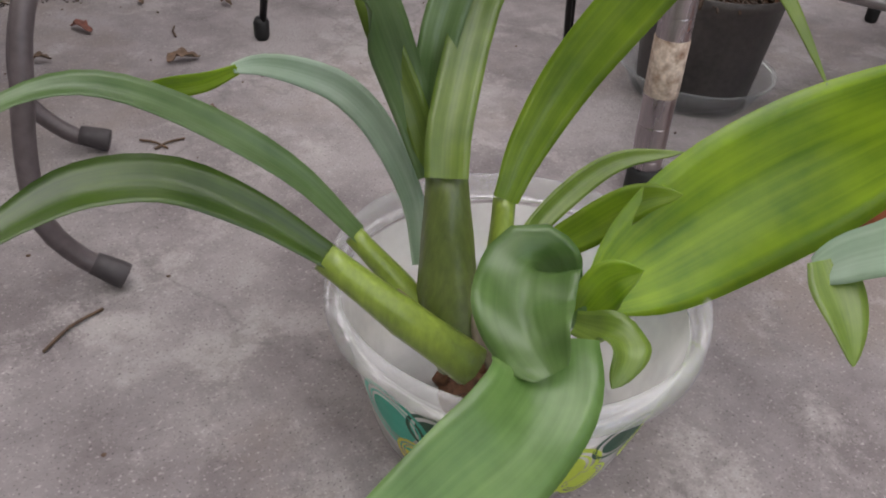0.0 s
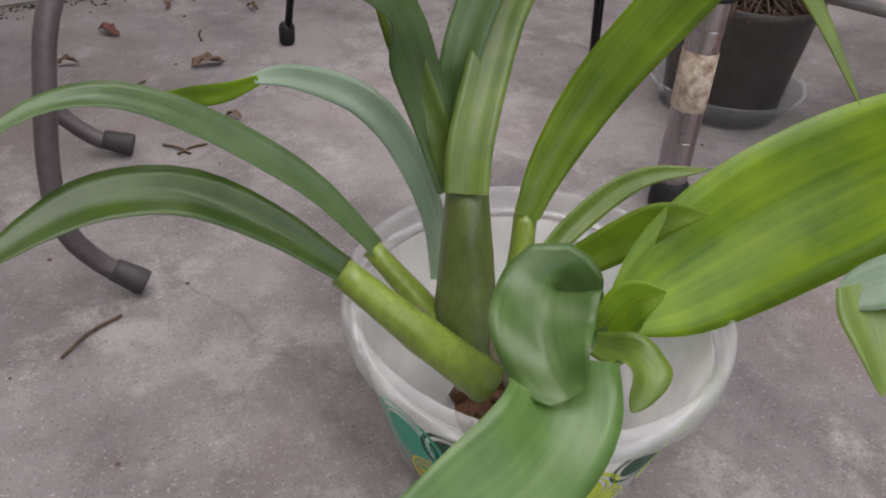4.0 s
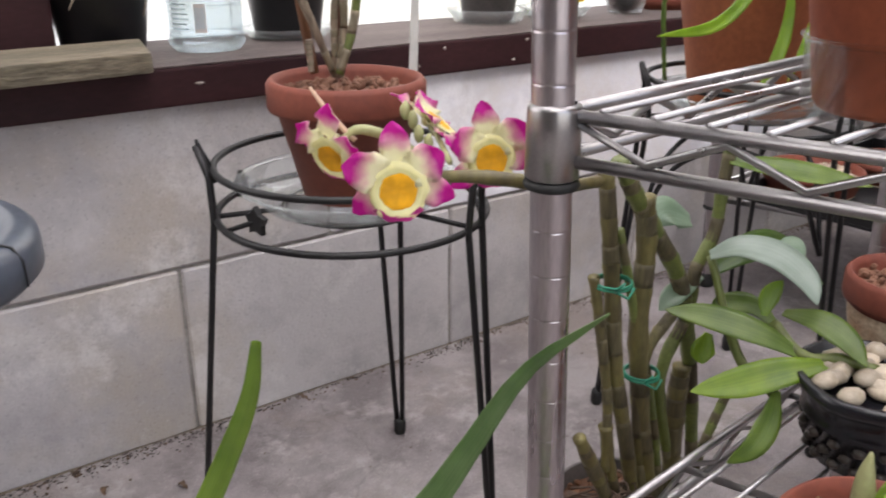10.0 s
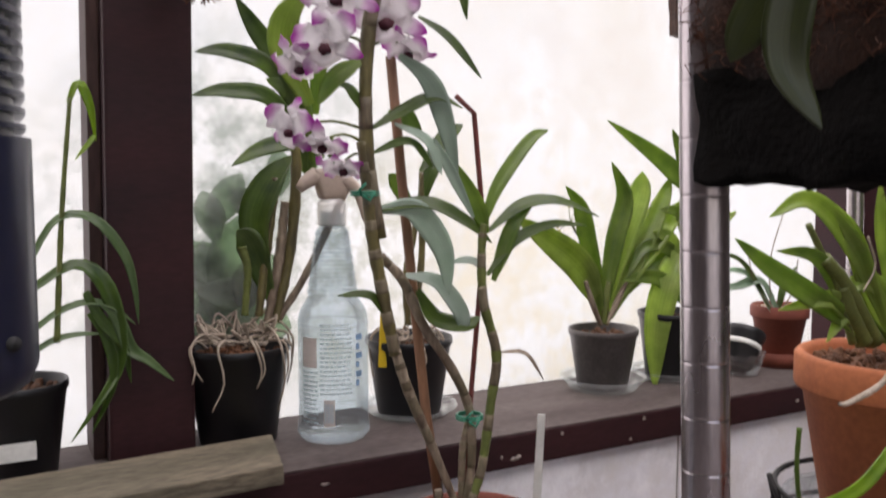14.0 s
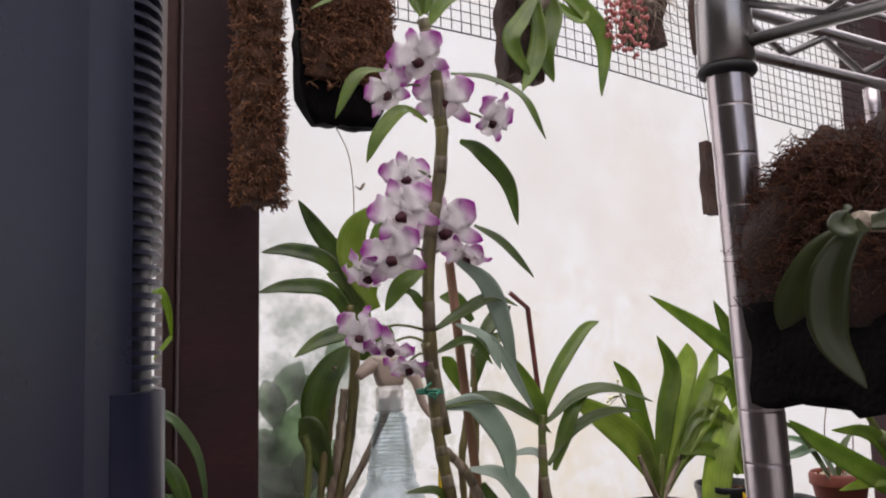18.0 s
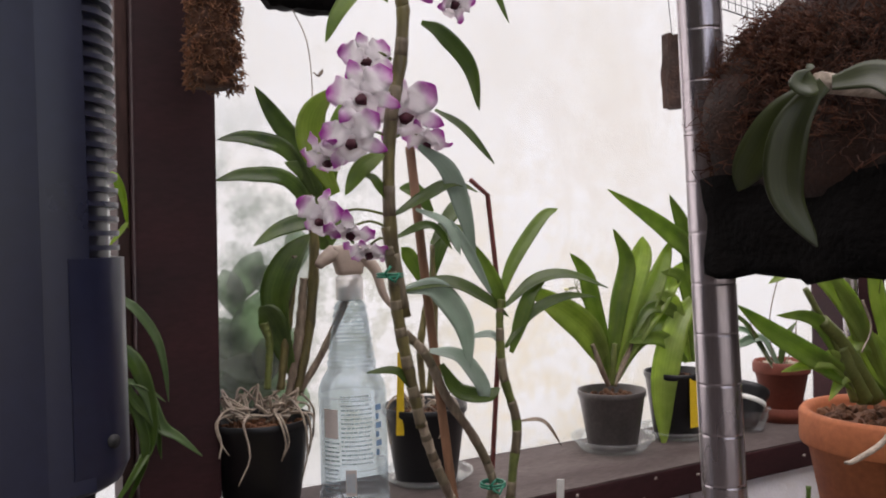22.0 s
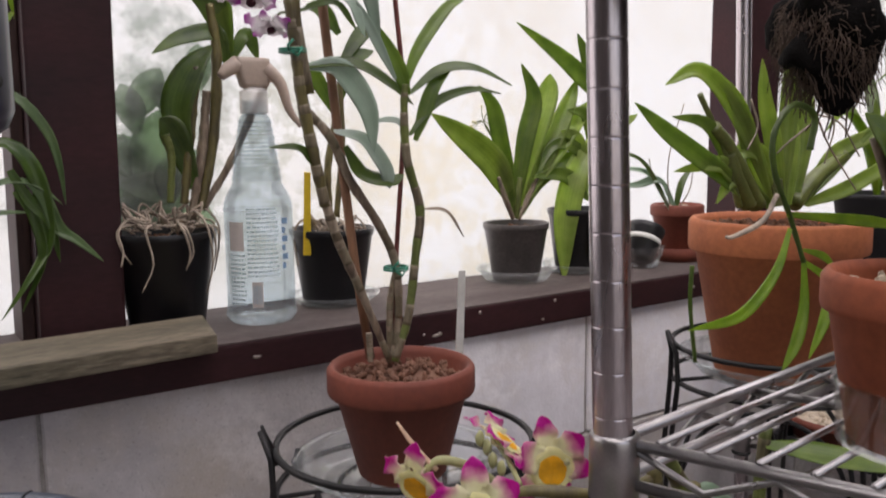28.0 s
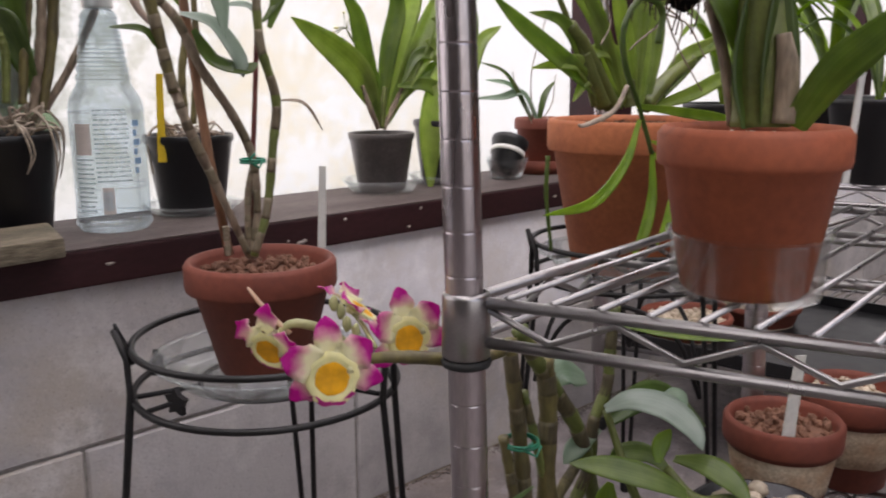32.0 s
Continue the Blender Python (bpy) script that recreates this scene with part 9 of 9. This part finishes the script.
# ---- plants outside, close behind the sheet ----
shrub = thing("outdoor_shrub", "broad-leaved shrub outside, dim behind the translucent sheet", "shrub", (0.0, 0.206, 0.0))
part("trunk", tube([(0.0, 0.012, -0.13), (0.0, 0.012, 0.3), (-0.01, 0.008, 0.55)], (0.006, 0.004, 0.003), 8, n=10), CANE_GREEN, shrub)
rnd = random.Random(71)
part("leaf", leaf([(-0.036, -0.000, 0.547), (-0.012, -0.000, 0.560), (0.023, -0.000, 0.576), (0.041, -0.000, 0.586)], 0.07, face=(0, -1, .2), base=0.3), SHRUBLEAF, shrub)
part("leaf", leaf([(-0.012, -0.000, 0.581), (-0.003, -0.000, 0.623), (0.018, -0.000, 0.658), (0.043, -0.000, 0.683)], 0.05, face=(0, -1, .2), base=0.3), SHRUBLEAF, shrub)
part("leaf", leaf([(-0.030, -0.000, 0.582), (-0.033, -0.000, 0.617), (-0.028, -0.000, 0.651)], 0.03, face=(0, -1, .2), base=0.3), SHRUBLEAF, shrub)
part("leaf", leaf([(0.023, -0.000, 0.572), (0.052, -0.000, 0.607), (0.082, -0.000, 0.613)], 0.045, face=(0, -1, .2), base=0.3), SHRUBLEAF, shrub)

for k in range(16):
    x, z = rnd.uniform(-0.075, 0.075), 0.50 + 0.24 * rnd.random() ** 1.4
    a = rnd.uniform(-0.6, 2.6)
    v = Vector((math.cos(a), 0, math.sin(a))) * rnd.uniform(0.05, 0.085)
    c = Vector((x, rnd.uniform(-0.004, 0.010), z))
    part("leaf", leaf([c - v * 0.5, c - v * 0.1 + Vector((0, -0.003, 0)), c + v * 0.25, c + v * 0.5], rnd.uniform(0.03, 0.05), face=(0, -1, .2), base=0.3, seed=k, n=12), SHRUBLEAF, shrub)

# ---- block wall, course by course ----
north = thing("wall_north", "low wall of grey painted concrete blocks under the sill", "wall")
tagged(north, kind="structure")
part("mortar_core", block(-2.2, 0.004, 0.0, 3.1, 0.18, 0.3905), MORTAR, north, smooth=False)
BW, BH = 0.3615, 0.2015


def block_mesh(seed, w, h, paint=BLOCK):
    """A concrete block's face with chipped arrises."""
    bm = block(-w / 2, -0.0045, -h / 2, w / 2, 0.015, h / 2, 0.0022, segs=1)
    long = [e for e in bm.edges if e.calc_length() > 0.1]
    bmesh.ops.subdivide_edges(bm, edges=long, cuts=9, use_grid_fill=True)
    for v in bm.verts:
        q = v.co * 40 + Vector((seed * 7.7, 0, 0))
        if abs(v.co.x) > w / 2 - 0.0025:
            v.co.x += 0.0014 * noise.noise(q + Vector((3, 1, 0)))
        if abs(v.co.z) > h / 2 - 0.0025:
            v.co.z += 0.0014 * noise.noise(q + Vector((1, 5, 0)))
        if v.co.y < 0:
            v.co.y += 0.0007 * noise.noise(v.co * 12 + Vector((seed, 0, 0)))
    return finish("brick", bm, paint, False)


kinds = [block_mesh(k, BW, BH) for k in range(5)]
upper = [block_mesh(9 + k, BW, 0.1835) for k in range(4)]
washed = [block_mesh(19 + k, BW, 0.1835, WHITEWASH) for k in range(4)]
for row in range(2):
    k = 0
    x = 0.004 - 6 * 0.366 + (0.187 if row else 0.0)
    while x < 2.9:
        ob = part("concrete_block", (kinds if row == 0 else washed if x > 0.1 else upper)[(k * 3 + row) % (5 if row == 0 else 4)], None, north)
        ob.location = (x + 0.183, 0.0045, 0.1015 if row == 0 else 0.207 + 0.0915)
        x += 0.366
        k += 1
